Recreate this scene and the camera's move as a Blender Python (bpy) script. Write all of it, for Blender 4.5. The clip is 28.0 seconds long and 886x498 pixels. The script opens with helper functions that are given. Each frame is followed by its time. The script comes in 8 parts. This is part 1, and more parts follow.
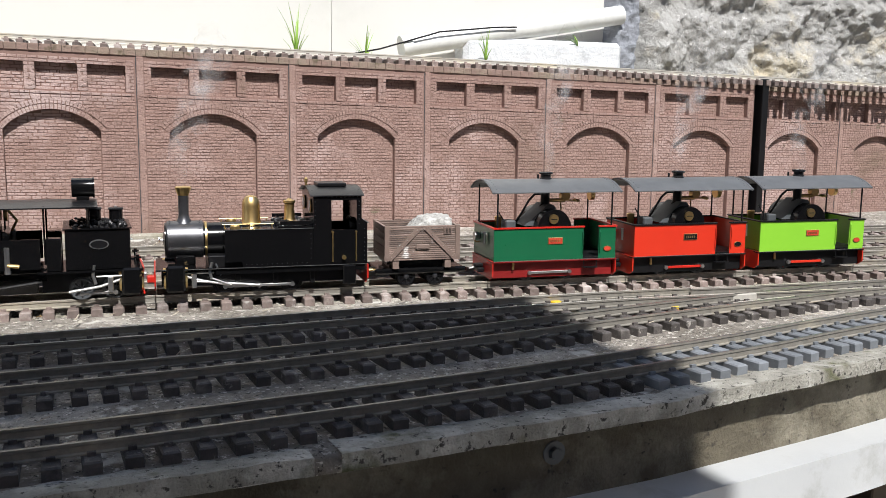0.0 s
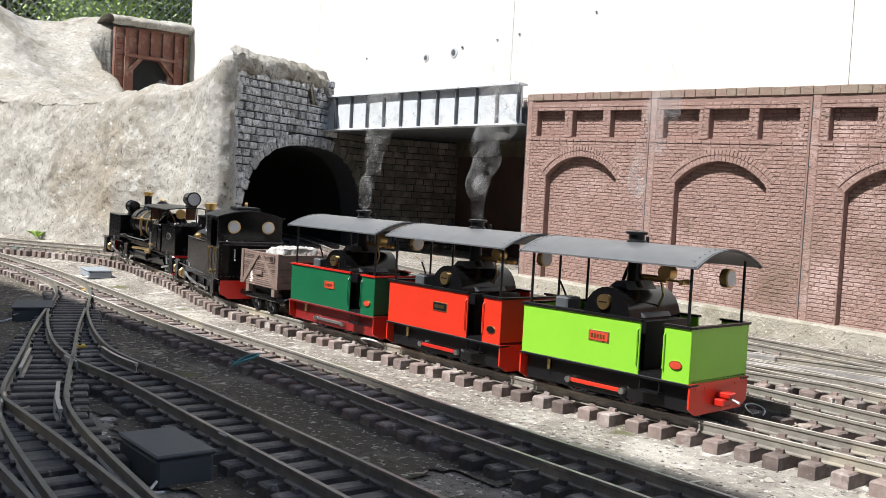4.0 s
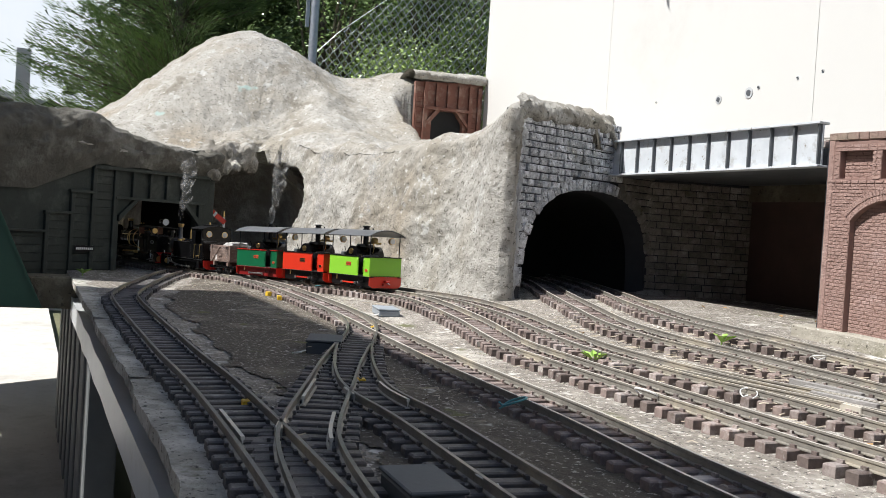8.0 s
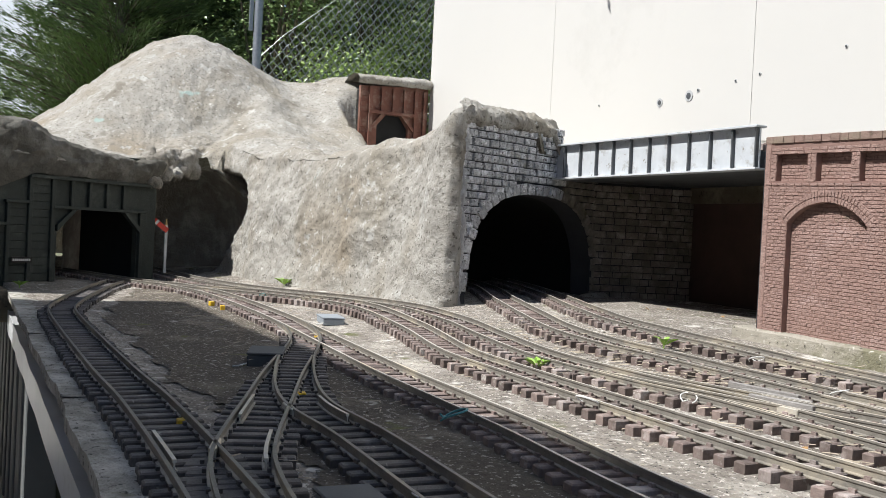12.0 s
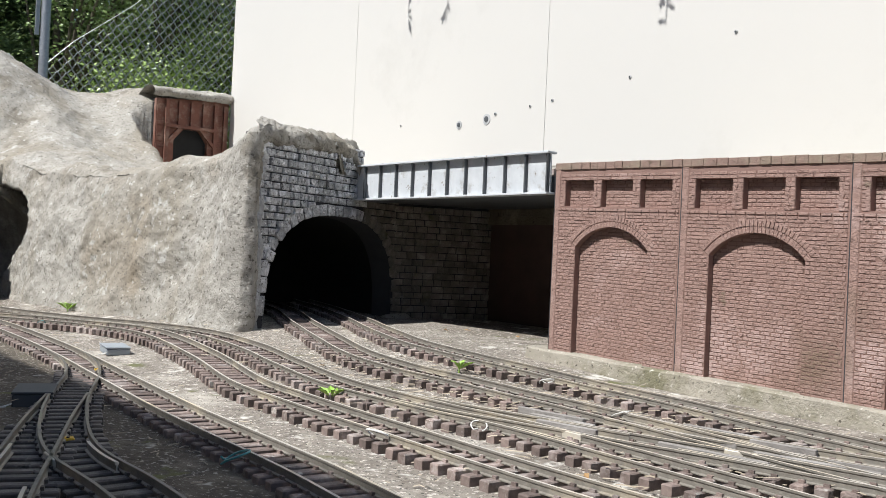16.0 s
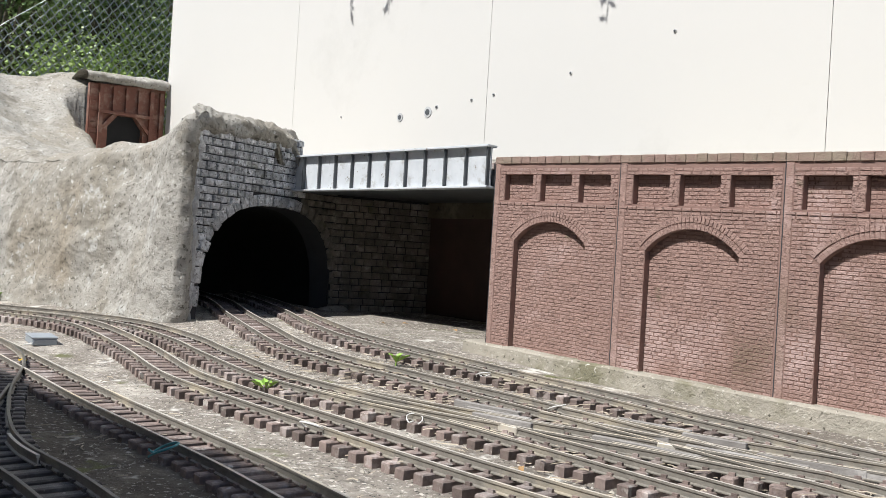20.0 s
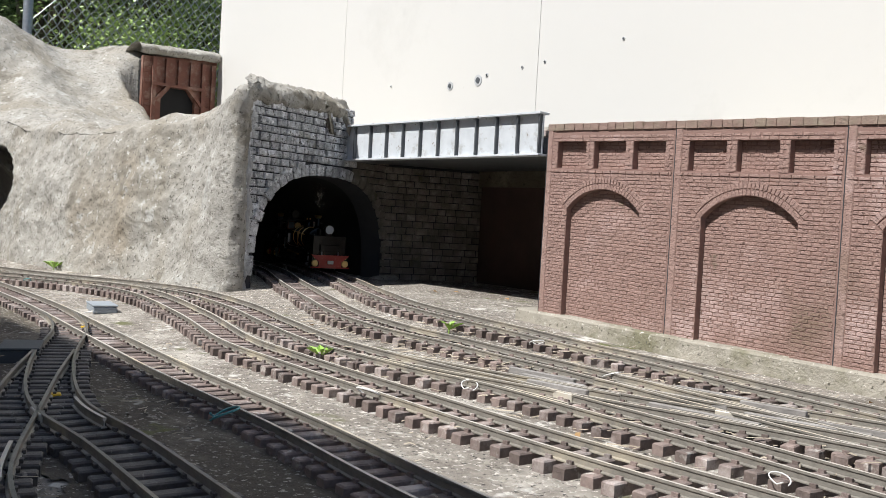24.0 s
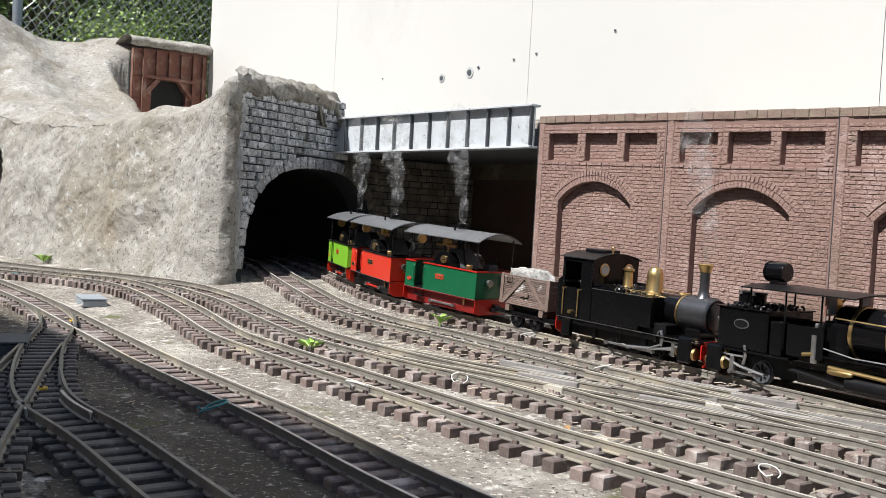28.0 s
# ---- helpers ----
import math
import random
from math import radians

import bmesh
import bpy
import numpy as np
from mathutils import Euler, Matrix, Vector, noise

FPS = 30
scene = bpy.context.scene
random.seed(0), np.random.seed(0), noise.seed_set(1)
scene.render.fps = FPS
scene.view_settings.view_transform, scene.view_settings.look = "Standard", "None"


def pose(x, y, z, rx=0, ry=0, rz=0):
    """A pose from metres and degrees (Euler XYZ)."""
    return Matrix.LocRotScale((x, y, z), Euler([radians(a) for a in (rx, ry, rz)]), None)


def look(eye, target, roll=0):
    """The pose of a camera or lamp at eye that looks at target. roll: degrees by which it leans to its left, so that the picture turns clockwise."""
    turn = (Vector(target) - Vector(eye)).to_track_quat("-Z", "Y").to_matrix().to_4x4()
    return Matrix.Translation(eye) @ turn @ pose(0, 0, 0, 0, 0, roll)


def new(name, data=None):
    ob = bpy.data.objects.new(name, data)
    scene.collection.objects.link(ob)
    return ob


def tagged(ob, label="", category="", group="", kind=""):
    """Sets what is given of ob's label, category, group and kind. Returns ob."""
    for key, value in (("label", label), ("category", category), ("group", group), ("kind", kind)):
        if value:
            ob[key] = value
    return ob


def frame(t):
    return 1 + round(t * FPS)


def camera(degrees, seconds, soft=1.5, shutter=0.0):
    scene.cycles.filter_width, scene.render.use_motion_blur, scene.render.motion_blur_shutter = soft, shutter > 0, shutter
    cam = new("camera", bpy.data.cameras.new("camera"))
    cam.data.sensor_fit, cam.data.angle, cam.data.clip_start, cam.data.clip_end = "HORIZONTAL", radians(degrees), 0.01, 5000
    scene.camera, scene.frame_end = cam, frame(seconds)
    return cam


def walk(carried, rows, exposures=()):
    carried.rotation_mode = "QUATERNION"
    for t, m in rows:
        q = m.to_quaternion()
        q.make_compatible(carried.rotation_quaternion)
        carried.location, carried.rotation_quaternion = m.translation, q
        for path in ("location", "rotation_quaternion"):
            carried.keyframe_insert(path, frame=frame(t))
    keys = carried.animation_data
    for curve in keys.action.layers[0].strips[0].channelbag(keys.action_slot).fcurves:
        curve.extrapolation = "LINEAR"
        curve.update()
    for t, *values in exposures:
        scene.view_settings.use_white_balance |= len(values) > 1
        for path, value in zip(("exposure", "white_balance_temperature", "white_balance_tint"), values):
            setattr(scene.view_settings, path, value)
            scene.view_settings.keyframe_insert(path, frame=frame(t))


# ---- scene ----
cam = camera(50.3, 28.0, soft=0.8)
PATH = [
    (0, (1.461, -1.789, 0.245), (2.218, 0.038, -0.058), 0.7),
    (0.5, (1.35, -1.742, 0.234), (1.821, 0.181, -0.051), -1),
    (1, (1.277, -1.696, 0.226), (1.459, 0.282, -0.003), -0.6),
    (1.5, (1.262, -1.641, 0.207), (1.029, 0.334, -0.001), 1),
    (2, (1.245, -1.586, 0.19), (0.739, 0.34, 0), -0.8),
    (2.5, (1.206, -1.518, 0.19), (0.479, 0.337, 0.016), -0.5),
    (4.5, (1.164, -1.238, 0.173), (-0.456, -0.068, 0.092), 3.4),
    (5, (1.165, -1.246, 0.173), (-0.502, -0.143, 0.109), 3.3),
    (5.5, (1.159, -1.243, 0.171), (-0.55, -0.206, 0.122), 4.2),
    (6, (1.168, -1.241, 0.177), (-0.551, -0.219, 0.145), 4.0),
    (6.5, (1.161, -1.242, 0.174), (-0.568, -0.236, 0.158), 3.0),
    (7, (1.156, -1.241, 0.169), (-0.596, -0.281, 0.085), 3.8),
    (7.5, (1.16, -1.242, 0.173), (-0.631, -0.355, 0.114), 3.3),
    (8, (1.158, -1.241, 0.172), (-0.67, -0.43, 0.134), 3.7),
    (8.5, (1.157, -1.24, 0.173), (-0.68, -0.45, 0.148), 4.1),
    (9, (1.156, -1.237, 0.172), (-0.678, -0.441, 0.156), 4.3),
    (9.5, (1.155, -1.235, 0.172), (-0.665, -0.407, 0.16), 4.2),
    (10, (1.154, -1.234, 0.172), (-0.658, -0.388, 0.155), 4.0),
    (10.5, (1.153, -1.235, 0.171), (-0.656, -0.381, 0.149), 4.1),
    (11, (1.153, -1.233, 0.172), (-0.653, -0.373, 0.145), 3.8),
    (11.5, (1.154, -1.23, 0.175), (-0.643, -0.352, 0.144), 3.3),
    (13.5, (1.164, -1.22, 0.201), (-0.534, -0.163, 0.205), 2.5),
    (14, (1.154, -1.212, 0.199), (-0.498, -0.086, 0.206), 2.6),
    (14.5, (1.151, -1.206, 0.199), (-0.463, -0.025, 0.204), 2.6),
    (15, (1.151, -1.206, 0.199), (-0.433, 0.015, 0.213), 2.4),
    (15.5, (1.15, -1.202, 0.2), (-0.423, 0.032, 0.219), 2.7),
    (16, (1.147, -1.198, 0.199), (-0.42, 0.044, 0.221), 2.7),
    (16.5, (1.147, -1.198, 0.199), (-0.412, 0.055, 0.223), 2.9),
    (17, (1.15, -1.198, 0.201), (-0.402, 0.064, 0.225), 2.8),
    (17.5, (1.147, -1.194, 0.198), (-0.396, 0.078, 0.226), 3.1),
    (18, (1.146, -1.191, 0.201), (-0.368, 0.115, 0.228), 3.2),
    (18.5, (1.146, -1.192, 0.2), (-0.357, 0.128, 0.227), 3.4),
    (19, (1.141, -1.192, 0.197), (-0.351, 0.139, 0.223), 3.5),
    (19.5, (1.141, -1.191, 0.197), (-0.347, 0.145, 0.217), 3.4),
    (20, (1.141, -1.19, 0.196), (-0.344, 0.15, 0.213), 3.5),
    (20.5, (1.14, -1.191, 0.195), (-0.34, 0.154, 0.208), 3.5),
    (21, (1.138, -1.19, 0.194), (-0.34, 0.157, 0.2), 3.5),
    (21.5, (1.139, -1.191, 0.194), (-0.34, 0.155, 0.193), 3.3),
    (22, (1.136, -1.195, 0.193), (-0.361, 0.131, 0.177), 3.2),
    (22.5, (1.134, -1.194, 0.191), (-0.389, 0.102, 0.158), 3.5),
    (24.5, (1.136, -1.194, 0.192), (-0.415, 0.067, 0.138), 3.2),
    (25, (1.134, -1.193, 0.191), (-0.419, 0.066, 0.134), 3.2),
    (25.5, (1.134, -1.193, 0.191), (-0.418, 0.067, 0.133), 3.2),
    (26, (1.135, -1.192, 0.192), (-0.417, 0.068, 0.13), 3.0),
    (26.5, (1.136, -1.19, 0.192), (-0.417, 0.068, 0.126), 3.2),
    (27, (1.134, -1.189, 0.191), (-0.411, 0.08, 0.125), 3.2),
    (27.5, (1.133, -1.189, 0.19), (-0.407, 0.085, 0.125), 3.4),
    (28, (1.134, -1.188, 0.191), (-0.404, 0.088, 0.126), 3.2),
]
walk(cam, [(t, look(eye, target, roll)) for t, eye, target, roll in PATH], [(0.0, 0.5), (2.5, 0.65), (4.5, 0.8), (5.5, 0.8), (8.0, 0.6), (11.0, 0.5), (17.0, 0.45), (22.0, 0.45), (28.0, 0.55)])

# ---------------------------------------------------------------- light
world = bpy.data.worlds.new("sky")
scene.world = world
world.use_nodes = True
SUN_EL, SUN_AZ = 55.0, 5.0          # height; degrees from -y towards -x
wn = world.node_tree.nodes
sky = wn.new("ShaderNodeTexSky")
sky.sky_type = "NISHITA"
sky.sun_disc = False
sky.sun_elevation = radians(SUN_EL)
sky.sun_rotation = radians(180 + SUN_AZ)
wn["Background"].inputs["Strength"].default_value = 0.070
world.node_tree.links.new(sky.outputs[0], wn["Background"].inputs["Color"])
sun = new("sun", bpy.data.lights.new("sun", "SUN"))
sun.data.energy, sun.data.angle, sun.data.color = 4.9, radians(0.55), (0.99, 0.975, 0.95)
ce, se = math.cos(radians(SUN_EL)), math.sin(radians(SUN_EL))
# Height of the unseen roof added to cast the slab's shadow
ROOF_H = 2.0
SUN_FROM = Vector((-ce * math.sin(radians(SUN_AZ)), -ce * math.cos(radians(SUN_AZ)), se))
ROOF_DX, ROOF_DY = SUN_FROM.x / se * ROOF_H, -SUN_FROM.y / se * ROOF_H   # where the roof edge stands for a shadow edge on the slab
sun.matrix_world = look(SUN_FROM * 10, (0, 0, 0))

# ---------------------------------------------------------------- materials


def material(name, colour, rough=0.7, metal=0.0, colour2=None, scale=40.0, mix=0.5, bump=0.0, bump_scale=200.0,
             colour3=None, scale3=4.0, amount3=0.5, vary=0.0, coat=0.0, rough_var=0.1, spec=0.5,
             still=False, specks=(), bump2=None, streak=1.0):
    """Principled surface with fine grain, larger stains, relief and a little change from piece to piece."""
    m = bpy.data.materials.new(name)
    m.use_nodes = True
    nt = m.node_tree
    n, l = nt.nodes, nt.links
    p = n["Principled BSDF"]
    p.inputs["Roughness"].default_value = rough
    p.inputs["Metallic"].default_value = metal
    p.inputs["Specular IOR Level"].default_value = spec
    p.inputs["Coat Weight"].default_value = coat
    if still:
        place = n.new("ShaderNodeNewGeometry").outputs["Position"]
    else:
        place = n.new("ShaderNodeTexCoord").outputs["Object"]
    if streak != 1.0:
        mp = n.new("ShaderNodeMapping")
        mp.inputs["Scale"].default_value = (1, 1, streak)
        l.new(place, mp.inputs["Vector"])
        streaked = mp.outputs["Vector"]
    else:
        streaked = place
    def noise_tex(sc, detail=5.0, rg=0.6, vec=None):
        t = n.new("ShaderNodeTexNoise")
        t.inputs["Scale"].default_value, t.inputs["Detail"].default_value, t.inputs["Roughness"].default_value = sc, detail, rg
        l.new(vec or place, t.inputs["Vector"])
        return t
    def ramp(fac, a, b):
        r = n.new("ShaderNodeMapRange")
        r.inputs["From Min"].default_value, r.inputs["From Max"].default_value = a, b
        l.new(fac, r.inputs["Value"])
        return r.outputs["Result"]
    def blend(fac, a, b):
        x = n.new("ShaderNodeMix")
        x.data_type = "RGBA"
        if isinstance(fac, float):
            x.inputs["Factor"].default_value = fac
        else:
            l.new(fac, x.inputs["Factor"])
        for k, v in ((6, a), (7, b)):
            if isinstance(v, tuple):
                x.inputs[k].default_value = (*v, 1)
            else:
                l.new(v, x.inputs[k])
        return x.outputs[2]
    fine = noise_tex(scale)
    col = blend(ramp(fine.outputs["Fac"], 0.5 - 0.5 * mix, 0.5 + 0.5 * mix), colour, colour2 or tuple(c * 0.8 for c in colour))
    if colour3:
        big = noise_tex(scale3, 10.0, 0.7, streaked)
        f3 = ramp(big.outputs["Fac"], 0.62 - 0.3 * amount3, 0.72 - 0.2 * amount3)
        col = blend(f3, col, colour3)
    for sc_, lo, hi, tint in specks:
        col = blend(ramp(noise_tex(sc_, 3.0, 0.7).outputs["Fac"], lo, hi), col, tint)
    if vary:
        oi = n.new("ShaderNodeObjectInfo")
        hv = n.new("ShaderNodeHueSaturation")
        v = n.new("ShaderNodeMapRange")
        v.inputs["To Min"].default_value, v.inputs["To Max"].default_value = 1 - vary, 1 + vary
        l.new(oi.outputs["Random"], v.inputs["Value"])
        l.new(v.outputs["Result"], hv.inputs["Value"])
        l.new(col, hv.inputs["Color"])
        col = hv.outputs["Color"]
    l.new(col, p.inputs["Base Color"])
    if rough_var:
        rr = n.new("ShaderNodeMapRange")
        rr.inputs["To Min"].default_value, rr.inputs["To Max"].default_value = max(0.02, rough - rough_var), min(1, rough + rough_var)
        l.new(noise_tex(scale * 0.3).outputs["Fac"], rr.inputs["Value"])
        l.new(rr.outputs["Result"], p.inputs["Roughness"])
    if bump:
        b = n.new("ShaderNodeBump")
        b.inputs["Strength"].default_value, b.inputs["Distance"].default_value = min(1.0, bump), 0.002 * max(1.0, bump)
        l.new(noise_tex(bump_scale, 6.0).outputs["Fac"], b.inputs["Height"])
        if bump2:
            b2 = n.new("ShaderNodeBump")
            b2.inputs["Strength"].default_value, b2.inputs["Distance"].default_value = 1.0, bump2[1]
            l.new(noise_tex(bump2[0], 8.0, 0.65).outputs["Fac"], b2.inputs["Height"])
            l.new(b2.outputs["Normal"], b.inputs["Normal"])
        l.new(b.outputs["Normal"], p.inputs["Normal"])
    return m


M = {}
M["ground"] = material("weathered_concrete", (0.385, 0.345, 0.298), 0.95, 0, (0.165, 0.145, 0.122), 60, 0.42, 1.0, 420, (0.56, 0.52, 0.46), 5, 0.42, still=True, specks=((2.3, 0.51, 0.59, (0.20, 0.175, 0.145)), (19, 0.56, 0.64, (0.29, 0.26, 0.225)), (150, 0.57, 0.64, (0.72, 0.68, 0.62)), (200, 0.59, 0.65, (0.04, 0.036, 0.03)), (9, 0.63, 0.70, (0.15, 0.155, 0.07)), (13, 0.62, 0.67, (0.68, 0.66, 0.61))), bump2=(60, 0.010))
M["brick"] = material("red_brown_brick", (0.37, 0.25, 0.214), 0.92, 0, (0.27, 0.172, 0.145), 45, 0.55, 0.8, 500, (0.46, 0.335, 0.305), 6, 0.34, still=True, specks=((3.5, 0.58, 0.74, (0.22, 0.152, 0.115)), (2.2, 0.60, 0.72, (0.50, 0.385, 0.36)), (140, 0.61, 0.68, (0.15, 0.092, 0.076)), (11, 0.66, 0.74, (0.155, 0.13, 0.085))), bump2=(110, 0.003))
M["mortar"] = material("brown_mortar", (0.285, 0.18, 0.152), 0.95, 0, (0.20, 0.125, 0.105), 70, 0.7, 0.4, 600, still=True)
M["coping"] = material("brown_coping", (0.30, 0.205, 0.172), 0.95, 0, (0.205, 0.14, 0.115), 60, 0.6, 0.6, 400, (0.26, 0.21, 0.16), 10, 0.5, still=True, specks=((25, 0.60, 0.68, (0.12, 0.095, 0.06)),), bump2=(90, 0.003))
M["plinth"] = material("mossy_concrete", (0.42, 0.39, 0.33), 0.95, 0, (0.27, 0.25, 0.205), 25, 0.6, 0.8, 250, (0.19, 0.18, 0.12), 8, 0.45, still=True, specks=((120, 0.60, 0.68, (0.55, 0.52, 0.46)), (140, 0.62, 0.68, (0.10, 0.09, 0.07))), bump2=(50, 0.006))
M["white"] = material("cream_painted_sheet", (0.62, 0.61, 0.58), 0.55, 0, (0.61, 0.60, 0.57), 3, 0.9, 0.1, 30, (0.57, 0.56, 0.53), 1.6, 0.18, still=True, specks=((5, 0.70, 0.80, (0.55, 0.54, 0.51)), (90, 0.75, 0.79, (0.50, 0.485, 0.45))))
M["joint"] = material("sheet_joint", (0.54, 0.53, 0.50), 0.8)
M["rock"] = material("cement_rock", (0.405, 0.39, 0.355), 0.95, 0, (0.29, 0.275, 0.245), 30, 0.45, 0.7, 260, (0.27, 0.245, 0.20), 4.0, 0.48, still=True, specks=((1.8, 0.53, 0.67, (0.28, 0.24, 0.185)), (7, 0.60, 0.68, (0.22, 0.20, 0.165)), (16, 0.60, 0.70, (0.47, 0.465, 0.44)), (55, 0.62, 0.68, (0.52, 0.51, 0.48)), (120, 0.58, 0.65, (0.13, 0.12, 0.10)), (5, 0.70, 0.74, (0.34, 0.43, 0.40))), bump2=(38, 0.009), streak=0.35)
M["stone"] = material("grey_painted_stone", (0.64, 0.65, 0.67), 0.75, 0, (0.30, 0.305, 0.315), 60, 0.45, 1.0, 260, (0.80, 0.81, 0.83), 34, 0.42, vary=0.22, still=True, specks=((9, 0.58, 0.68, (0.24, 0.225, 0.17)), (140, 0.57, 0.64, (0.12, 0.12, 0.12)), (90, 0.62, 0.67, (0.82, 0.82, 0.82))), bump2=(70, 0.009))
# Brown stone, darkened further for the shade under the bridge
M["stone_brown"] = material("brown_shade_toned_stone", (0.27, 0.25, 0.215), 0.9, 0, (0.12, 0.11, 0.094), 60, 0.45, 1.0, 260, (0.36, 0.34, 0.30), 30, 0.4, vary=0.22, still=True, specks=((9, 0.60, 0.70, (0.12, 0.115, 0.06)),), bump2=(70, 0.009))
M["stone_gap"] = material("dark_stone_joint", (0.05, 0.05, 0.055), 0.95)
M["girder"] = material("grey_girder_paint", (0.60, 0.63, 0.655), 0.5, 0.0, (0.48, 0.51, 0.54), 45, 0.6, 0.1, 300, (0.36, 0.36, 0.35), 30, 0.25, still=True, specks=((60, 0.66, 0.70, (0.25, 0.23, 0.20)),))
M["girder_dark"] = material("dark_girder_grey", (0.10, 0.11, 0.12), 0.5, 0.0, (0.06, 0.065, 0.07), 45)
M["sleeper"] = material("faded_brown_sleeper", (0.245, 0.190, 0.170), 0.75, 0, (0.125, 0.095, 0.084), 130, 0.5, 0.5, 700, (0.38, 0.335, 0.315), 20, 0.32, vary=0.35, still=True, specks=((60, 0.62, 0.70, (0.42, 0.39, 0.36)),))
# Dark sleepers and rail heads, toned down further for shade on the front tracks
M["sleeper_dark"] = material("shade_toned_brown_sleeper", (0.105, 0.092, 0.086), 0.55, 0, (0.055, 0.048, 0.045), 130, 0.5, 0.5, 700, (0.19, 0.172, 0.16), 22, 0.25, vary=0.3, still=True, specks=((70, 0.64, 0.70, (0.30, 0.28, 0.255)),))
M["rail_dark"] = material("shade_toned_rail_head", (0.20, 0.195, 0.18), 0.35, 0.6, (0.11, 0.105, 0.097), 90, 0.6, 0.15, 500, (0.36, 0.32, 0.24), 4, 0.25, still=True)
M["sleeper_grey"] = material("grey_sleeper", (0.19, 0.205, 0.225), 0.75, 0, (0.13, 0.14, 0.155), 120, 0.7, 0.3, 700, vary=0.2, still=True)
M["rail"] = material("worn_rail_head", (0.62, 0.59, 0.53), 0.40, 0.25, (0.46, 0.44, 0.395), 90, 0.6, 0.15, 500, (0.68, 0.60, 0.45), 5, 0.35, still=True)
M["rail_side"] = material("tarnished_rail_web", (0.28, 0.262, 0.23), 0.5, 0.15, (0.16, 0.149, 0.13), 120, 0.6, 0.3, 500, (0.41, 0.365, 0.285), 6, 0.32, still=True)
M["portal"] = material("grey_green_boards", (0.036, 0.043, 0.037), 0.8, 0, (0.022, 0.027, 0.023), 40, 0.7, 0.3, 300, (0.06, 0.067, 0.058), 14, 0.3, still=True, bump2=(30, 0.003))
# Near black that stands in for the shade inside openings
M["dark"] = material("tunnel_shade_black", (0.015, 0.015, 0.015), 0.95)
M["hut_wood"] = material("red_brown_hut_wood", (0.21, 0.088, 0.06), 0.8, 0, (0.125, 0.052, 0.036), 40, 0.6, 0.3, 300, (0.27, 0.17, 0.13), 20, 0.4, still=True)
M["timber"] = material("weathered_timber", (0.155, 0.133, 0.092), 0.9, 0, (0.07, 0.058, 0.04), 30, 0.6, 0.8, 160, (0.25, 0.225, 0.17), 7, 0.4, still=True, specks=((60, 0.62, 0.68, (0.04, 0.033, 0.026)),), bump2=(40, 0.005))
M["gutter"] = material("white_aluminium_gutter", (0.50, 0.51, 0.515), 0.35, 0.0, (0.43, 0.44, 0.45), 12, 0.6, 0.1, 200, (0.34, 0.34, 0.33), 9, 0.25, still=True)
M["concrete"] = material("pale_paving_concrete", (0.58, 0.56, 0.52), 0.9, 0, (0.48, 0.465, 0.43), 14, 0.7, 0.3, 100, (0.40, 0.38, 0.34), 2, 0.4, still=True, specks=((40, 0.62, 0.70, (0.36, 0.34, 0.31)),))
M["green_metal"] = material("dark_green_sheet", (0.012, 0.06, 0.038), 0.5, 0.0, (0.01, 0.05, 0.03), 20)
M["grey_wall"] = material("grey_shed_cladding", (0.16, 0.17, 0.17), 0.7, 0.0, (0.12, 0.13, 0.13), 15)
M["galv"] = material("galvanised_steel", (0.42, 0.44, 0.46), 0.45, 0.8, (0.3, 0.32, 0.34), 60)
M["leaf"] = material("bush_leaf", (0.15, 0.24, 0.075), 0.35, 0, (0.28, 0.37, 0.15), 4, 0.5, vary=0.2, still=True)
M["conifer"] = material("conifer_spray", (0.15, 0.215, 0.075), 0.6, 0, (0.085, 0.135, 0.045), 3, 0.5, vary=0.2, still=True)
M["black"] = material("gloss_black_paint", (0.0035, 0.0035, 0.004), 0.15, 0.0, (0.005, 0.005, 0.0055), 40, 0.5, 0.03, 300, spec=0.32, rough_var=0.04)
M["matt_black"] = material("satin_black_paint", (0.006, 0.006, 0.007), 0.32, 0.0, (0.010, 0.010, 0.011), 80, 0.6, 0.1, 400, spec=0.35, rough_var=0.08)
M["roof_grey"] = material("grey_roof_paint", (0.115, 0.12, 0.125), 0.4, 0.0, (0.085, 0.088, 0.093), 60)
M["brass"] = material("polished_brass", (0.74, 0.53, 0.24), 0.36, 1.0, (0.62, 0.43, 0.18), 60)
M["steel"] = material("bare_steel", (0.66, 0.66, 0.66), 0.38, 1.0, (0.50, 0.50, 0.50), 80)
M["smokebox"] = material("graphite_smokebox", (0.13, 0.13, 0.14), 0.36, 0.8, (0.085, 0.085, 0.09), 80)
M["red"] = material("bright_red_paint", (0.62, 0.035, 0.014), 0.35, 0.0, (0.58, 0.03, 0.012), 30, coat=0.3)
M["buffer_red"] = material("buffer_beam_red", (0.50, 0.02, 0.012), 0.35, 0.0, (0.45, 0.018, 0.01), 30, coat=0.3)
M["green"] = material("mid_green_paint", (0.008, 0.115, 0.048), 0.3, 0.0, (0.007, 0.10, 0.042), 30, coat=0.4)
M["lime"] = material("lime_green_paint", (0.24, 0.55, 0.04), 0.35, 0.0, (0.22, 0.52, 0.036), 30, coat=0.3)
M["buffer_dark"] = material("dark_red_frame_paint", (0.22, 0.012, 0.012), 0.4, 0.0, (0.18, 0.01, 0.01), 30)
M["plate_red"] = material("red_nameplate", (0.55, 0.06, 0.03), 0.4)
M["wood_wagon"] = material("brown_wagon_wood", (0.235, 0.17, 0.142), 0.6, 0, (0.15, 0.105, 0.088), 60, 0.6, 0.3, 300)
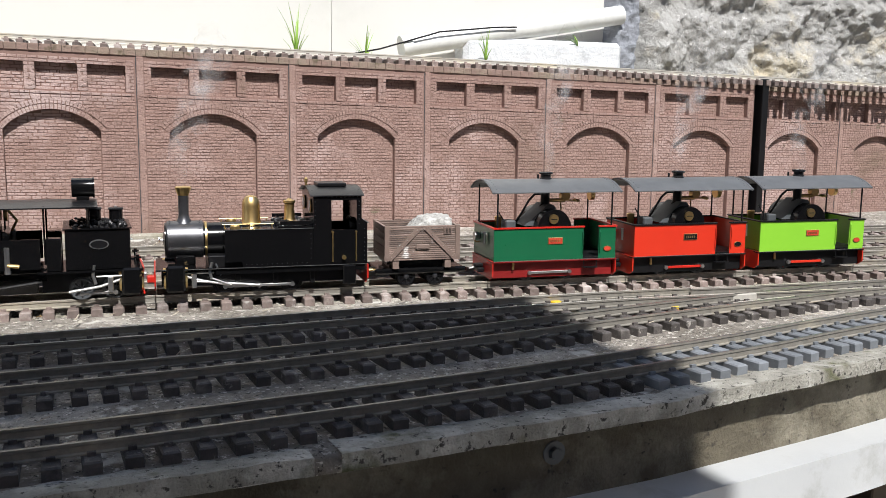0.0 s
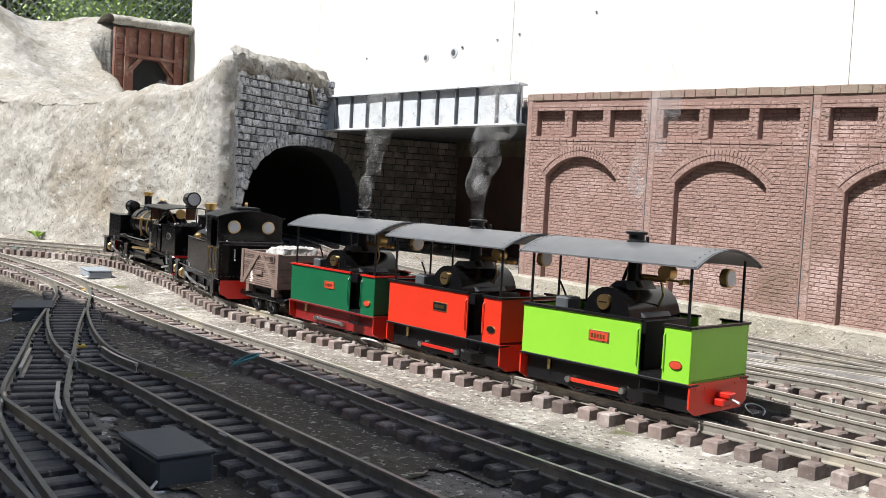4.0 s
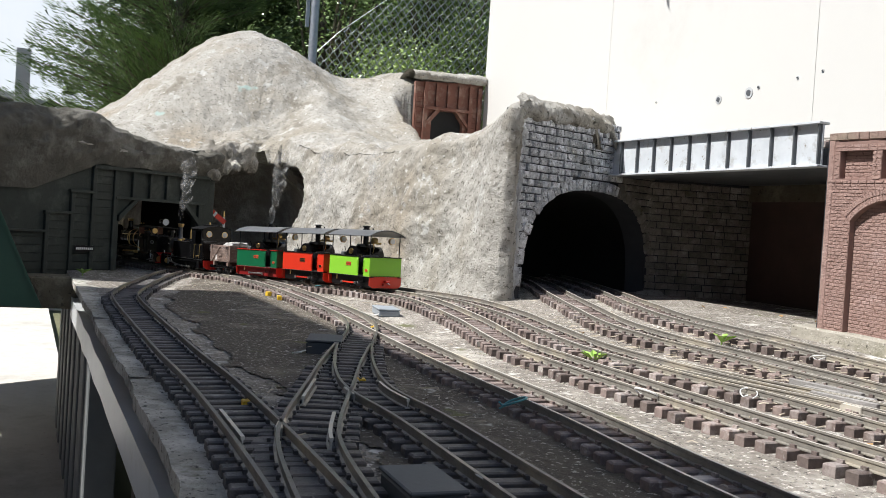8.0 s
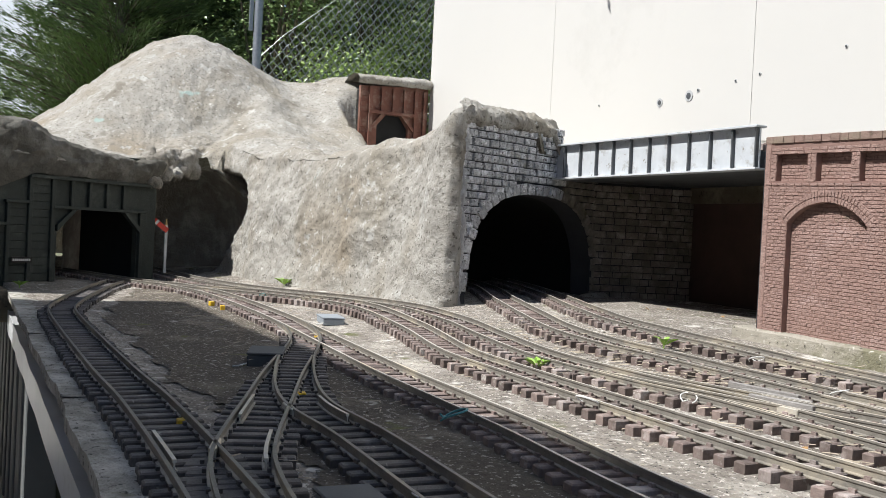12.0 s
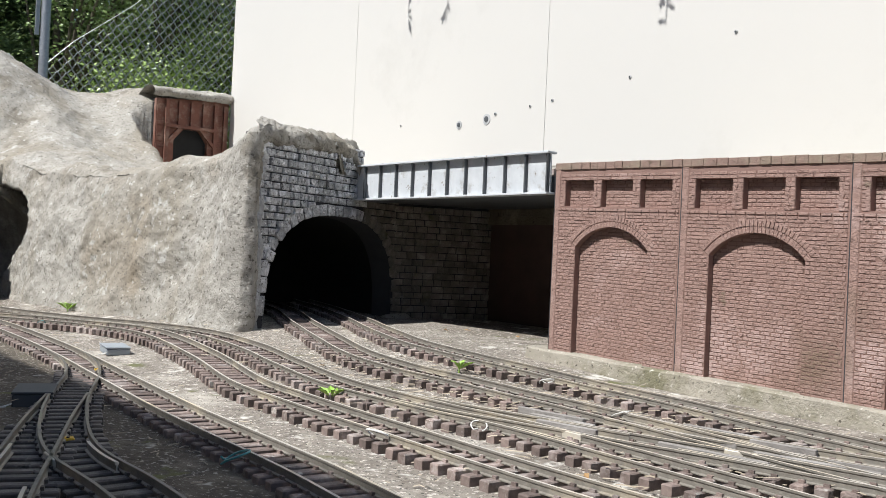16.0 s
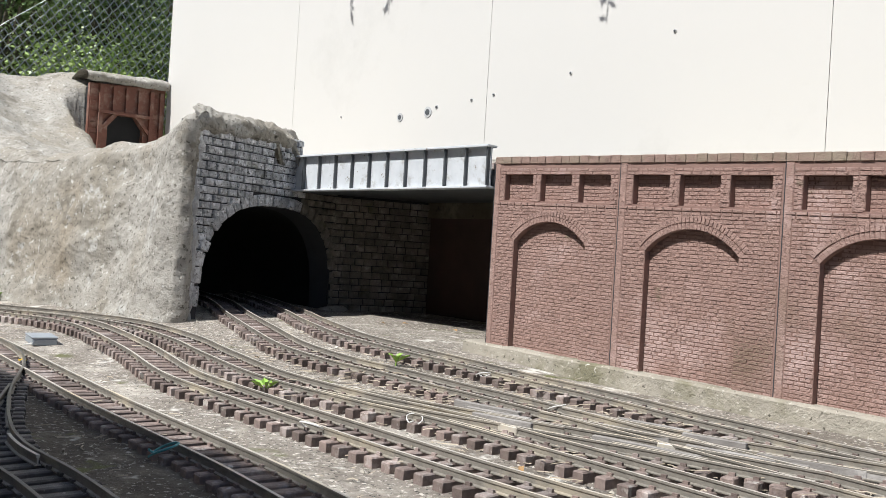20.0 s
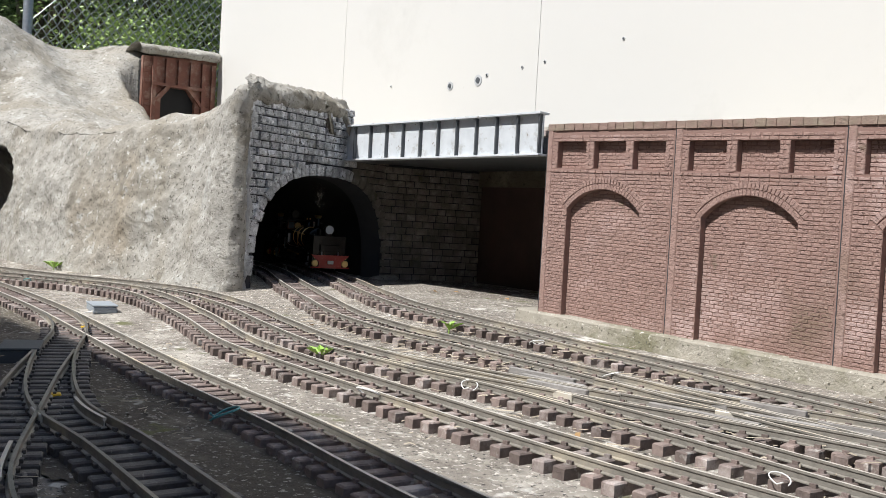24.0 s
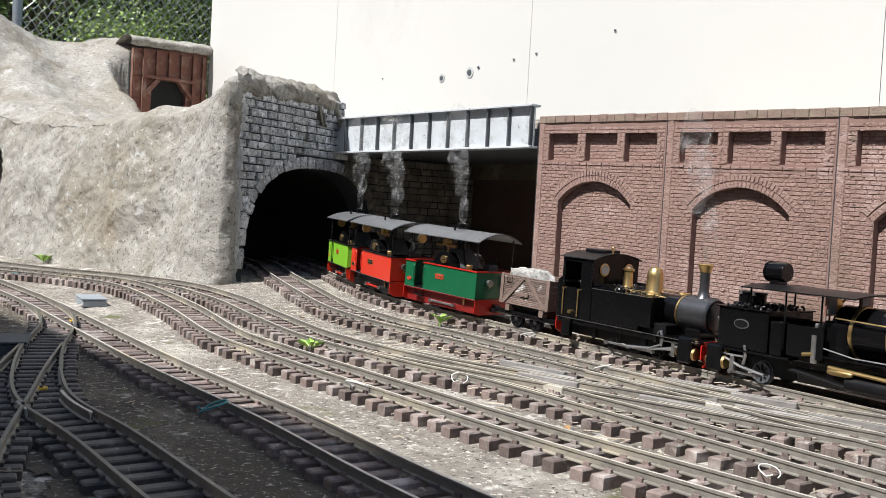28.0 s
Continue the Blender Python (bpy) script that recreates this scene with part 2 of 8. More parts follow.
# Pale streaks paint in the highlights along the grooved planks
M["wood_streaked"] = material("highlight_streaked_planks", (0.225, 0.160, 0.132), 0.6, 0, (0.14, 0.098, 0.082), 60, 0.6, 0.3, 300, vary=0.35, streak=26.0, specks=((34, 0.60, 0.66, (0.62, 0.58, 0.56)),))
M["stone_load"] = material("pale_stone_load", (0.44, 0.43, 0.41), 0.9, 0, (0.24, 0.235, 0.22), 160, 0.5, 1.0, 300, (0.58, 0.57, 0.55), 60, 0.4)
M["yellow"] = material("yellow_plastic", (0.75, 0.48, 0.03), 0.5)

# Brown raw rock, with the cave's shade put into the colour
M["rock_dark"] = material("raw_rock_shade_toned", (0.38, 0.35, 0.305), 0.95, 0, (0.20, 0.185, 0.155), 25, 0.6, 1.0, 160, (0.50, 0.48, 0.44), 9, 0.4, still=True, bump2=(40, 0.012))
M["rock_blue"] = material("blue_grey_cement", (0.50, 0.505, 0.515), 0.9, 0, (0.30, 0.30, 0.305), 35, 0.6, 0.9, 200, (0.66, 0.66, 0.65), 12, 0.4, still=True, bump2=(45, 0.010))
M["edge_cement"] = material("edge_cement", (0.43, 0.41, 0.36), 0.95, 0, (0.21, 0.20, 0.17), 40, 0.5, 1.0, 350, (0.60, 0.58, 0.53), 12, 0.45, still=True, specks=((14, 0.60, 0.68, (0.13, 0.13, 0.065)), (130, 0.58, 0.65, (0.07, 0.065, 0.055))), bump2=(70, 0.006))
M["white_paint"] = material("white_plastic", (0.72, 0.72, 0.70), 0.5)
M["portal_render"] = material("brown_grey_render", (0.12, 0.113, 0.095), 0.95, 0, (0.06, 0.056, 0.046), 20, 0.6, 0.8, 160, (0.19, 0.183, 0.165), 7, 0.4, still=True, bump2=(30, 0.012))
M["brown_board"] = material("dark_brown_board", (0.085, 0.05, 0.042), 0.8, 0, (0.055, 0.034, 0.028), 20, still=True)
M["boulder"] = material("grey_boulder", (0.47, 0.46, 0.445), 0.95, 0, (0.29, 0.285, 0.27), 18, 0.55, 1.0, 130, (0.56, 0.49, 0.36), 3.5, 0.22, still=True, specks=((70, 0.60, 0.68, (0.62, 0.61, 0.60)), (50, 0.62, 0.70, (0.17, 0.165, 0.155))), bump2=(20, 0.03))
M["boulder_dark"] = material("blue_grey_boulder", (0.34, 0.36, 0.40), 0.95, 0, (0.22, 0.23, 0.26), 20, 0.6, 1.0, 120, still=True, bump2=(25, 0.02))
M["white_cement"] = material("whitewashed_cement", (0.68, 0.69, 0.71), 0.9, 0, (0.55, 0.57, 0.60), 15, 0.7, 0.8, 120, (0.45, 0.46, 0.48), 9, 0.3, still=True, bump2=(25, 0.006))
M["grass"] = material("fresh_leaf", (0.22, 0.42, 0.06), 0.5, 0, (0.32, 0.46, 0.10), 30)
M["store_wood"] = material("brown_store_wood", (0.10, 0.07, 0.045), 0.8, 0, (0.07, 0.05, 0.03), 20)
M["leaf_light"] = material("light_leaf", (0.36, 0.46, 0.17), 0.35, 0, (0.22, 0.31, 0.10), 6, 0.6, vary=0.2, still=True)
# Near-black leaf tone, the shade deep behind the shrubs put into colour
M["leaf_dark"] = material("shade_dark_leaf", (0.025, 0.045, 0.015), 0.6, 0, (0.015, 0.03, 0.01), 3)
M["far_ground"] = material("dry_grass_ground", (0.16, 0.15, 0.09), 0.95, 0, (0.10, 0.11, 0.05), 2)
M["box_dark"] = material("dark_grey_plastic", (0.045, 0.052, 0.06), 0.55, 0, (0.06, 0.068, 0.078), 40, 0.7, 0.1, 300)
M["box_light"] = material("pale_grey_plastic", (0.30, 0.33, 0.36), 0.6, 0, (0.24, 0.27, 0.30), 40)
M["tie_blue"] = material("blue_green_tie", (0.10, 0.35, 0.38), 0.5)
M["grit"] = material("pale_grit", (0.45, 0.42, 0.36), 0.95, 0, (0.20, 0.18, 0.15), 7, 0.5)
M["soil"] = material("dark_soil", (0.135, 0.113, 0.086), 0.95, 0, (0.07, 0.058, 0.045), 90, 0.5, 1.0, 500, (0.23, 0.20, 0.16), 8, 0.35, still=True, specks=((160, 0.58, 0.64, (0.50, 0.47, 0.41)), (12, 0.62, 0.69, (0.14, 0.145, 0.055)), (22, 0.63, 0.69, (0.52, 0.50, 0.45))), bump2=(70, 0.006))
M["strip_grey"] = material("weathered_grey_strip", (0.29, 0.275, 0.26), 0.9, 0, (0.17, 0.16, 0.15), 60, 0.6, 0.5, 400, (0.40, 0.385, 0.37), 15, 0.4, still=True)
M["straw"] = material("dry_straw", (0.50, 0.44, 0.35), 0.9, 0, (0.22, 0.18, 0.13), 9, 0.5, still=True)
M["dead_leaf"] = material("dead_leaf_brown", (0.30, 0.16, 0.06), 0.8, 0, (0.40, 0.28, 0.14), 60, 0.7, vary=0.3)

def steam_material():
    m = bpy.data.materials.new("thin_steam")
    m.use_nodes = True
    n, l = m.node_tree.nodes, m.node_tree.links
    clear = n.new("ShaderNodeBsdfTransparent")
    white = n.new("ShaderNodeBsdfDiffuse")
    white.inputs["Color"].default_value = (0.85, 0.85, 0.85, 1)
    glow = n.new("ShaderNodeBsdfTranslucent")
    glow.inputs["Color"].default_value = (0.85, 0.85, 0.85, 1)
    both = n.new("ShaderNodeMixShader")
    mix = n.new("ShaderNodeMixShader")
    tex = n.new("ShaderNodeTexNoise")
    tex.inputs["Scale"].default_value, tex.inputs["Detail"].default_value = 48, 5
    rr = n.new("ShaderNodeMapRange")
    rr.inputs["From Min"].default_value, rr.inputs["From Max"].default_value, rr.inputs["To Max"].default_value = 0.42, 0.74, 0.15
    l.new(n.new("ShaderNodeTexCoord").outputs["Object"], tex.inputs["Vector"])
    l.new(tex.outputs["Fac"], rr.inputs["Value"])
    l.new(rr.outputs["Result"], mix.inputs["Fac"])
    l.new(white.outputs[0], both.inputs[1])
    l.new(glow.outputs[0], both.inputs[2])
    l.new(clear.outputs[0], mix.inputs[1])
    l.new(both.outputs[0], mix.inputs[2])
    l.new(mix.outputs[0], n["Material Output"].inputs["Surface"])
    return m


M["steam"] = steam_material()

# ---------------------------------------------------------------- mesh helpers


def mesh_of(bm, name, mat, smooth=False):
    me = bpy.data.meshes.new(name)
    if not smooth and len(bm.faces) > 12:
        # round surfaces smooth, real edges sharp
        for f_ in bm.faces:
            f_.smooth = True
        for e in bm.edges:
            if len(e.link_faces) != 2 or e.calc_face_angle(4.0) > 0.55:
                e.smooth = False
    bm.to_mesh(me)
    bm.free()
    mats = mat if isinstance(mat, (list, tuple)) else [mat]
    for m in mats:
        me.materials.append(M[m])
    if smooth:
        for p in me.polygons:
            p.use_smooth = True
    return me


def part(name, bm, mat, parent=None, label="", smooth=False, m=None):
    ob = new(name, bm if isinstance(bm, bpy.types.Mesh) else mesh_of(bm, name, mat, smooth))
    if parent:
        ob.parent = parent
    if m is not None:
        ob.matrix_basis = m
    if label:
        ob["label"] = label
    return ob


def thing(name, label, category, m=None, group="", kind=""):
    ob = new(name)
    if m is not None:
        ob.matrix_basis = m
    return tagged(ob, label, category, group, kind)


def box(bm, x0, x1, y0, y1, z0, z1, bevel=0.0, mi=0):
    r = bmesh.ops.create_cube(bm, size=1.0, matrix=Matrix.LocRotScale(((x0 + x1) / 2, (y0 + y1) / 2, (z0 + z1) / 2), None, (abs(x1 - x0), abs(y1 - y0), abs(z1 - z0))))
    if bevel:
        es = list({e for v in r["verts"] for e in v.link_edges})
        g = bmesh.ops.bevel(bm, geom=es, offset=bevel, segments=1, affect="EDGES")
        fs = g["faces"]
    if mi:
        for f_ in ({f_ for v in r["verts"] if v.is_valid for f_ in v.link_faces} if not bevel else set(fs)):
            f_.material_index = mi
    return bm


def B(x0, x1, y0, y1, z0, z1, bevel=0.0):
    return box(bmesh.new(), x0, x1, y0, y1, z0, z1, bevel)


def cyl(bm, a, b, r0, r1=None, seg=16, caps=True):
    a, b = Vector(a), Vector(b)
    d = b - a
    m = Matrix.Translation((a + b) / 2) @ d.to_track_quat("Z", "Y").to_matrix().to_4x4()
    bmesh.ops.create_cone(bm, cap_ends=caps, segments=seg, radius1=r0, radius2=r0 if r1 is None else r1, depth=d.length, matrix=m)
    return bm


def C(a, b, r0, r1=None, seg=16):
    return cyl(bmesh.new(), a, b, r0, r1, seg)


def lathe(profile, axis="z", seg=24, at=(0, 0, 0)):
    """Turned shape from (radius, height) pairs."""
    bm = bmesh.new()
    rings = []
    for r, h in profile:
        ring = []
        for i in range(seg):
            a = 2 * math.pi * i / seg
            c, s_ = r * math.cos(a), r * math.sin(a)
            v = {"z": (c, s_, h), "x": (h, c, s_), "y": (s_, h, c)}[axis]
            ring.append(bm.verts.new(Vector(v) + Vector(at)))
        rings.append(ring)
    for a, b in zip(rings, rings[1:]):
        for i in range(seg):
            bm.faces.new((a[i], a[(i + 1) % seg], b[(i + 1) % seg], b[i]))
    bm.faces.new(rings[0][::-1])
    bm.faces.new(rings[-1])
    bmesh.ops.recalc_face_normals(bm, faces=bm.faces)
    return bm


def extrude_poly(pts, axis, a, b, bm=None):
    """A flat outline (u, v) given thickness from a to b along axis."""
    bm = bm or bmesh.new()
    def at(u, v, w):
        return {"x": (w, u, v), "y": (u, w, v), "z": (u, v, w)}[axis]
    lo = [bm.verts.new(at(u, v, a)) for u, v in pts]
    hi = [bm.verts.new(at(u, v, b)) for u, v in pts]
    n = len(pts)
    fs = [bm.faces.new(lo), bm.faces.new(hi[::-1])]
    for i in range(n):
        fs.append(bm.faces.new((lo[i], hi[i], hi[(i + 1) % n], lo[(i + 1) % n])))
    bmesh.ops.recalc_face_normals(bm, faces=fs)
    return bm


def interp(x, xs, ys):
    return float(np.interp(x, xs, ys))


def ground_z(x, y):
    c = interp(x, [-1.6, -0.3, -0.07, 0.23, 0.5, 1.0, 1.6, 3.0], [0.06, 0.042, 0.031, 0.014, 0.007, 0.006, -0.002, -0.015])
    w = min(1.0, max(0.0, (y + 0.8) / 0.75))
    return c * w * w * (3 - 2 * w)


def smooth_line(pts, step):
    """Evenly spaced points on a Catmull-Rom line through pts."""
    P = [Vector((*p, 0)) for p in pts]
    P = [2 * P[0] - P[1]] + P + [2 * P[-1] - P[-2]]
    fine = []
    for i in range(1, len(P) - 2):
        for k in range(24):
            t = k / 24
            a, b, c, d = P[i - 1:i + 3]
            fine.append(0.5 * (2 * b + (c - a) * t + (2 * a - 5 * b + 4 * c - d) * t * t + (3 * b - a - 3 * c + d) * t ** 3))
    fine.append(P[-2])
    s = [0.0]
    for a, b in zip(fine, fine[1:]):
        s.append(s[-1] + (b - a).length)
    n = max(2, round(s[-1] / step) + 1)
    out = []
    for i in range(n):
        q = s[-1] * i / (n - 1)
        out.append(Vector((np.interp(q, s, [v.x for v in fine]), np.interp(q, s, [v.y for v in fine]), 0)))
    return out

def bolt_row(bm, pts, r=0.0007, axis="y", out=1):
    for p in pts:
        q = Vector(p)
        d = {"x": Vector((out, 0, 0)), "y": Vector((0, out, 0)), "z": Vector((0, 0, out))}[axis]
        cyl(bm, q, q + d * 0.0007, r, r * 0.6, 6)
    return bm


def oval(parent, name, c, a, b, side, mat, thick=0.0008, axis="y"):
    pts = [(a * math.cos(2 * math.pi * i / 24), b * math.sin(2 * math.pi * i / 24)) for i in range(24)]
    bm = extrude_poly(pts, axis, 0, side * thick)
    return part(name, bm, mat, parent, m=Matrix.Translation(c))


def tube(points, r, seg=8):
    bm = bmesh.new()
    for a, b in zip(points, points[1:]):
        cyl(bm, a, b, r, seg=seg)
    for p in points[1:-1]:
        bmesh.ops.create_icosphere(bm, subdivisions=1, radius=r, matrix=Matrix.Translation(p))
    return bm


# ---------------------------------------------------------------- ground and structure
SLOPE = 0.0265                     # the brick wall's courses fall this much per metre
WALL_Y, WHITE_Y = 0.0, 0.476

TRACKS = {
    "wall": [(-1.15, 0.13), (-0.9, 0.06), (-0.6, -0.045), (-0.4, -0.125), (-0.22, -0.178), (-0.05, -0.185), (0.1, -0.175), (0.35, -0.172), (0.6, -0.2), (0.8, -0.225), (1.4, -0.25), (2.07, -0.26), (2.56, -0.29), (3, -0.34), (4, -0.5)],
    "second": [(-1.15, -0.02), (-0.85, -0.09), (-0.55, -0.205), (-0.21, -0.318), (-0.025, -0.343), (0.11, -0.333), (0.3, -0.325), (0.5, -0.335), (0.74, -0.366), (1, -0.395), (1.4, -0.4), (2.07, -0.41), (2.56, -0.45), (3, -0.51), (4, -0.68)],
    "third": [(-2.35, -0.66), (-1.9, -0.645), (-1.45, -0.615), (-1.07, -0.545), (-0.775, -0.465), (-0.56, -0.425), (-0.33, -0.44), (-0.15, -0.47), (0.05, -0.497), (0.25, -0.487), (0.4, -0.473), (0.65, -0.485), (1, -0.515), (1.4, -0.522), (1.64, -0.53), (2.06, -0.555), (2.5, -0.595), (3, -0.66), (4, -0.86)],
    "fourth": [(-2.35, -1.02), (-1.8, -0.86), (-1.4, -0.72), (-1.1, -0.6), (-0.85, -0.525), (-0.62, -0.495), (-0.29, -0.54), (-0.04, -0.593), (0.1, -0.603), (0.35, -0.61), (0.6, -0.616), (0.8, -0.612), (1, -0.61), (1.2, -0.609), (1.4, -0.613), (1.6, -0.624), (1.8, -0.644), (2.06, -0.675), (2.28, -0.7), (2.5, -0.722), (3, -0.8), (4, -1)],
    "fifth": [(-1.5, -0.735), (-1.2, -0.695), (-0.95, -0.687), (-0.53, -0.702), (-0.13, -0.737), (0.1, -0.758), (0.25, -0.767), (0.45, -0.778), (0.63, -0.797), (0.8, -0.806), (1, -0.814), (1.4, -0.818), (1.6, -0.818), (1.8, -0.817), (2.07, -0.822), (2.28, -0.847), (2.5, -0.877)],
    "sixth": [(-0.53, -0.702), (-0.36, -0.722), (-0.21, -0.76), (-0.01, -0.84), (0.165, -0.898), (0.3, -0.928), (0.44, -0.93), (0.65, -0.944), (1, -0.962), (1.4, -0.958), (1.66, -0.95), (1.88, -0.93), (2.07, -0.905), (2.28, -0.885), (2.5, -0.877), (3, -0.955), (4, -1.15)],
    "crossover": [(-0.03, -0.835), (0.12, -0.899), (0.265, -0.957), (0.43, -1.023), (0.52, -1.050), (0.66, -1.072), (0.85, -1.094)],
    "siding": [(-1.52, -0.86), (-1.4, -0.9), (-1.1, -0.98), (-0.815, -1.045), (-0.6, -1.069), (0, -1.074), (0.27, -1.071), (0.6, -1.08), (1, -1.106), (1.4, -1.112), (1.66, -1.102), (1.88, -1.085), (2.09, -1.059), (2.3, -1.022), (3, -0.93)],
    "upper_link": [(0.40, -0.332), (0.55, -0.318), (0.72, -0.283), (0.88, -0.25), (1.02, -0.236)],
    "link": [(0.15, -0.492), (0.3, -0.463), (0.45, -0.425), (0.6, -0.39), (0.75, -0.365)],
}
GAUGE, SLEEPER_Z, RAIL_Z = 0.045, 0.008, 0.017


def build_ground():
    # weathered board or slab on which the tracks lie
    xs = list(np.arange(-3.6, 4.6, 0.05))
    ys = list(np.arange(-1.125, 0.62, 0.035))
    bm = bmesh.new()
    grid = []
    for i, x in enumerate(xs):
        col = []
        for j, y in enumerate(ys):
            yy = y
            z = ground_z(x, y) - 0.0016 + 0.0014 * noise.noise((x * 9, y * 9, 0)) + 0.0007 * noise.noise((x * 31, y * 31, 3))
            if j == 0:
                yy = edge_y(x)
            col.append(bm.verts.new((x, yy, z)))
        grid.append(col)
    for i in range(len(xs) - 1):
        for j in range(len(ys) - 1):
            bm.faces.new((grid[i][j], grid[i + 1][j], grid[i + 1][j + 1], grid[i][j + 1]))
    low = [bm.verts.new((g[0].co.x, g[0].co.y + 0.004 * noise.noise((g[0].co.x * 20, 0, 5)), -0.014)) for g in grid]
    for i in range(len(xs) - 1):
        bm.faces.new((low[i], low[i + 1], grid[i + 1][0], grid[i][0]))
    back = [bm.verts.new((g[0].co.x, -0.9, -0.014)) for g in grid]
    for i in range(len(xs) - 1):
        bm.faces.new((back[i], back[i + 1], low[i + 1], low[i]))
    tagged(part("ground", bm, "ground", smooth=True), "weathered grey concrete slab under the model tracks", "ground", kind="structure")


def build_slab_edge():
    """Pale cement skin left along the front edge of the slab, broken into plates."""
    e = thing("slab_edge", "pale cracked cement skin along the slab edge", "cement edge", kind="structure")
    for n_, (x0, x1, w0) in enumerate(((-1.30, -0.42, 0.075), (-0.40, 0.14, 0.055), (0.155, 0.62, 0.085), (0.64, 1.62, 0.05), (1.64, 2.9, 0.06))):
        bm = bmesh.new()
        rows = []
        m_ = int((x1 - x0) / 0.012)
        for i in range(m_ + 1):
            x = x0 + (x1 - x0) * i / m_
            w = 0.6 * w0 + 0.020 * noise.noise((x * 11, n_, 0)) + 0.010 * noise.noise((x * 43, n_, 2))
            col = []
            for k in range(9):
                y = edge_y(x) - 0.002 + (w + 0.002) * k / 8
                z = ground_z(x, y) + 0.0006 + 0.0012 * noise.noise((x * 60, y * 60, 1)) - 0.0035 * (k / 8) ** 3
                col.append(bm.verts.new((x, y, z)))
            low = bm.verts.new((x, col[0].co.y, -0.013))
            rows.append([low] + col)
        for p, q in zip(rows, rows[1:]):
            for k in range(9):
                bm.faces.new((p[k], q[k], q[k + 1], p[k + 1]))
        bmesh.ops.recalc_face_normals(bm, faces=bm.faces)
        part("plate", bm, "edge_cement", e)


def edge_y(x):
    base = interp(x, [-3.6, -1.35, 0.4, 1.0, 1.4, 1.68, 1.94, 2.17, 2.4, 3.0, 4.6], [-1.14, -1.13, -1.136, -1.168, -1.178, -1.172, -1.152, -1.118, -1.075, -0.99, -0.80])
    return base + 0.006 * noise.noise((x * 5, 1, 0)) + 0.003 * noise.noise((x * 23, 2, 0))


def sleeper_mesh(name, mat, length=0.078, width=0.0125):
    bm = bmesh.new()
    a, b, h, c = length / 2, width / 2, SLEEPER_Z, 0.0013
    lo = [bm.verts.new(v) for v in ((-b, -a, -0.004), (b, -a, -0.004), (b, a, -0.004), (-b, a, -0.004))]
    mi = [bm.verts.new(v) for v in ((-b, -a, h - c), (b, -a, h - c), (b, a, h - c), (-b, a, h - c))]
    hi = [bm.verts.new(v) for v in ((-b + c, -a + c, h), (b - c, -a + c, h), (b - c, a - c, h), (-b + c, a - c, h))]
    for p, q in ((lo, mi), (mi, hi)):
        for i in range(4):
            bm.faces.new((p[i], p[(i + 1) % 4], q[(i + 1) % 4], q[i]))
    bm.faces.new(hi)
    # rail chairs
    for s_ in (-1, 1):
        for d in (-1, 1):
            y = s_ * GAUGE / 2 + d * 0.0038
            box(bm, -0.003, 0.003, y - 0.0014, y + 0.0014, h, h + 0.003)
    return mesh_of(bm, name, mat)


RAIL_PROFILE = [(-0.0026, 0.0), (0.0026, 0.0), (0.0026, 0.001), (0.0006, 0.0018), (0.0006, 0.0062), (0.0015, 0.007), (0.0015, 0.009), (-0.0015, 0.009), (-0.0015, 0.007), (-0.0006, 0.0062), (-0.0006, 0.0018), (-0.0026, 0.001)]


def normals_of(line):
    out = []
    for i, p in enumerate(line):
        d = (line[min(i + 1, len(line) - 1)] - line[max(i - 1, 0)]).normalized()
        out.append(Vector((-d.y, d.x, 0)))
    return out


def rail(line, off, z0, name, parent, mat="rail", a=0, b=None):
    nn = normals_of(line)
    pts = [(p + n * off, n) for p, n in zip(line, nn)][a:b]
    bm = bmesh.new()
    rings = [[bm.verts.new((p.x + n.x * u, p.y + n.y * u, ground_z(p.x, p.y) + z0 + v)) for u, v in RAIL_PROFILE] for p, n in pts]
    k = len(RAIL_PROFILE)
    for r, q in zip(rings, rings[1:]):
        for i in range(k):
            bm.faces.new((r[i], r[(i + 1) % k], q[(i + 1) % k], q[i])).material_index = 0 if i == 6 else 1
    bm.faces.new(rings[0])
    bm.faces.new(rings[-1][::-1])
    bmesh.ops.recalc_face_normals(bm, faces=bm.faces)
    ob = part(name, bm, mat, parent)
    ob.data.materials.append(M["rail_side"])
    return ob


def build_tracks():
    sm = sleeper_mesh("sleeper", "sleeper")
    sg = sleeper_mesh("grey_sleeper", "sleeper_grey", 0.086, 0.013)
    sd = sleeper_mesh("dark_sleeper", "sleeper_dark")
    rnd = random.Random(3)
    for name, pts in TRACKS.items():
        t = thing("model_track", "model railway track with tarnished rails on brown plastic sleepers", "railway track", group="model tracks", kind="structure")
        line = smooth_line(pts, 0.03)
        for s_ in (-1, 1):
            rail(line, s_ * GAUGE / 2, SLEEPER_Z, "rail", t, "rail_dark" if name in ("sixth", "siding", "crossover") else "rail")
        bed = smooth_line(pts, 0.0248)
        nn = normals_of(bed)
        for p, n in zip(bed, nn):
            if name == "crossover" and p.x < 0.12 or name == "sixth" and p.x < -0.3:
                continue
            if name == "crossover" and p.x > 0.62 or name == "upper_link" and not 0.5 < p.x < 0.92:
                continue
            grey = name == "siding" and p.x > 1.93
            # front tracks get the dark copy, which carries some of their shade
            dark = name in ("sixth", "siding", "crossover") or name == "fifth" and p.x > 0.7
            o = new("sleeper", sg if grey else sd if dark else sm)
            o.parent = t
            o.matrix_basis = Matrix.Translation((p.x + rnd.gauss(0, 0.0006), p.y + rnd.gauss(0, 0.001), ground_z(p.x, p.y) + rnd.uniform(-0.0006, 0.0004))) @ Matrix.Rotation(math.atan2(n.y, n.x) - math.pi / 2 + rnd.gauss(0, 0.02), 4, "Z")


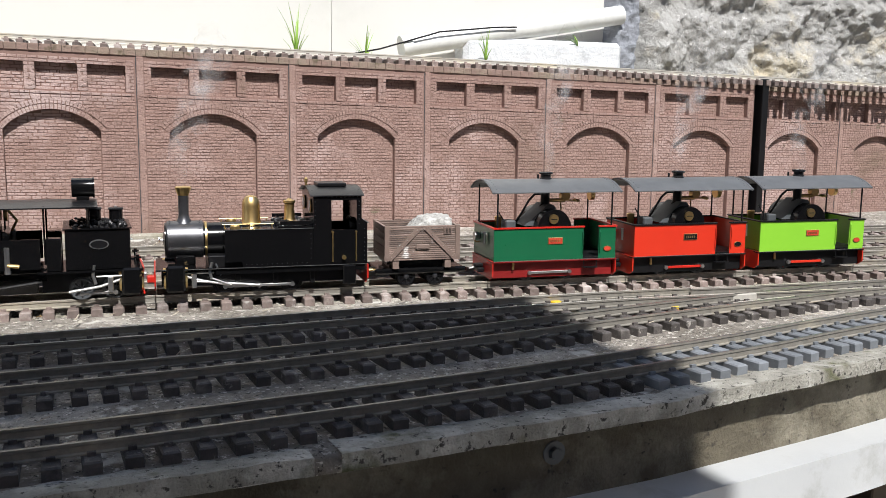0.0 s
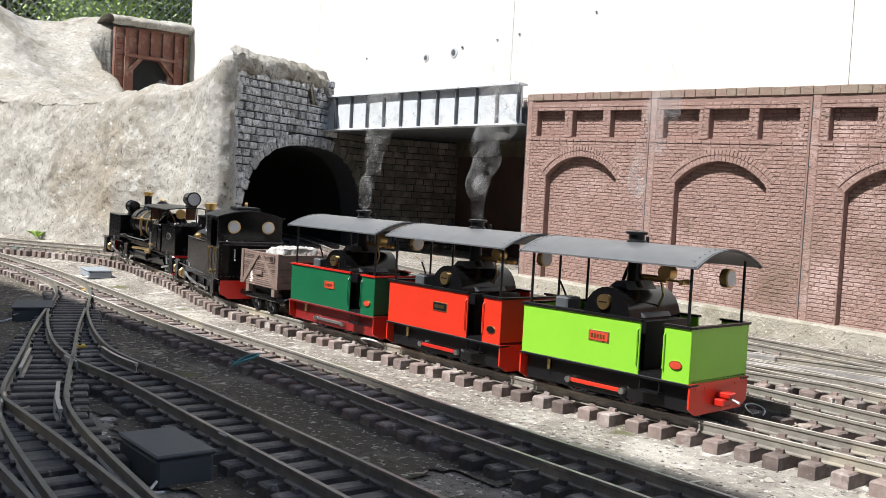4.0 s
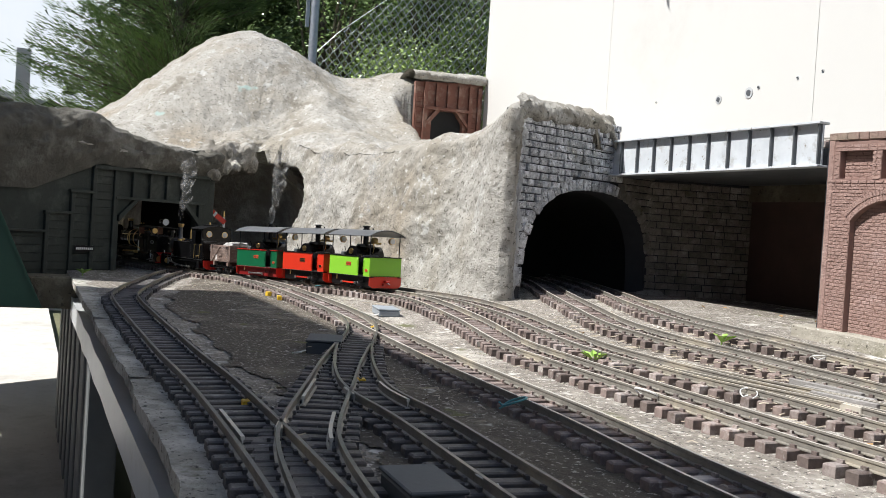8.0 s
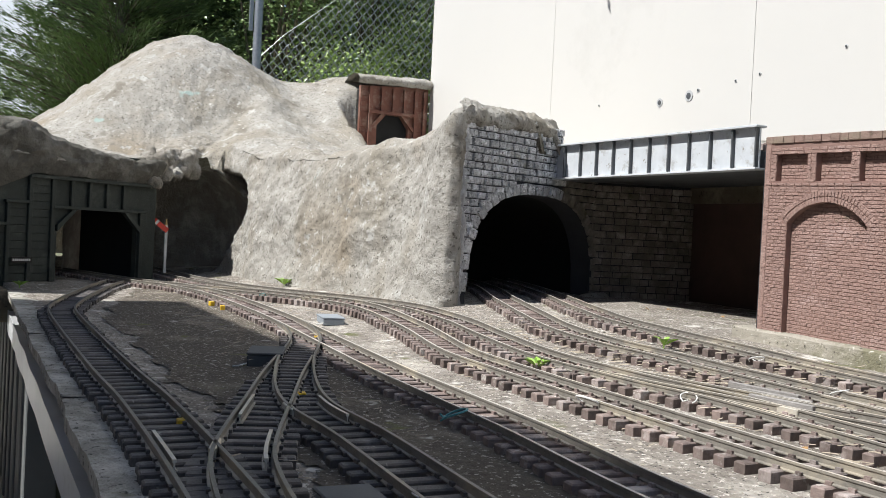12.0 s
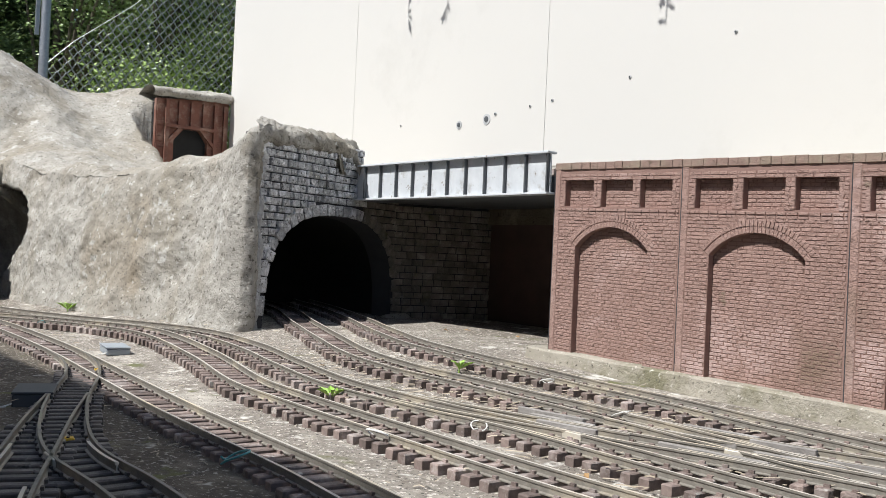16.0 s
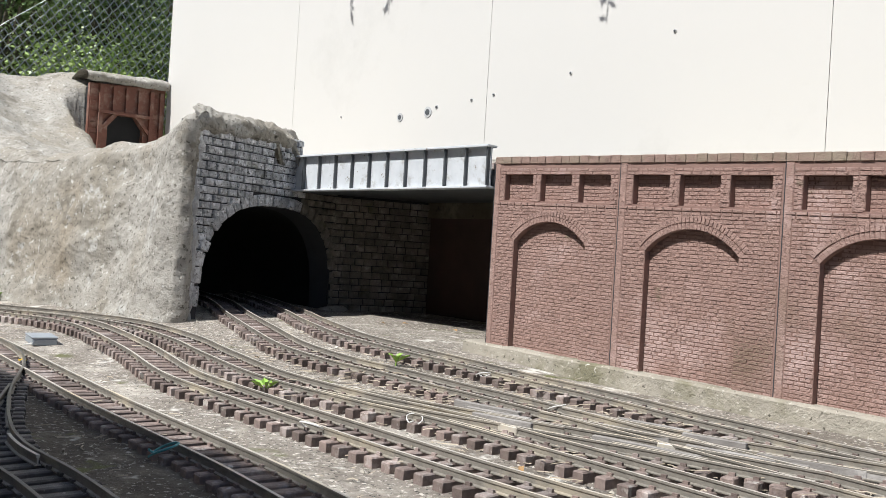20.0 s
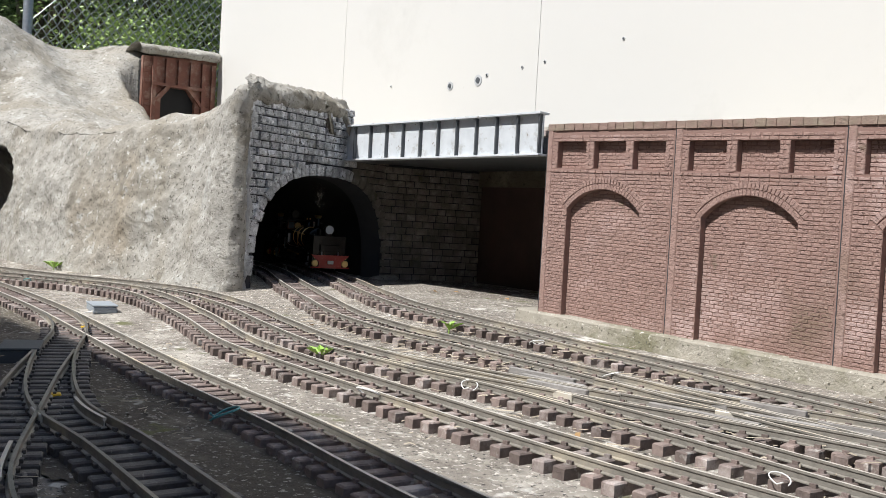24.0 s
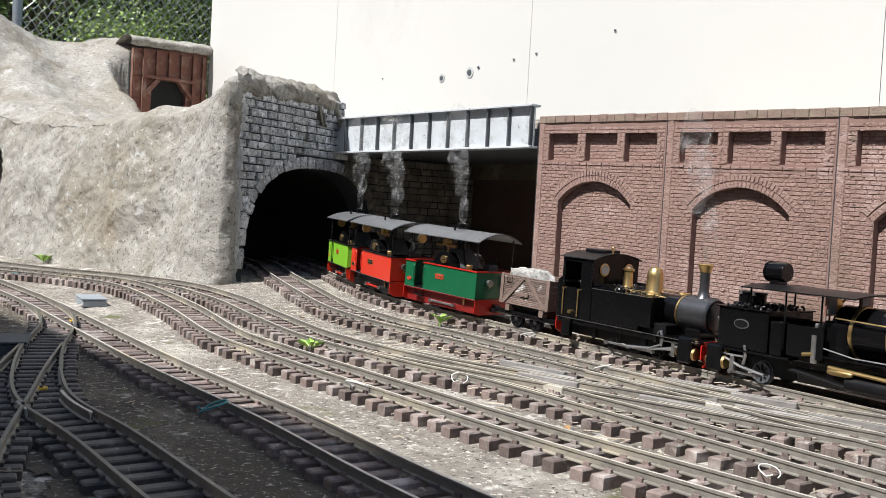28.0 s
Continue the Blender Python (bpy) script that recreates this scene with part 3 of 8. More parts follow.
def build_check_rails():
    """Short guard rails opposite each crossing nose, and the nose itself."""
    lines = {k: smooth_line(v, 0.01) for k, v in TRACKS.items()}
    for a, b in (("fifth", "sixth"), ("sixth", "crossover"), ("crossover", "siding"), ("third", "link"), ("link", "second")):
        t = thing("turnout_guard", "worn guard rails and crossing nose of a model turnout", "turnout", group="turnouts", kind="structure")
        la, lb = lines[a], lines[b]
        na, nb = normals_of(la), normals_of(lb)
        best = None
        for sa in (-1, 1):
            ra = [p + n * sa * GAUGE / 2 for p, n in zip(la, na)]
            rb = [p - n * sa * GAUGE / 2 for p, n in zip(lb, nb)]
            for i, p in enumerate(ra):
                for j, q in enumerate(rb):
                    dd = (p - q).length
                    if best is None or dd < best[0]:
                        best = (dd, i, j, sa)
        _, i, j, sa = best
        for line, k, sd in ((la, i, -sa), (lb, j, sa)):
            lo, hi = max(0, k - 5), min(len(line), k + 6)
            if hi - lo > 4:
                rail(line, sd * (GAUGE / 2 - 0.0062), SLEEPER_Z, "guard_rail", t, "rail", lo, hi)
        p = la[i] + na[i] * sa * GAUGE / 2
        d = (la[min(i + 1, len(la) - 1)] - la[max(i - 1, 0)]).normalized()
        part("nose", B(-0.018, 0.018, -0.003, 0.003, SLEEPER_Z, SLEEPER_Z + 0.0086, 0.0008), "rail", t, m=pose(p.x, p.y, ground_z(p.x, p.y), 0, 0, math.degrees(math.atan2(d.y, d.x))))


# brick retaining wall: one cast panel, repeated
PW, PANEL_H = 0.276, 0.3325
ARCH_L, ARCH_R, SPRING, RISE = 0.055, 0.213, 0.186, 0.036
WINDOWS = ((0.026, 0.092), (0.110, 0.178), (0.194, 0.258))
WIN_B, WIN_T = 0.256, 0.302


def arch_z(x):
    u = (x - (ARCH_L + ARCH_R) / 2) / ((ARCH_R - ARCH_L) / 2)
    half, r = (ARCH_R - ARCH_L) / 2, ((ARCH_R - ARCH_L) ** 2 / 4 + RISE ** 2) / (2 * RISE)
    return SPRING + RISE - r + math.sqrt(max(0, r * r - (u * half) ** 2))


def panel_depth(x, z):
    """How far the face lies behind the front."""
    if ARCH_L < x < ARCH_R and z < arch_z(x):
        return 0.0118
    for a, b in WINDOWS:
        if a < x < b and WIN_B < z < WIN_T:
            return 0.0118
    return 0.0


def shear(bm):
    for v in bm.verts:
        v.co.z -= SLOPE * v.co.x


def panel_body():
    bm = bmesh.new()
    n = 24
    arch = [(ARCH_L + (ARCH_R - ARCH_L) * i / n, arch_z(ARCH_L + (ARCH_R - ARCH_L) * i / n)) for i in range(n + 1)]
    y0, y1 = 0.0, 0.014
    extrude_poly([(0.0, 0), (ARCH_L, 0)] + arch[:n // 2 + 1] + [(PW / 2, WIN_B), (0.0, WIN_B)], "y", y0, y1, bm)
    extrude_poly([(ARCH_R, 0), (PW, 0), (PW, WIN_B), (PW / 2, WIN_B)] + arch[n // 2:], "y", y0, y1, bm)
    edges = [0.0] + [v for w in WINDOWS for v in w] + [PW]
    for a, b in zip(edges[::2], edges[1::2]):
        box(bm, a, b, y0, y1, WIN_B, WIN_T)
    box(bm, 0, PW, y0, y1, WIN_T, PANEL_H - 0.012)
    box(bm, 0, PW, 0.012, 0.05, 0, PANEL_H - 0.012)
    shear(bm)
    return mesh_of(bm, "panel_body", "mortar")


def panel_bricks():
    """Shallow cast bricks over the whole panel, set back where the arch and the windows are."""
    rnd = random.Random(5)
    verts, faces = [], []
    ch, bl, gap = 0.0058, 0.0155, 0.0007
    half, rr = (ARCH_R - ARCH_L) / 2, ((ARCH_R - ARCH_L) ** 2 / 4 + RISE ** 2) / (2 * RISE)
    a0 = math.asin(half / rr)
    cx, cz = (ARCH_L + ARCH_R) / 2, SPRING + RISE - rr

    def block(quad, back, y, c=0.0006):
        """A raised block on four corners (x, z), its face drawn in by c."""
        i = len(verts)
        mx, mz = sum(q[0] for q in quad) / 4, sum(q[1] for q in quad) / 4
        for xx, zz in quad:
            verts.append((xx, back, zz - SLOPE * xx))
        for xx, zz in quad:
            u, w = xx - math.copysign(c, xx - mx), zz - math.copysign(c, zz - mz)
            verts.append((u, y + rnd.uniform(-0.00015, 0.00015), w - SLOPE * u))
        faces.extend([(i + 4, i + 5, i + 6, i + 7), (i, i + 1, i + 5, i + 4), (i + 1, i + 2, i + 6, i + 5), (i + 2, i + 3, i + 7, i + 6), (i + 3, i, i + 4, i + 7)])

    def upright(x0, x1, z0, z1, d, pr):
        j = lambda: rnd.uniform(-0.0004, 0.0004)
        block(((x0 + j(), z0 + j()), (x1 + j(), z0 + j()), (x1 + j(), z1 + j()), (x0 + j(), z1 + j())), d + 0.001, d - pr)

    rows = int((PANEL_H - 0.016) / ch)
    for r in range(rows):
        z0, z1 = r * ch, r * ch + ch - gap
        cuts = [0.013, PW - 0.003]
        zm = (z0 + z1) / 2
        if zm < SPRING:
            cuts += [ARCH_L, ARCH_R]
        if WIN_B < zm < WIN_T:
            cuts += [v for w in WINDOWS for v in w]
        cuts.sort()
        for a, b in zip(cuts, cuts[1:]):
            x = a - (bl / 2 if r % 2 else 0)
            while x < b:
                x0, x1 = max(a, x) + gap / 2, min(b, x + bl) - gap / 2
                xm = (x0 + x1) / 2
                if x1 - x0 > 0.002:
                    da, db, dm = panel_depth(x0, zm), panel_depth(x1, zm), panel_depth(xm, zm)
                    rad, ang = math.hypot(xm - cx, zm - cz), abs(math.atan2(xm - cx, zm - cz))
                    ring = rr - 0.002 < rad < rr + 0.0185 and ang < a0 + 0.03
                    if da == db == dm and not ring and not (0.241 < zm < 0.2535):
                        upright(x0, x1, z0, z1, dm, 0.00045 + 0.0002 * rnd.random() if dm else 0.0006 + 0.0004 * rnd.random())
                x += bl * rnd.uniform(0.9, 1.1)
    # two rings of arch bricks
    for r0, r1, nv, y in ((rr, rr + 0.0094, 29, -0.0008), (rr + 0.0102, rr + 0.0195, 31, -0.0014)):
        w = a0 + 0.012
        for k in range(nv):
            t0, t1 = -w + 2 * w * (k + 0.06) / nv, -w + 2 * w * (k + 0.94) / nv
            block([(cx + rad * math.sin(t), cz + rad * math.cos(t)) for rad, t in ((r0, t0), (r0, t1), (r1, t1), (r1, t0))], 0.003, y, 0.0004)
    # string course under the windows
    x = 0.003
    while x < PW - 0.004:
        x1 = min(PW - 0.003, x + 0.0165 * rnd.uniform(0.9, 1.1))
        upright(x, x1 - 0.0008, 0.2425, 0.2475, 0.0, 0.0010)
        upright(x, x1 - 0.0008, 0.2483, 0.2530, 0.0, 0.0018)
        x = x1
    # toothed bricks beside the windows
    for a, b in WINDOWS:
        for k in range(7):
            for e, sd in ((a, -1), (b, 1)):
                w = 0.0085 if k % 2 else 0.0065
                upright(min(e, e + sd * w), max(e, e + sd * w), WIN_B + 0.0065 * k, WIN_B + 0.0065 * k + 0.0056, 0.0, 0.0012)
    me = bpy.data.meshes.new("brickwork")
    me.from_pydata(verts, [], faces)
    bm = bmesh.new()
    bm.from_mesh(me)
    bmesh.ops.recalc_face_normals(bm, faces=bm.faces)
    bm.to_mesh(me)
    bm.free()
    me.materials.append(M["brick"])
    return me


def panel_coping():
    bm = bmesh.new()
    rnd = random.Random(8)
    x = 0.0
    while x < PW - 0.002:
        w = min(rnd.uniform(0.016, 0.024), PW - x)
        box(bm, x + 0.0003, x + w - 0.0003, -0.0022 + rnd.uniform(-0.0005, 0.0005), 0.052, PANEL_H - 0.0125, PANEL_H + rnd.uniform(-0.0005, 0.0005), 0.0007)
        x += w
    # pilaster at the joint
    shear(bm)
    return mesh_of(bm, "coping", "coping")


def build_brick_wall():
    body, bricks, cop = panel_body(), panel_bricks(), panel_coping()
    pil = mesh_of(sheared(B(0.001, 0.0125, -0.0012, 0.01, 0.0, PANEL_H - 0.0125, 0.0008)), "pilaster", "brick")
    seam = mesh_of(sheared(B(-0.0008, 0.0006, -0.0004, 0.01, 0.0, PANEL_H - 0.002)), "seam", "stone_gap")
    x = 0.226 - PW
    k = 0
    while x < 3.9:
        gap_x = 0.02 if x > 2.95 else 0.0
        w = thing("brick_wall_panel", "red-brown cast brick retaining wall panel with blind arch and three small niches", "wall panel", pose(x + gap_x, WALL_Y + (0.03 if gap_x else 0), 0.046 - SLOPE * x), group="retaining wall panels", kind="structure")
        part("panel_body", body, None, w)
        tagged(part("brickwork", bricks, None, w), kind="stuff")
        part("coping", cop, None, w)
        part("pilaster", pil, None, w)
        part("seam", seam, None, w)
        x += PW
        k += 1
    bm = bmesh.new()
    xs = list(np.arange(-0.09, 4.0, 0.04))
    rings = []
    for x in xs:
        top = 0.048 - SLOPE * x + 0.0015 * noise.noise((x * 15, 0, 0))
        y = -0.016 + 0.002 * noise.noise((x * 12, 4, 0))
        rings.append([bm.verts.new(v) for v in ((x, y - 0.003, ground_z(x, -0.02) - 0.02), (x, y, top - 0.003), (x, y + 0.004, top), (x, 0.06, top), (x, 0.06, -0.05))])
    for a, b in zip(rings, rings[1:]):
        for i in range(4):
            bm.faces.new((a[i], b[i], b[i + 1], a[i + 1]))
    bm.faces.new(rings[0])
    bm.faces.new(rings[-1][::-1])
    bmesh.ops.recalc_face_normals(bm, faces=bm.faces)
    tagged(part("wall_plinth", bm, "plinth"), "stained concrete plinth under the brick wall", "plinth", kind="structure")
    # shelf behind the coping
    bm = B(-0.055, 4.0, 0.05, WHITE_Y, -0.02, 0.30)
    for v in bm.verts:
        v.co.z += (0.06 if v.co.z > 0.1 else 0) - SLOPE * v.co.x
    tagged(part("upper_shelf", bm, "plinth"), "concrete shelf behind the brick wall", "shelf", kind="structure")


def sheared(bm):
    shear(bm)
    return bm


def build_white_wall():
    w = thing("wall_white", "cream painted fibre-cement sheet wall with thin upright joints", "wall", kind="structure")
    xs = [-2.39, -1.47, -0.575, 0.32, 1.2, 2.1, 2.89]
    for a, b in zip(xs, xs[1:]):
        part("sheet", B(a + 0.0006, b - 0.0006, WHITE_Y, WHITE_Y + 0.012, -0.3, 2.4), "white", w)
    part("backing", B(-2.385, 2.885, WHITE_Y + 0.013, WHITE_Y + 0.10, -0.3, 2.4), "joint", w)


def chip(u0, u1, y0, y1, z0, z1, rnd):
    """A hand-carved stone face: uneven edges, slightly domed."""
    bm = bmesh.new()
    j = lambda a: rnd.uniform(-a, a)
    lo = [bm.verts.new(v) for v in ((u0, y0, z0), (u1, y0, z0), (u1, y0, z1), (u0, y0, z1))]
    mi = [bm.verts.new((u + j(0.0008), y1 - 0.0022 + j(0.0008), z + j(0.0007))) for u, z in ((u0, z0), (u1, z0), (u1, z1), (u0, z1))]
    c = 0.0022
    hi = [bm.verts.new((u + j(0.001), y1 + j(0.0012), z + j(0.0008))) for u, z in ((u0 + c, z0 + c), (u1 - c, z0 + c), (u1 - c, z1 - c), (u0 + c, z1 - c))]
    for p, q in ((lo, mi), (mi, hi)):
        for i in range(4):
            bm.faces.new((p[i], p[(i + 1) % 4], q[(i + 1) % 4], q[i]))
    bm.faces.new(hi)
    bmesh.ops.recalc_face_normals(bm, faces=bm.faces)
    return bm


def build_tower():
    """Grey stone tunnel mouth at the end of the girder bridge."""
    # local u runs along the face, w out of it
    a = Vector((-0.632, -0.288, 0))
    d = (Vector((-0.80, 0.182, 0)) - a).normalized()
    m = Matrix.Translation(a) @ Matrix(((d.x, d.y, 0, 0), (d.y, -d.x, 0, 0), (0, 0, 1, 0), (0, 0, 0, 1)))
    t = thing("tunnel_portal", "grey stone tunnel portal with round arch and rough cement top", "tunnel portal", m, kind="structure")
    L, R, OL, OR, TOP = -0.02, 0.62, 0.034, 0.505, 0.445
    def az(u):
        c, h = (OL + OR) / 2, (OR - OL) / 2
        k = min(1, abs(u - c) / h)
        return 0.06 + 0.226 * (1 - k ** 2.7) ** (1 / 2.7)
    n = 20
    arch = [(OL + (OR - OL) * (1 - math.cos(math.pi * i / n)) / 2, 0) for i in range(n + 1)]
    arch = [(u, az(u)) for u, _ in arch]
    bm = bmesh.new()
    mid = (OL + OR) / 2
    extrude_poly([(L, 0), (OL, 0)] + arch[:n // 2 + 1] + [(mid, TOP), (L, TOP)], "y", 0.0, -0.02, bm)
    extrude_poly([(OR, 0), (R, 0), (R, 0.36), (0.36, 0.36), (0.36, TOP), (mid, TOP)] + arch[n // 2:], "y", 0.0, -0.06, bm)
    part("portal_body", bm, "stone_gap", t)
    # stones
    rnd = random.Random(11)
    z = 0.045
    row = 0
    while z < TOP - 0.01:
        h = rnd.uniform(0.0155, 0.0185)
        u = L - (0.02 if row % 2 else 0)
        while u < R:
            w = rnd.uniform(0.021, 0.034)
            u0, u1 = max(L, u) + 0.0014, min(R if z < 0.34 else 0.36, u + w) - 0.0014
            um, zm = (u0 + u1) / 2, z + h / 2
            ring = OL - 0.03 < um < OR + 0.03 and zm < az(min(max(um, OL), OR)) + 0.026
            if u1 - u0 > 0.006:
                if not ring or (um < OL - 0.026 or um > OR + 0.026):
                    p = rnd.uniform(0.003, 0.0088)
                    # stones towards the girder take the browner, shade-toned colour
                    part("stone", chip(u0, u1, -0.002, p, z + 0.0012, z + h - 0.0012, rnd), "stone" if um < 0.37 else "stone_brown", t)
            u += w
        z += h
        row += 1
    # ring stones
    def ring_pt(q, off):
        i = q * n
        k = min(n - 1, int(i))
        fr = i - k
        p = Vector((arch[k][0] * (1 - fr) + arch[k + 1][0] * fr, arch[k][1] * (1 - fr) + arch[k + 1][1] * fr))
        tn = Vector((arch[k + 1][0] - arch[k][0], arch[k + 1][1] - arch[k][1])).normalized()
        return p + Vector((-tn.y, tn.x)) * off
    nk = 27
    for k in range(nk):
        q0, q1 = (k + 0.06) / nk, (k + 0.94) / nk
        pts = [ring_pt(q0, 0.001), ring_pt(q1, 0.001), ring_pt(q1, 0.026), ring_pt(q0, 0.026)]
        pts = [p + Vector((rnd.uniform(-0.0012, 0.0012), rnd.uniform(-0.0012, 0.0012))) for p in pts]
        bm = extrude_poly([(p.x, p.y) for p in pts], "y", -0.004, 0.007 + rnd.uniform(-0.002, 0.003))
        bmesh.ops.bevel(bm, geom=bm.edges[:], offset=0.0018, segments=1, affect="EDGES")
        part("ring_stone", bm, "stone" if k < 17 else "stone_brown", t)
    # tunnel lining, near black to stand in for the shade inside
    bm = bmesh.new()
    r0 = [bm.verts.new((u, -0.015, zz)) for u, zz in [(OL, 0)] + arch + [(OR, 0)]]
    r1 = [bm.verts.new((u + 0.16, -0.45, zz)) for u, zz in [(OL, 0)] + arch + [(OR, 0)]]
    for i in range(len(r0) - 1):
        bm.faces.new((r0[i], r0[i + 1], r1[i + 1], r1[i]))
    # added end plate, so the tunnel reads dark to its depth
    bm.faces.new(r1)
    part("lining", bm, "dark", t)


def build_girder():
    g = thing("girder_bridge", "grey plate girder bridge with upright stiffeners spanning to the brick wall", "bridge girder", pose(-0.765, 0.028, 0.330, 0, -0.5, 5.0))
    L = 0.62
    part("web", B(0, L, 0.0, 0.004, 0.002, 0.077), "girder", g)
    part("flange", B(-0.002, L + 0.002, -0.012, 0.016, 0.077, 0.0815, 0.0006), "girder", g)
    part("flange", B(-0.002, L + 0.002, -0.012, 0.016, -0.002, 0.002, 0.0006), "girder", g)
    for i in range(12):
        x = 0.001 + (L - 0.006) * i / 11
        # stiffeners in a darker grey than the web
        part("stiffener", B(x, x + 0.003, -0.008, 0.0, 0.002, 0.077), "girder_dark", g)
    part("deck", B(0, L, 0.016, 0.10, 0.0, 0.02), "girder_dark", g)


def rocky(bm, amp, sc, seed):
    for v in bm.verts:
        v.co += v.normal * (amp * noise.fractal(v.co * sc + Vector((seed, 0, 0)), 0.9, 2.1, 5))


def sheet(rows, name, mat, amp=0.006, sc=9.0, seed=0.0):
    """A closed-looking skin through rows of points, roughened."""
    bm = bmesh.new()
    g = [[bm.verts.new(p) for p in r] for r in rows]
    for a, b in zip(g, g[1:]):
        for i in range(len(a) - 1):
            bm.faces.new((a[i], a[i + 1], b[i + 1], b[i]))
    bmesh.ops.recalc_face_normals(bm, faces=bm.faces)
    bm.normal_update()
    rocky(bm, amp, sc, seed)
    return mesh_of(bm, name, mat, smooth=True)


FRONT = [(-0.627, -0.280), (-0.612, -0.297), (-0.618, -0.322), (-0.66, -0.342), (-0.88, -0.338), (-1.06, -0.38), (-1.35, -0.437), (-1.7, -0.452), (-2.0, -0.468), (-2.16, -0.50), (-2.08, -0.60), (-1.96, -0.69), (-1.872, -0.705), (-1.71, -0.965), (-1.54, -1.255), (-1.36, -1.56)]
BACK = [(-0.76, 0.02), (-0.80, 0.20), (-0.85, 0.36), (-0.95, 0.45), (-1.05, 0.46), (-1.3, 0.46), (-1.7, 0.46), (-2.1, 0.47), (-2.9, 0.70), (-3.6, 0.75), (-4.3, 0.5), (-4.7, 0.1), (-4.9, -0.4), (-4.9, -0.9), (-4.7, -1.4), (-4.3, -1.95)]
FACE_TOP = [0.468, 0.470, 0.466, 0.452, 0.42, 0.408, 0.408, 0.425, 0.475, 0.49, 0.462, 0.42, 0.375, 0.375, 0.415, 0.42]
SPRIGS = [(-1.0, 0.885, 3), (-1.19, 0.935, 4), (-0.205, 0.745, 8)]
FACE_LOW = [-9, -9, -9, -9, -9, -9, -9, -9, -9, -9, 0.40, 0.345, 0.345, 0.335, 0.345, 0.345]


def smoothstep(u):
    u = max(0.0, min(1.0, u))
    return u * u * (3 - 2 * u)


def hill_z(x, y):
    h = 0.40 + 0.539 * math.exp(-(((x + 2.917) / 0.723) ** 2 + ((y + 0.454) / 0.477) ** 2))
    h += 0.326 * math.exp(-(((x + 3.178) / 0.598) ** 2 + ((y - 0.257) / 0.466) ** 2))
    g = 0.251 * math.exp(-(((x + 2.543) / 0.354) ** 2 + ((y - 0.233) / 0.202) ** 2))
    h += 0.060 * math.exp(-(((x + 0.74) / 0.20) ** 2 + ((y + 0.10) / 0.30) ** 2))
    return h + g * (1 - smoothstep((y - 0.08) / 0.08) * (1 - smoothstep((-2.42 - x) / 0.04)))


def build_rock():
    r = thing("rock_hill", "pale cement-modelled rock hill with rough weathered cliff face", "rock hill", kind="structure")
    q = [0.0]
    for a, b in zip(FRONT, FRONT[1:]):
        q.append(q[-1] + math.dist(a, b))
    fx, fy = [p[0] for p in FRONT], [p[1] for p in FRONT]
    bx, by = [p[0] for p in BACK], [p[1] for p in BACK]
    rows = []
    n, nf, nt = 420, 60, 110
    for i in range(n + 1):
        s_ = q[-1] * i / n
        x, y = interp(s_, q, fx), interp(s_, q, fy)
        gx, gy = interp(s_, q, bx), interp(s_, q, by)
        top = interp(s_, q, FACE_TOP)
        cave = q[8] + 0.035
        if s_ < cave:
            low = ground_z(x, y) - 0.012
        else:
            low = interp(s_, [cave, cave + 0.012, cave + 0.06] + q[10:], [-0.01, 0.33, 0.41] + FACE_LOW[10:])
        d = Vector((gx - x, gy - y, 0)).normalized()
        bulge = 0.0
        col = []
        for k in range(nf):
            u = k / (nf - 1)
            z = low + (top - 0.028 - low) * u
            lean = 0.03 * u + 0.03 * u ** 4 - 0.016 * (1 - u) ** 4
            if cave - 0.30 < s_ < cave + 0.05:
                # hollow beside the cave mouth, closing towards the cliff
                e = min(1.0, (cave - s_) / 0.28) + 0.02 * noise.noise((s_ * 14, z * 14, 3))
                lo_, hi_ = 0.235 * e + 0.02 * noise.noise((s_ * 9, 2, 0)), 0.365 - 0.10 * max(0.0, e) ** 2.5
                lean += 0.30 * smoothstep((1.04 - e) / 0.45) * smoothstep((z - lo_) / 0.03) * smoothstep((hi_ - z) / 0.02)
            if s_ > q[11]:
                lean = -0.035 * math.sin(math.pi * min(1, u * 1.1)) + 0.03 * u
            lean *= smoothstep(s_ / 0.22)
            col.append((x + d.x * lean, y + d.y * lean, z))
        for k in range(1, nt + 1):
            w = (k / nt) ** 1.6
            in_ = 0.06 * smoothstep(s_ / 0.22)
            px, py = x + d.x * in_ + (gx - x) * w, y + d.y * in_ + (gy - y) * w
            e = min(1, w / 0.22)
            e = e * e * (3 - 2 * e)
            lip = 0.028 * min(1.0, math.sin(min(math.pi / 2, w * 28)))
            z = top - 0.028 + lip + (hill_z(px, py) - top) * e
            col.append((px, py, z))
        col.append((col[-1][0], col[-1][1], -0.04 if s_ > q[8] else col[-1][2] - 0.01))
        rows.append(col)
    rows.append([(p[0], p[1] - 0.01, -0.04) for p in rows[-1]])
    bm = bmesh.new()
    g = [[bm.verts.new(p) for p in c] for c in rows]
    for a, b in zip(g, g[1:]):
        for i in range(len(a) - 1):
            bm.faces.new((a[i], b[i], b[i + 1], a[i + 1]))
    bm.normal_update()
    for v in bm.verts:
        c = v.co
        big = noise.fractal(c * 3.2 + Vector((7, 0, 0)), 0.8, 2.0, 3)
        mid = noise.fractal(c * 14 + Vector((1, 4, 0)), 0.8, 2.1, 4)
        fine = noise.fractal(c * 60 + Vector((1, 4, 2)), 0.8, 2.1, 2)
        k = 0.35 + 0.65 * smoothstep((-0.66 - c.x) / 0.25)
        v.co = c + v.normal * (0.017 * k * big + 0.0085 * (0.4 + 0.6 * k) * mid + 0.0022 * fine)
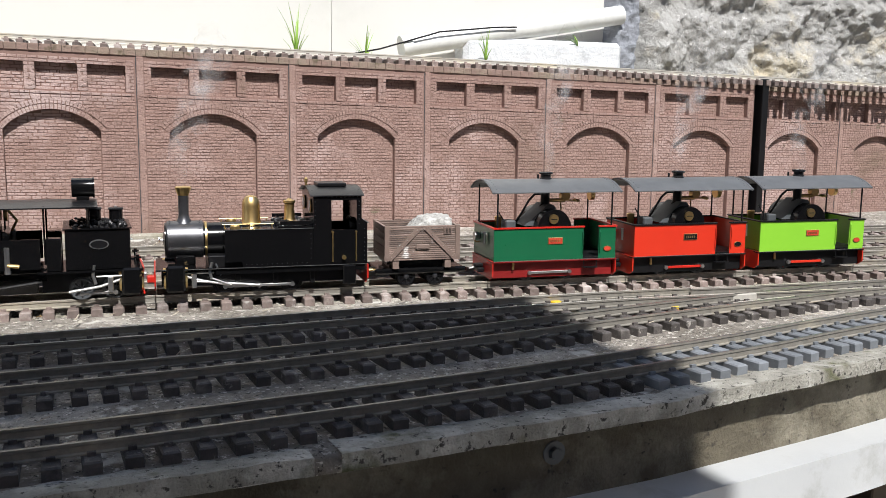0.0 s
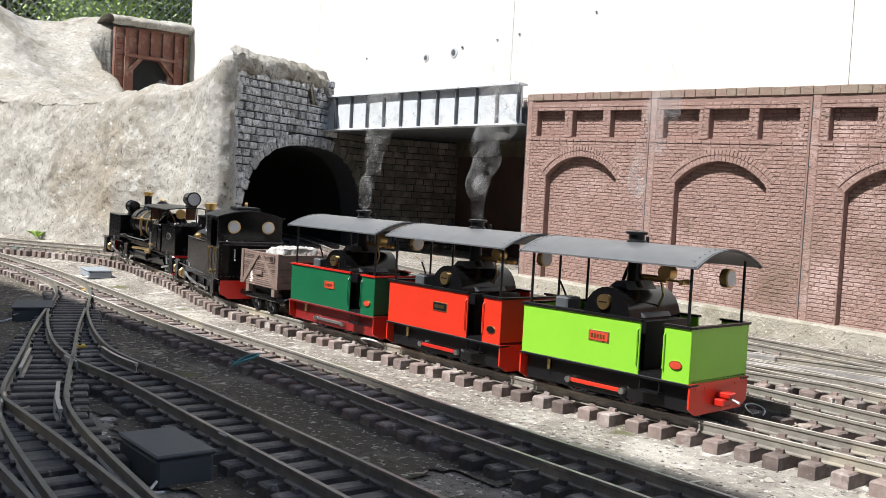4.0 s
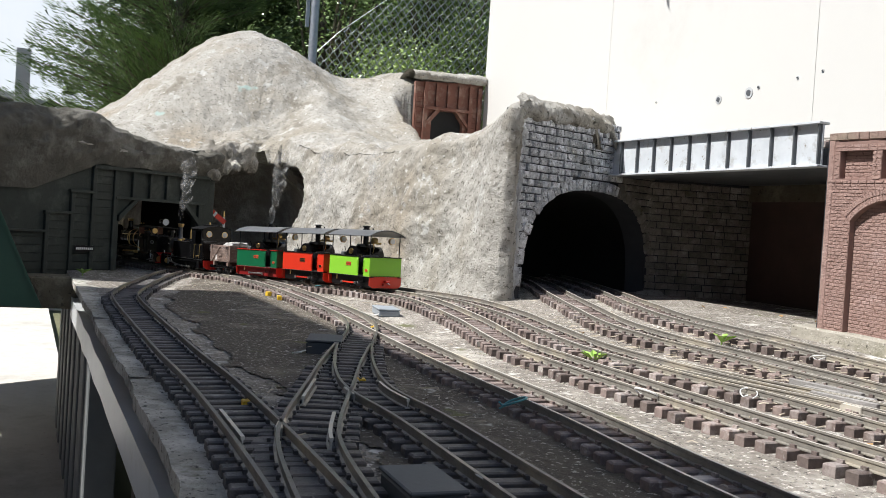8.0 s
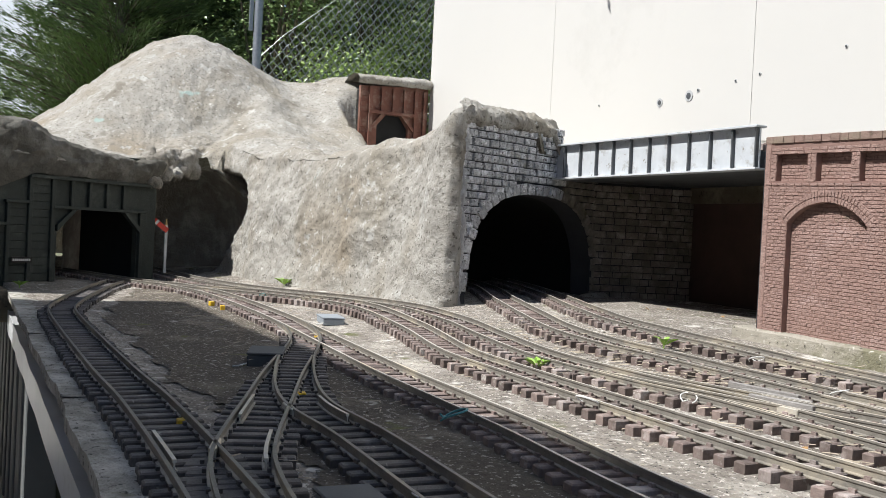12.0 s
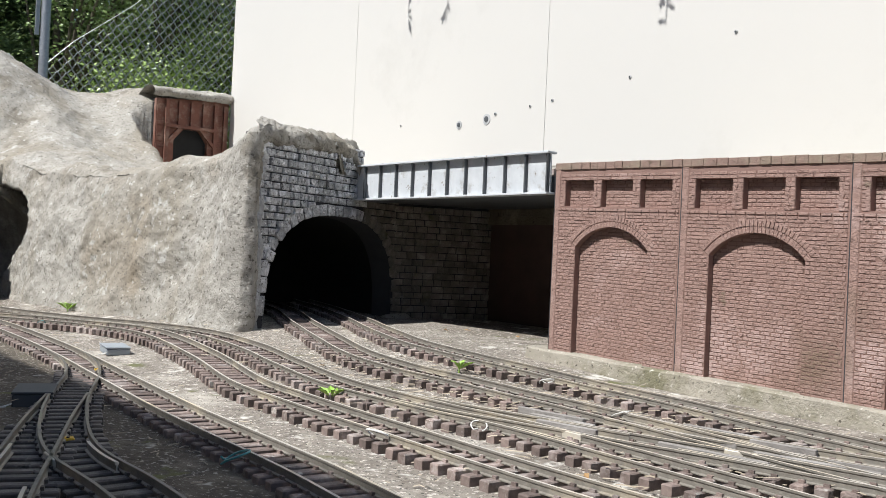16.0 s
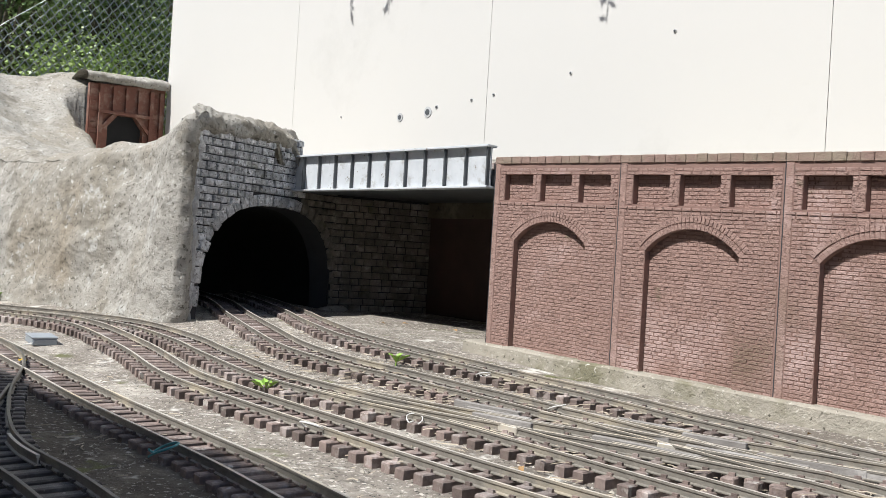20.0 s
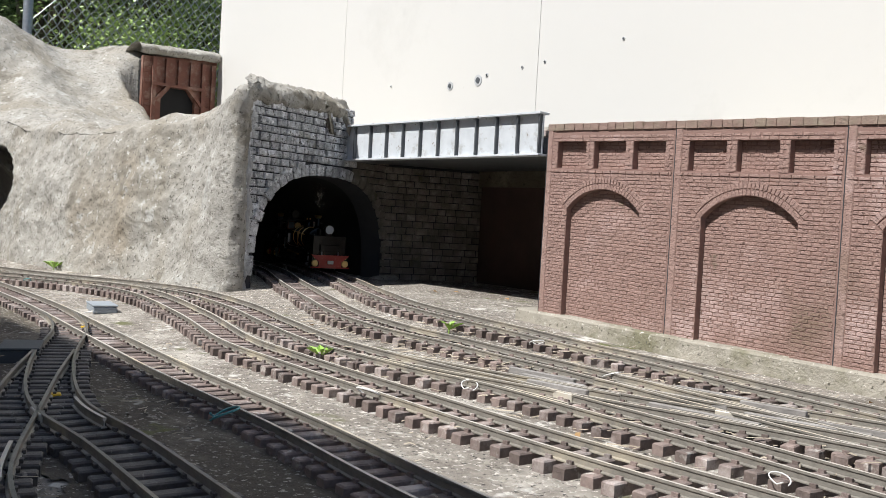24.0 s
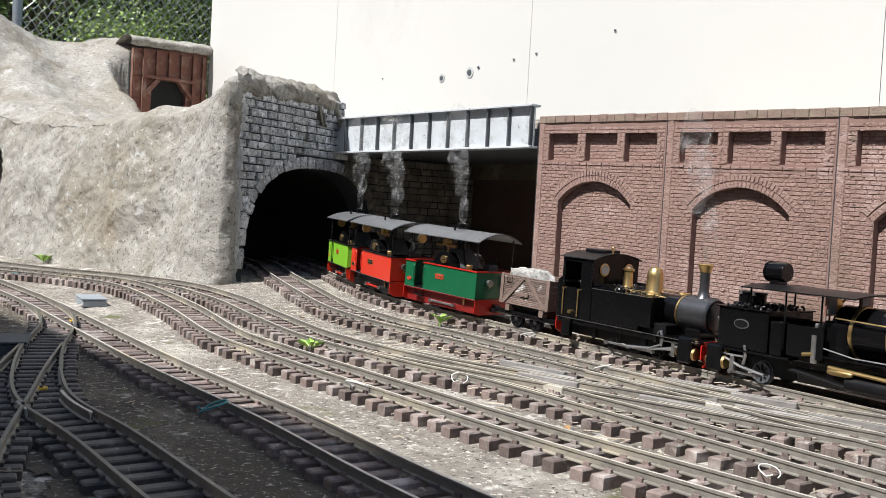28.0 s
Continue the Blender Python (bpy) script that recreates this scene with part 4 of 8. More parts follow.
        # the ground behind the portal's end drops to the bridge seat
        low = smoothstep((c.y + 0.10) / 0.06) * smoothstep((c.x + 0.95) / 0.10)
        v.co.z = min(v.co.z, 0.385 + 3.0 * (1 - low))
    part("hill_skin", bm, "rock", r, smooth=True)
    # crumbling lip over the cave
    rnd = random.Random(2)
    for k in range(44):
        u = k / 43
        x, y = -1.88 - 0.13 * u + rnd.uniform(-0.025, 0.025), -0.735 + 0.16 * u + rnd.uniform(-0.025, 0.025)
        bm = bmesh.new()
        bmesh.ops.create_icosphere(bm, subdivisions=3, radius=1, matrix=Matrix.LocRotScale((x, y, rnd.uniform(0.30 + 0.06 * u, 0.395)), Euler((rnd.random() * 3, rnd.random() * 3, 0)), Vector((1, rnd.uniform(0.7, 1.1), rnd.uniform(0.6, 1))) * rnd.uniform(0.016, 0.034)))
        bm.normal_update()
        for v in bm.verts:
            v.co += v.normal * 0.012 * noise.fractal(v.co * 34, 0.9, 2, 5)
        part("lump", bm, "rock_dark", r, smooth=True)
    # cave inside
    bm = bmesh.new()
    rows = []
    for i in range(24):
        a = math.pi * i / 23
        cx, cy = -2.06, -0.64
        col = []
        for k in range(14):
            u = k / 13
            rr = 0.31 * math.sqrt(max(0.0, 1 - u ** 4))
            col.append(bm.verts.new((cx - rr * math.sin(a) * 1.1, cy + rr * -math.cos(a), -0.01 + 0.39 * u)))
        rows.append(col)
    for a, b in zip(rows, rows[1:]):
        for k in range(13):
            bm.faces.new((a[k], a[k + 1], b[k + 1], b[k]))
    bm.normal_update()
    for v in bm.verts:
        v.co += v.normal * 0.012 * noise.fractal(v.co * 10, 0.9, 2, 4)
    # cave wall takes the shade-toned rock
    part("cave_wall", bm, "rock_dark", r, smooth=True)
    # signal post beside the cave
    s2 = thing("signal_post", "small white model signal post with lowered red arm", "model signal", pose(-1.90, -0.66, ground_z(-1.9, -0.66)))
    part("post", B(-0.005, 0.005, -0.004, 0.004, 0, 0.165), "white_paint", s2)
    arm = part("signal_arm", B(-0.002, 0.002, -0.050, 0.004, -0.008, 0.008), "red", s2, m=pose(0.006, 0, 0.150, -38, 0, 0))
    part("arm_stripe", B(0.002, 0.003, -0.042, -0.034, -0.008, 0.008), "white_paint", arm)
    part("finial", C((0, 0, 0.165), (0, 0, 0.185), 0.004, 0.002, 8), "brass", s2)


def build_portal_cap():
    a = Vector((-0.632, -0.288, 0))
    d = (Vector((-0.80, 0.182, 0)) - a).normalized()
    w = Vector((d.y, -d.x, 0))
    bm = bmesh.new()
    rows = []
    into = Vector((-0.75, 0.66, 0))
    # section from the lip over the stones to the back: how far out, how high
    lip = [(-0.004, 0.424), (0.008, 0.426), (0.017, 0.434), (0.019, 0.446), (0.013, 0.458), (0.001, 0.467), (-0.015, 0.473), (-0.04, 0.476), (-0.07, 0.474), (-0.10, 0.466), (-0.13, 0.452), (-0.15, 0.43), (-0.16, 0.40)]
    for i in range(60):
        u = -0.015 + 0.375 * i / 59
        fall = 1 - smoothstep((u - 0.305) / 0.05)
        rows.append([bm.verts.new(a + d * u + (w if o > 0 else into) * (abs(o) * (0.55 + 0.45 * fall if o > 0 else 0.22 + 0.78 * fall)) + Vector((0, 0, z - (0.075 * (1 - fall) if k > 1 else 0.045 * (1 - fall))))) for k, (o, z) in enumerate(lip)])
    for p, q in zip(rows, rows[1:]):
        for k in range(len(lip) - 1):
            bm.faces.new((p[k], p[k + 1], q[k + 1], q[k]))
    bmesh.ops.subdivide_edges(bm, edges=bm.edges[:], cuts=1, use_grid_fill=True, smooth=0.6)
    bmesh.ops.recalc_face_normals(bm, faces=bm.faces)
    bm.normal_update()
    for v in bm.verts:
        v.co += v.normal * (0.010 * noise.fractal(v.co * 17, 0.8, 2.1, 5) + 0.003 * noise.fractal(v.co * 70, 0.8, 2.1, 2))
    tagged(part("portal_cap", bm, "rock", smooth=True), "rough cement cap on top of the stone tunnel portal", "rock cap", kind="structure")
    # cracked cement edge beside the stones
    bm = bmesh.new()
    rows = []
    for i in range(40):
        z = 0.03 + 0.41 * i / 39
        col = []
        for k in range(9):
            t = k / 8
            p = a + d * (-0.004 + 0.024 * t) + w * (-0.002 + 0.009 * math.sin(math.pi * min(1, t * 0.9)))
            col.append(bm.verts.new((p.x, p.y, z)))
        rows.append(col)
    for p, q in zip(rows, rows[1:]):
        for k in range(8):
            bm.faces.new((p[k], p[k + 1], q[k + 1], q[k]))
    bmesh.ops.recalc_face_normals(bm, faces=bm.faces)
    bm.normal_update()
    for v in bm.verts:
        v.co += v.normal * (0.010 * noise.fractal(v.co * 22, 0.8, 2.1, 5))
    tagged(part("portal_edge", bm, "rock_blue", smooth=True), "cracked pale blue-grey cement edge beside the portal", "rock edge", kind="structure")


def build_portal_foot():
    bm = bmesh.new()
    bmesh.ops.create_icosphere(bm, subdivisions=4, radius=1, matrix=Matrix.Translation((-0.800, 0.200, 0.024)) @ Matrix.Diagonal((0.052, 0.050, 0.036, 1)))
    bm.normal_update()
    for v in bm.verts:
        v.co += v.normal * (0.010 * noise.fractal(v.co * 20, 0.9, 2, 5))
    tagged(part("plaster_foot", bm, "rock", smooth=True), "smeared cement foot at the base of the stone arch", "cement foot", kind="structure")


def build_sprigs():
    """Hanging leaf sprigs over the top of the view, whose shadows fall on the cream wall."""
    rnd = random.Random(88)
    for wx, wz, n_ in SPRIGS:
        base = Vector((wx, WHITE_Y, wz)) + SUN_FROM * 0.62
        t = thing("leaf_sprig", "small hanging sprig of green leaves above the wall", "sprig", Matrix.Translation(base), group="sprigs")
        part("twig", tube([(0, WHITE_Y - base.y + 0.03, 2.402 - base.z), (0, WHITE_Y - base.y - 0.03, 2.41 - base.z), (0.0, 0.10, 0.75), (0.01, 0.02, 0.3), (0.004, 0, 0.08), (0, 0, 0)], 0.0016, 6), "timber", t)
        for k in range(n_):
            a, z = rnd.uniform(0, 6.28), rnd.uniform(-0.01, 0.10)
            d = Vector((math.cos(a), math.sin(a), -0.7)).normalized()
            w = d.cross(Vector((0, 0, 1))).normalized()
            L = rnd.uniform(0.028, 0.045)
            bm = bmesh.new()
            bm.faces.new([bm.verts.new(Vector((0, 0, z)) + q) for q in (Vector((0, 0, 0)), d * L * 0.5 + w * L * 0.17, d * L, d * L * 0.5 - w * L * 0.17)])
            part("leaf", bm, "leaf", t)


def build_left_portal():
    a = Vector((-1.55, -1.25, 0))
    d = (Vector((-1.87, -0.72, 0)) - a).normalized()
    m = Matrix.Translation(a) @ Matrix(((d.x, d.y, 0, 0), (d.y, -d.x, 0, 0), (0, 0, 1, 0), (0, 0, 0, 1)))
    t = thing("timber_tunnel_front", "dark grey-green timber tunnel front with braced opening", "tunnel portal", m, kind="structure")
    OL, OR = 0.296, 0.575
    part("boarding", extrude_poly([(-0.40, -0.06), (OL, -0.06), (OL, 0.15), (0.345, 0.205), (0.526, 0.205), (OR, 0.16), (OR, -0.06), (0.645, -0.06), (0.645, 0.37), (-0.40, 0.37)], "y", 0, -0.02), "portal", t)
    bm = bmesh.new()
    cols = []
    for i in range(120):
        u = -0.40 + 1.045 * i / 119
        z0 = interp(u, [-0.40, 0.02, 0.19, 0.21, 0.65], [0.205, 0.215, 0.285, 0.294, 0.294])
        z1 = interp(u, [-0.40, -0.1, 0.12, 0.22, 0.30, 0.42, 0.55, 0.65], [0.425, 0.43, 0.44, 0.435, 0.412, 0.385, 0.375, 0.38])
        col = []
        for k in range(34):
            q = k / 33
            a_ = math.pi * q
            out = 0.008 + 0.034 * math.sin(min(a_, math.pi / 2) if q < 0.5 else a_) * (0.5 + 0.5 * q)
            z = z0 + (z1 - z0) * (1 - (1 - q) ** 1.3)
            out -= 0.10 * max(0.0, q - 0.72) ** 1.2
            col.append(bm.verts.new((u, out, z)))
        cols.append(col)
    for p, q in zip(cols, cols[1:]):
        for k in range(33):
            bm.faces.new((p[k], q[k], q[k + 1], p[k + 1]))
    bmesh.ops.recalc_face_normals(bm, faces=bm.faces)
    bm.normal_update()
    for v in bm.verts:
        e = min(1.0, max(0.0, (v.co.z - 0.25) / 0.08))
        v.co += Vector((0, 1, 0.5)) * e * (0.018 * noise.fractal(v.co * 9, 0.8, 2.1, 4) + 0.005 * noise.fractal(v.co * 45, 0.8, 2.1, 3))
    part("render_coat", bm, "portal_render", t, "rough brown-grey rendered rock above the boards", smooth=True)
    def bar(nm, u0, u1, z0, z1, p=0.012):
        return part(nm, B(u0, u1, 0.0, p, z0, z1, 0.001), "portal", t)
    for u in (0.205, 0.275):
        bar("post", u - 0.006, u + 0.006, -0.01, 0.29)
    for u in (0.140, 0.066):
        bar("post", u - 0.005, u + 0.005, -0.01, 0.215 if u > 0.1 else 0.155)
    bar("post", OR + 0.002, OR + 0.014, -0.01, 0.205)
    for u in (0.335, 0.395, 0.455, 0.515):
        bar("stud", u - 0.004, u + 0.004, 0.212, 0.284)
    bar("beam", 0.20, 0.62, 0.284, 0.294, 0.016)
    bar("beam", 0.275, 0.60, 0.203, 0.211, 0.014)
    bar("ledge", 0.13, 0.205, 0.213, 0.221, 0.014)
    bar("ledge", 0.058, 0.140, 0.152, 0.160, 0.014)
    bar("ledge", -0.05, 0.066, 0.10, 0.107, 0.012)
    for u0, u1, z in ((0.07, 0.136, 0.155), (0.145, 0.20, 0.215), (0.21, 0.27, 0.285), (-0.05, 0.061, 0.10)):
        k = 0
        zz = 0.0
        while zz < z - 0.012:
            part("board", B(u0 + 0.001, u1 - 0.001, 0.0, 0.004, zz + 0.0008, min(z, zz + 0.021), 0.0006), "portal", t)
            zz += 0.022
    for s_, u in ((1, OL), (-1, OR)):
        part("brace", extrude_poly([(u - 0.006 * s_, 0.140), (u + 0.060 * s_, 0.206), (u + 0.046 * s_, 0.206), (u - 0.006 * s_, 0.158)], "y", 0.0, 0.012), "portal", t)
    sg = part("name_board", B(0.152, 0.212, 0.012, 0.014, 0.052, 0.068), "matt_black", t, "small dark board with white lettering")
    bm = bmesh.new()
    for k in range(9):
        box(bm, 0.155 + 0.006 * k, 0.1595 + 0.006 * k, 0.014, 0.0145, 0.0565, 0.0625)
    part("letter_bars", bm, "white_paint", sg)
    # near-black sides and roof take the place of tunnel shade
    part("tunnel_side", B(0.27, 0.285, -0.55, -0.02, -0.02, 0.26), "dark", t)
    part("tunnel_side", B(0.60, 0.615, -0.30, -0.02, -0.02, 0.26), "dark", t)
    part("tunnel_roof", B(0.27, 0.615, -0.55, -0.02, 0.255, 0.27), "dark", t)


def build_hut():
    h = thing("mine_hut", "red-brown timber adit front set in the rock under a cement lintel", "mine entrance", pose(-2.395, 0, 0), kind="structure")
    part("front_boarding", extrude_poly([(0.17, 0.50), (0.245, 0.50), (0.245, 0.615), (0.285, 0.662), (0.35, 0.662), (0.385, 0.615), (0.385, 0.50), (0.47, 0.50), (0.47, 0.79), (0.17, 0.77)], "x", -0.02, 0.0), "hut_wood", h)
    for y0, y1 in ((0.174, 0.206), (0.418, 0.45)):
        for k in range(11):
            z = 0.52 + 0.021 * k
            part("board", B(0.0, 0.003, y0, y1, z, z + 0.0195, 0.0006), "hut_wood", h)
    for y in (0.212, 0.412, 0.452):
        part("post", B(0.0, 0.014, y - 0.007, y + 0.007, 0.50, 0.77), "hut_wood", h)
    for y in (0.262, 0.312, 0.362):
        part("stud", B(0.0, 0.012, y - 0.005, y + 0.005, 0.676, 0.768), "hut_wood", h)
    part("beam", B(0.0, 0.016, 0.205, 0.42, 0.662, 0.674), "hut_wood", h)
    for s_, y in ((1, 0.219), (-1, 0.405)):
        part("brace", extrude_poly([(y, 0.598), (y + 0.058 * s_, 0.662), (y + 0.040 * s_, 0.662), (y, 0.615)], "x", 0.0, 0.012), "hut_wood", h)
    # black box in place of the shade behind the hut opening
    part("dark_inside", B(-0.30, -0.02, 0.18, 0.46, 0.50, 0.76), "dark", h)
    bm = bmesh.new()
    rows = []
    for i in range(30):
        y = 0.15 + 0.322 * i / 29
        col = []
        for k in range(16):
            t = math.pi * (-0.2 + 1.4 * k / 15)
            col.append(bm.verts.new((-0.05 + 0.085 * math.cos(t), y, 0.79 + 0.035 * (y - 0.13) + 0.028 * math.sin(t))))
        rows.append(col)
    for p, q in zip(rows, rows[1:]):
        for k in range(15):
            bm.faces.new((p[k], p[k + 1], q[k + 1], q[k]))
    bmesh.ops.recalc_face_normals(bm, faces=bm.faces)
    bm.normal_update()
    for v in bm.verts:
        v.co += v.normal * (0.008 * noise.fractal(v.co * 16, 0.8, 2.1, 4))
    part("cement_lintel", bm, "rock", h, smooth=True)


def build_bridge_recess():
    """Dark space under the girder, with the side wall of stones."""
    t = thing("bridge_recess", "dark recess under the bridge with a stone side wall and brown back board", "recess", kind="structure")
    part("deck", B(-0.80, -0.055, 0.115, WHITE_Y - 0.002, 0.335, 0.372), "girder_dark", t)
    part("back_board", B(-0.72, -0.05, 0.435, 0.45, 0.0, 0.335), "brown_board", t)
    part("header", B(-0.72, -0.05, 0.425, 0.435, 0.295, 0.335), "timber", t)
    a, b = Vector((-0.80, 0.182, 0)), Vector((-0.715, 0.43, 0))
    d = (b - a).normalized()
    m = Matrix.Translation(a) @ Matrix(((d.x, d.y, 0, 0), (d.y, -d.x, 0, 0), (0, 0, 1, 0), (0, 0, 0, 1)))
    rnd = random.Random(21)
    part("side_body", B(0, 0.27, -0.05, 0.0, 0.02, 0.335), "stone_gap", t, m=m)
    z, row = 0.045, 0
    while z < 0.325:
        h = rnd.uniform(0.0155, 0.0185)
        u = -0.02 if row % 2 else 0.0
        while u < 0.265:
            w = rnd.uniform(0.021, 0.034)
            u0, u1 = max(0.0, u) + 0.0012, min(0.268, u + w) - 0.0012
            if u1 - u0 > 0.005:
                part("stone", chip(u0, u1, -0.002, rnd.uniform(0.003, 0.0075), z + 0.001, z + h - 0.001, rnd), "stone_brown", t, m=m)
            u += w
        z += h
        row += 1
    c = thing("cable", "loose pale cable hanging in the recess", "cable", pose(-0.42, 0.42, 0.05))
    part("cord", tube([(0, 0, 0.20), (0.004, 0, 0.12), (0.01, -0.01, 0.04), (0.05, -0.02, 0.005), (0.18, -0.03, 0.004)], 0.0016, 6), "white_paint", c)


def build_upper_track():
    t = thing("upper_track", "model track along the top of the brick wall", "railway track", group="model tracks", kind="structure")
    pts = [(-0.78, 0.20), (0.2, 0.22), (1.0, 0.16), (1.6, 0.105), (2.0, 0.075), (2.5, 0.040), (3.0, 0.022), (3.5, 0.012), (3.95, 0.0)]
    line = smooth_line(pts, 0.03)
    def top(x):
        return 0.3825 - SLOPE * x
    nn = normals_of(line)
    for s_ in (-1, 1):
        bm = bmesh.new()
        rings = [[bm.verts.new((p.x + n.x * (s_ * GAUGE / 2 + u), p.y + n.y * (s_ * GAUGE / 2 + u), top(p.x) + 0.007 + v)) for u, v in RAIL_PROFILE] for p, n in zip(line, nn)]
        k = len(RAIL_PROFILE)
        for r, q in zip(rings, rings[1:]):
            for i in range(k):
                bm.faces.new((r[i], r[(i + 1) % k], q[(i + 1) % k], q[i]))
        bmesh.ops.recalc_face_normals(bm, faces=bm.faces)
        part("rail", bm, "rail", t)
    sm = bpy.data.meshes["sleeper"]
    bed = smooth_line(pts, 0.0235)
    for p, n in zip(bed, normals_of(bed)):
        o = new("sleeper", sm)
        o.parent = t
        o.matrix_basis = Matrix.Translation((p.x, p.y, top(p.x) - 0.001)) @ Matrix.Rotation(math.atan2(n.y, n.x) - math.pi / 2, 4, "Z")


def rough_block(name, x0, x1, y0, y1, z0, z1, mat, amp, sc, parent, cuts=40, seed=0.0):
    bm = bmesh.new()
    bmesh.ops.create_grid(bm, x_segments=cuts, y_segments=cuts, size=0.5)
    for v in bm.verts:
        u, w = v.co.x + 0.5, v.co.y + 0.5
        e = min(u, 1 - u, w, 1 - w) * 6
        p = Vector((x0 + (x1 - x0) * u, y0, z0 + (z1 - z0) * w))
        c = noise.voronoi(p * sc + Vector((seed, 0, 0)))[0]
        p.y += 0.6 * amp * noise.fractal(p * sc * 0.9 + Vector((seed, 0, 3)), 0.75, 2.1, 8) - 0.6 * amp * (c[1] - c[0]) - 0.25 * amp * noise.ridged_multi_fractal(p * sc * 2.5, 0.9, 2.1, 6, 0.9, 1.8) + (y1 - y0) * (1 - min(1, e)) ** 2
        v.co = p
    bmesh.ops.recalc_face_normals(bm, faces=bm.faces)
    return part(name, bm, mat, parent, smooth=True)


def build_right_end():
    s_ = thing("boulder_wall", "rough grey boulders of a rockery wall behind the upper track", "boulders", kind="structure")
    rough_block("boulder", 2.90, 3.35, 0.40, 0.55, 0.20, 1.0, "boulder", 0.06, 5.0, s_, 150, 3)
    rough_block("boulder", 3.20, 4.3, 0.38, 0.6, 0.20, 1.0, "boulder", 0.07, 4.2, s_, 200, 9)
    rough_block("boulder", 2.86, 3.0, 0.43, 0.5, 0.25, 0.7, "boulder_dark", 0.035, 7.0, s_, 60, 5)
    tagged(part("concrete_step", B(2.42, 2.88, 0.40, WHITE_Y - 0.002, 0.25, 0.412, 0.012), "white_cement"), "whitewashed concrete step at the foot of the wall", "concrete step", kind="structure")
    p = thing("waste_pipe", "white plastic pipe lying along the wall foot", "pipe")
    part("pipe", C((2.26, 0.425, 0.382), (2.885, 0.425, 0.487), 0.024, 0.025, 24), "white_paint", p)
    part("pipe_collar", C((2.26, 0.425, 0.382), (2.285, 0.425, 0.386), 0.027, 0.027, 24), "white_paint", p)
    cb = thing("cable", "thin black cable along the pipe", "cable")
    part("cord", tube([(2.05, 0.41, 0.345), (2.2, 0.40, 0.375), (2.35, 0.395, 0.420), (2.5, 0.395, 0.437), (2.56, 0.395, 0.440)], 0.002, 6), "matt_black", cb)
    tagged(part("drain_post", B(2.998, 3.016, -0.014, 0.03, 0.0, 0.312, 0.001), "matt_black"), "black strip in the joint of the brick wall", "post", kind="structure")
    rnd = random.Random(31)
    for gx, gy, gz, hh, nb in ((1.995, 0.40, 0.33, 0.13, 26), (2.165, 0.41, 0.33, 0.09, 20), (2.478, 0.40, 0.345, 0.09, 14), (2.74, 0.40, 0.40, 0.03, 8)):
        w = thing("weed_tuft", "green grass weed growing at the wall foot", "weed", pose(gx, gy, gz), group="weeds")
        for k in range(nb):
            bm = bmesh.new()
            a, sp, h = rnd.uniform(0, 6.28), rnd.uniform(0.01, 0.05), hh * rnd.uniform(0.4, 1.1)
            prev = None
            for i in range(5):
                u = i / 4
                c = Vector((math.cos(a) * sp * u * u, math.sin(a) * sp * u * u, h * u))
                wd = 0.003 * (1 - u) + 0.0003
                q = [bm.verts.new(c + Vector((-math.sin(a) * wd, math.cos(a) * wd, 0))), bm.verts.new(c - Vector((-math.sin(a) * wd, math.cos(a) * wd, 0)))]
                if prev:
                    bm.faces.new((prev[0], prev[1], q[1], q[0]))
                prev = q
            part("blade", bm, "grass", w)


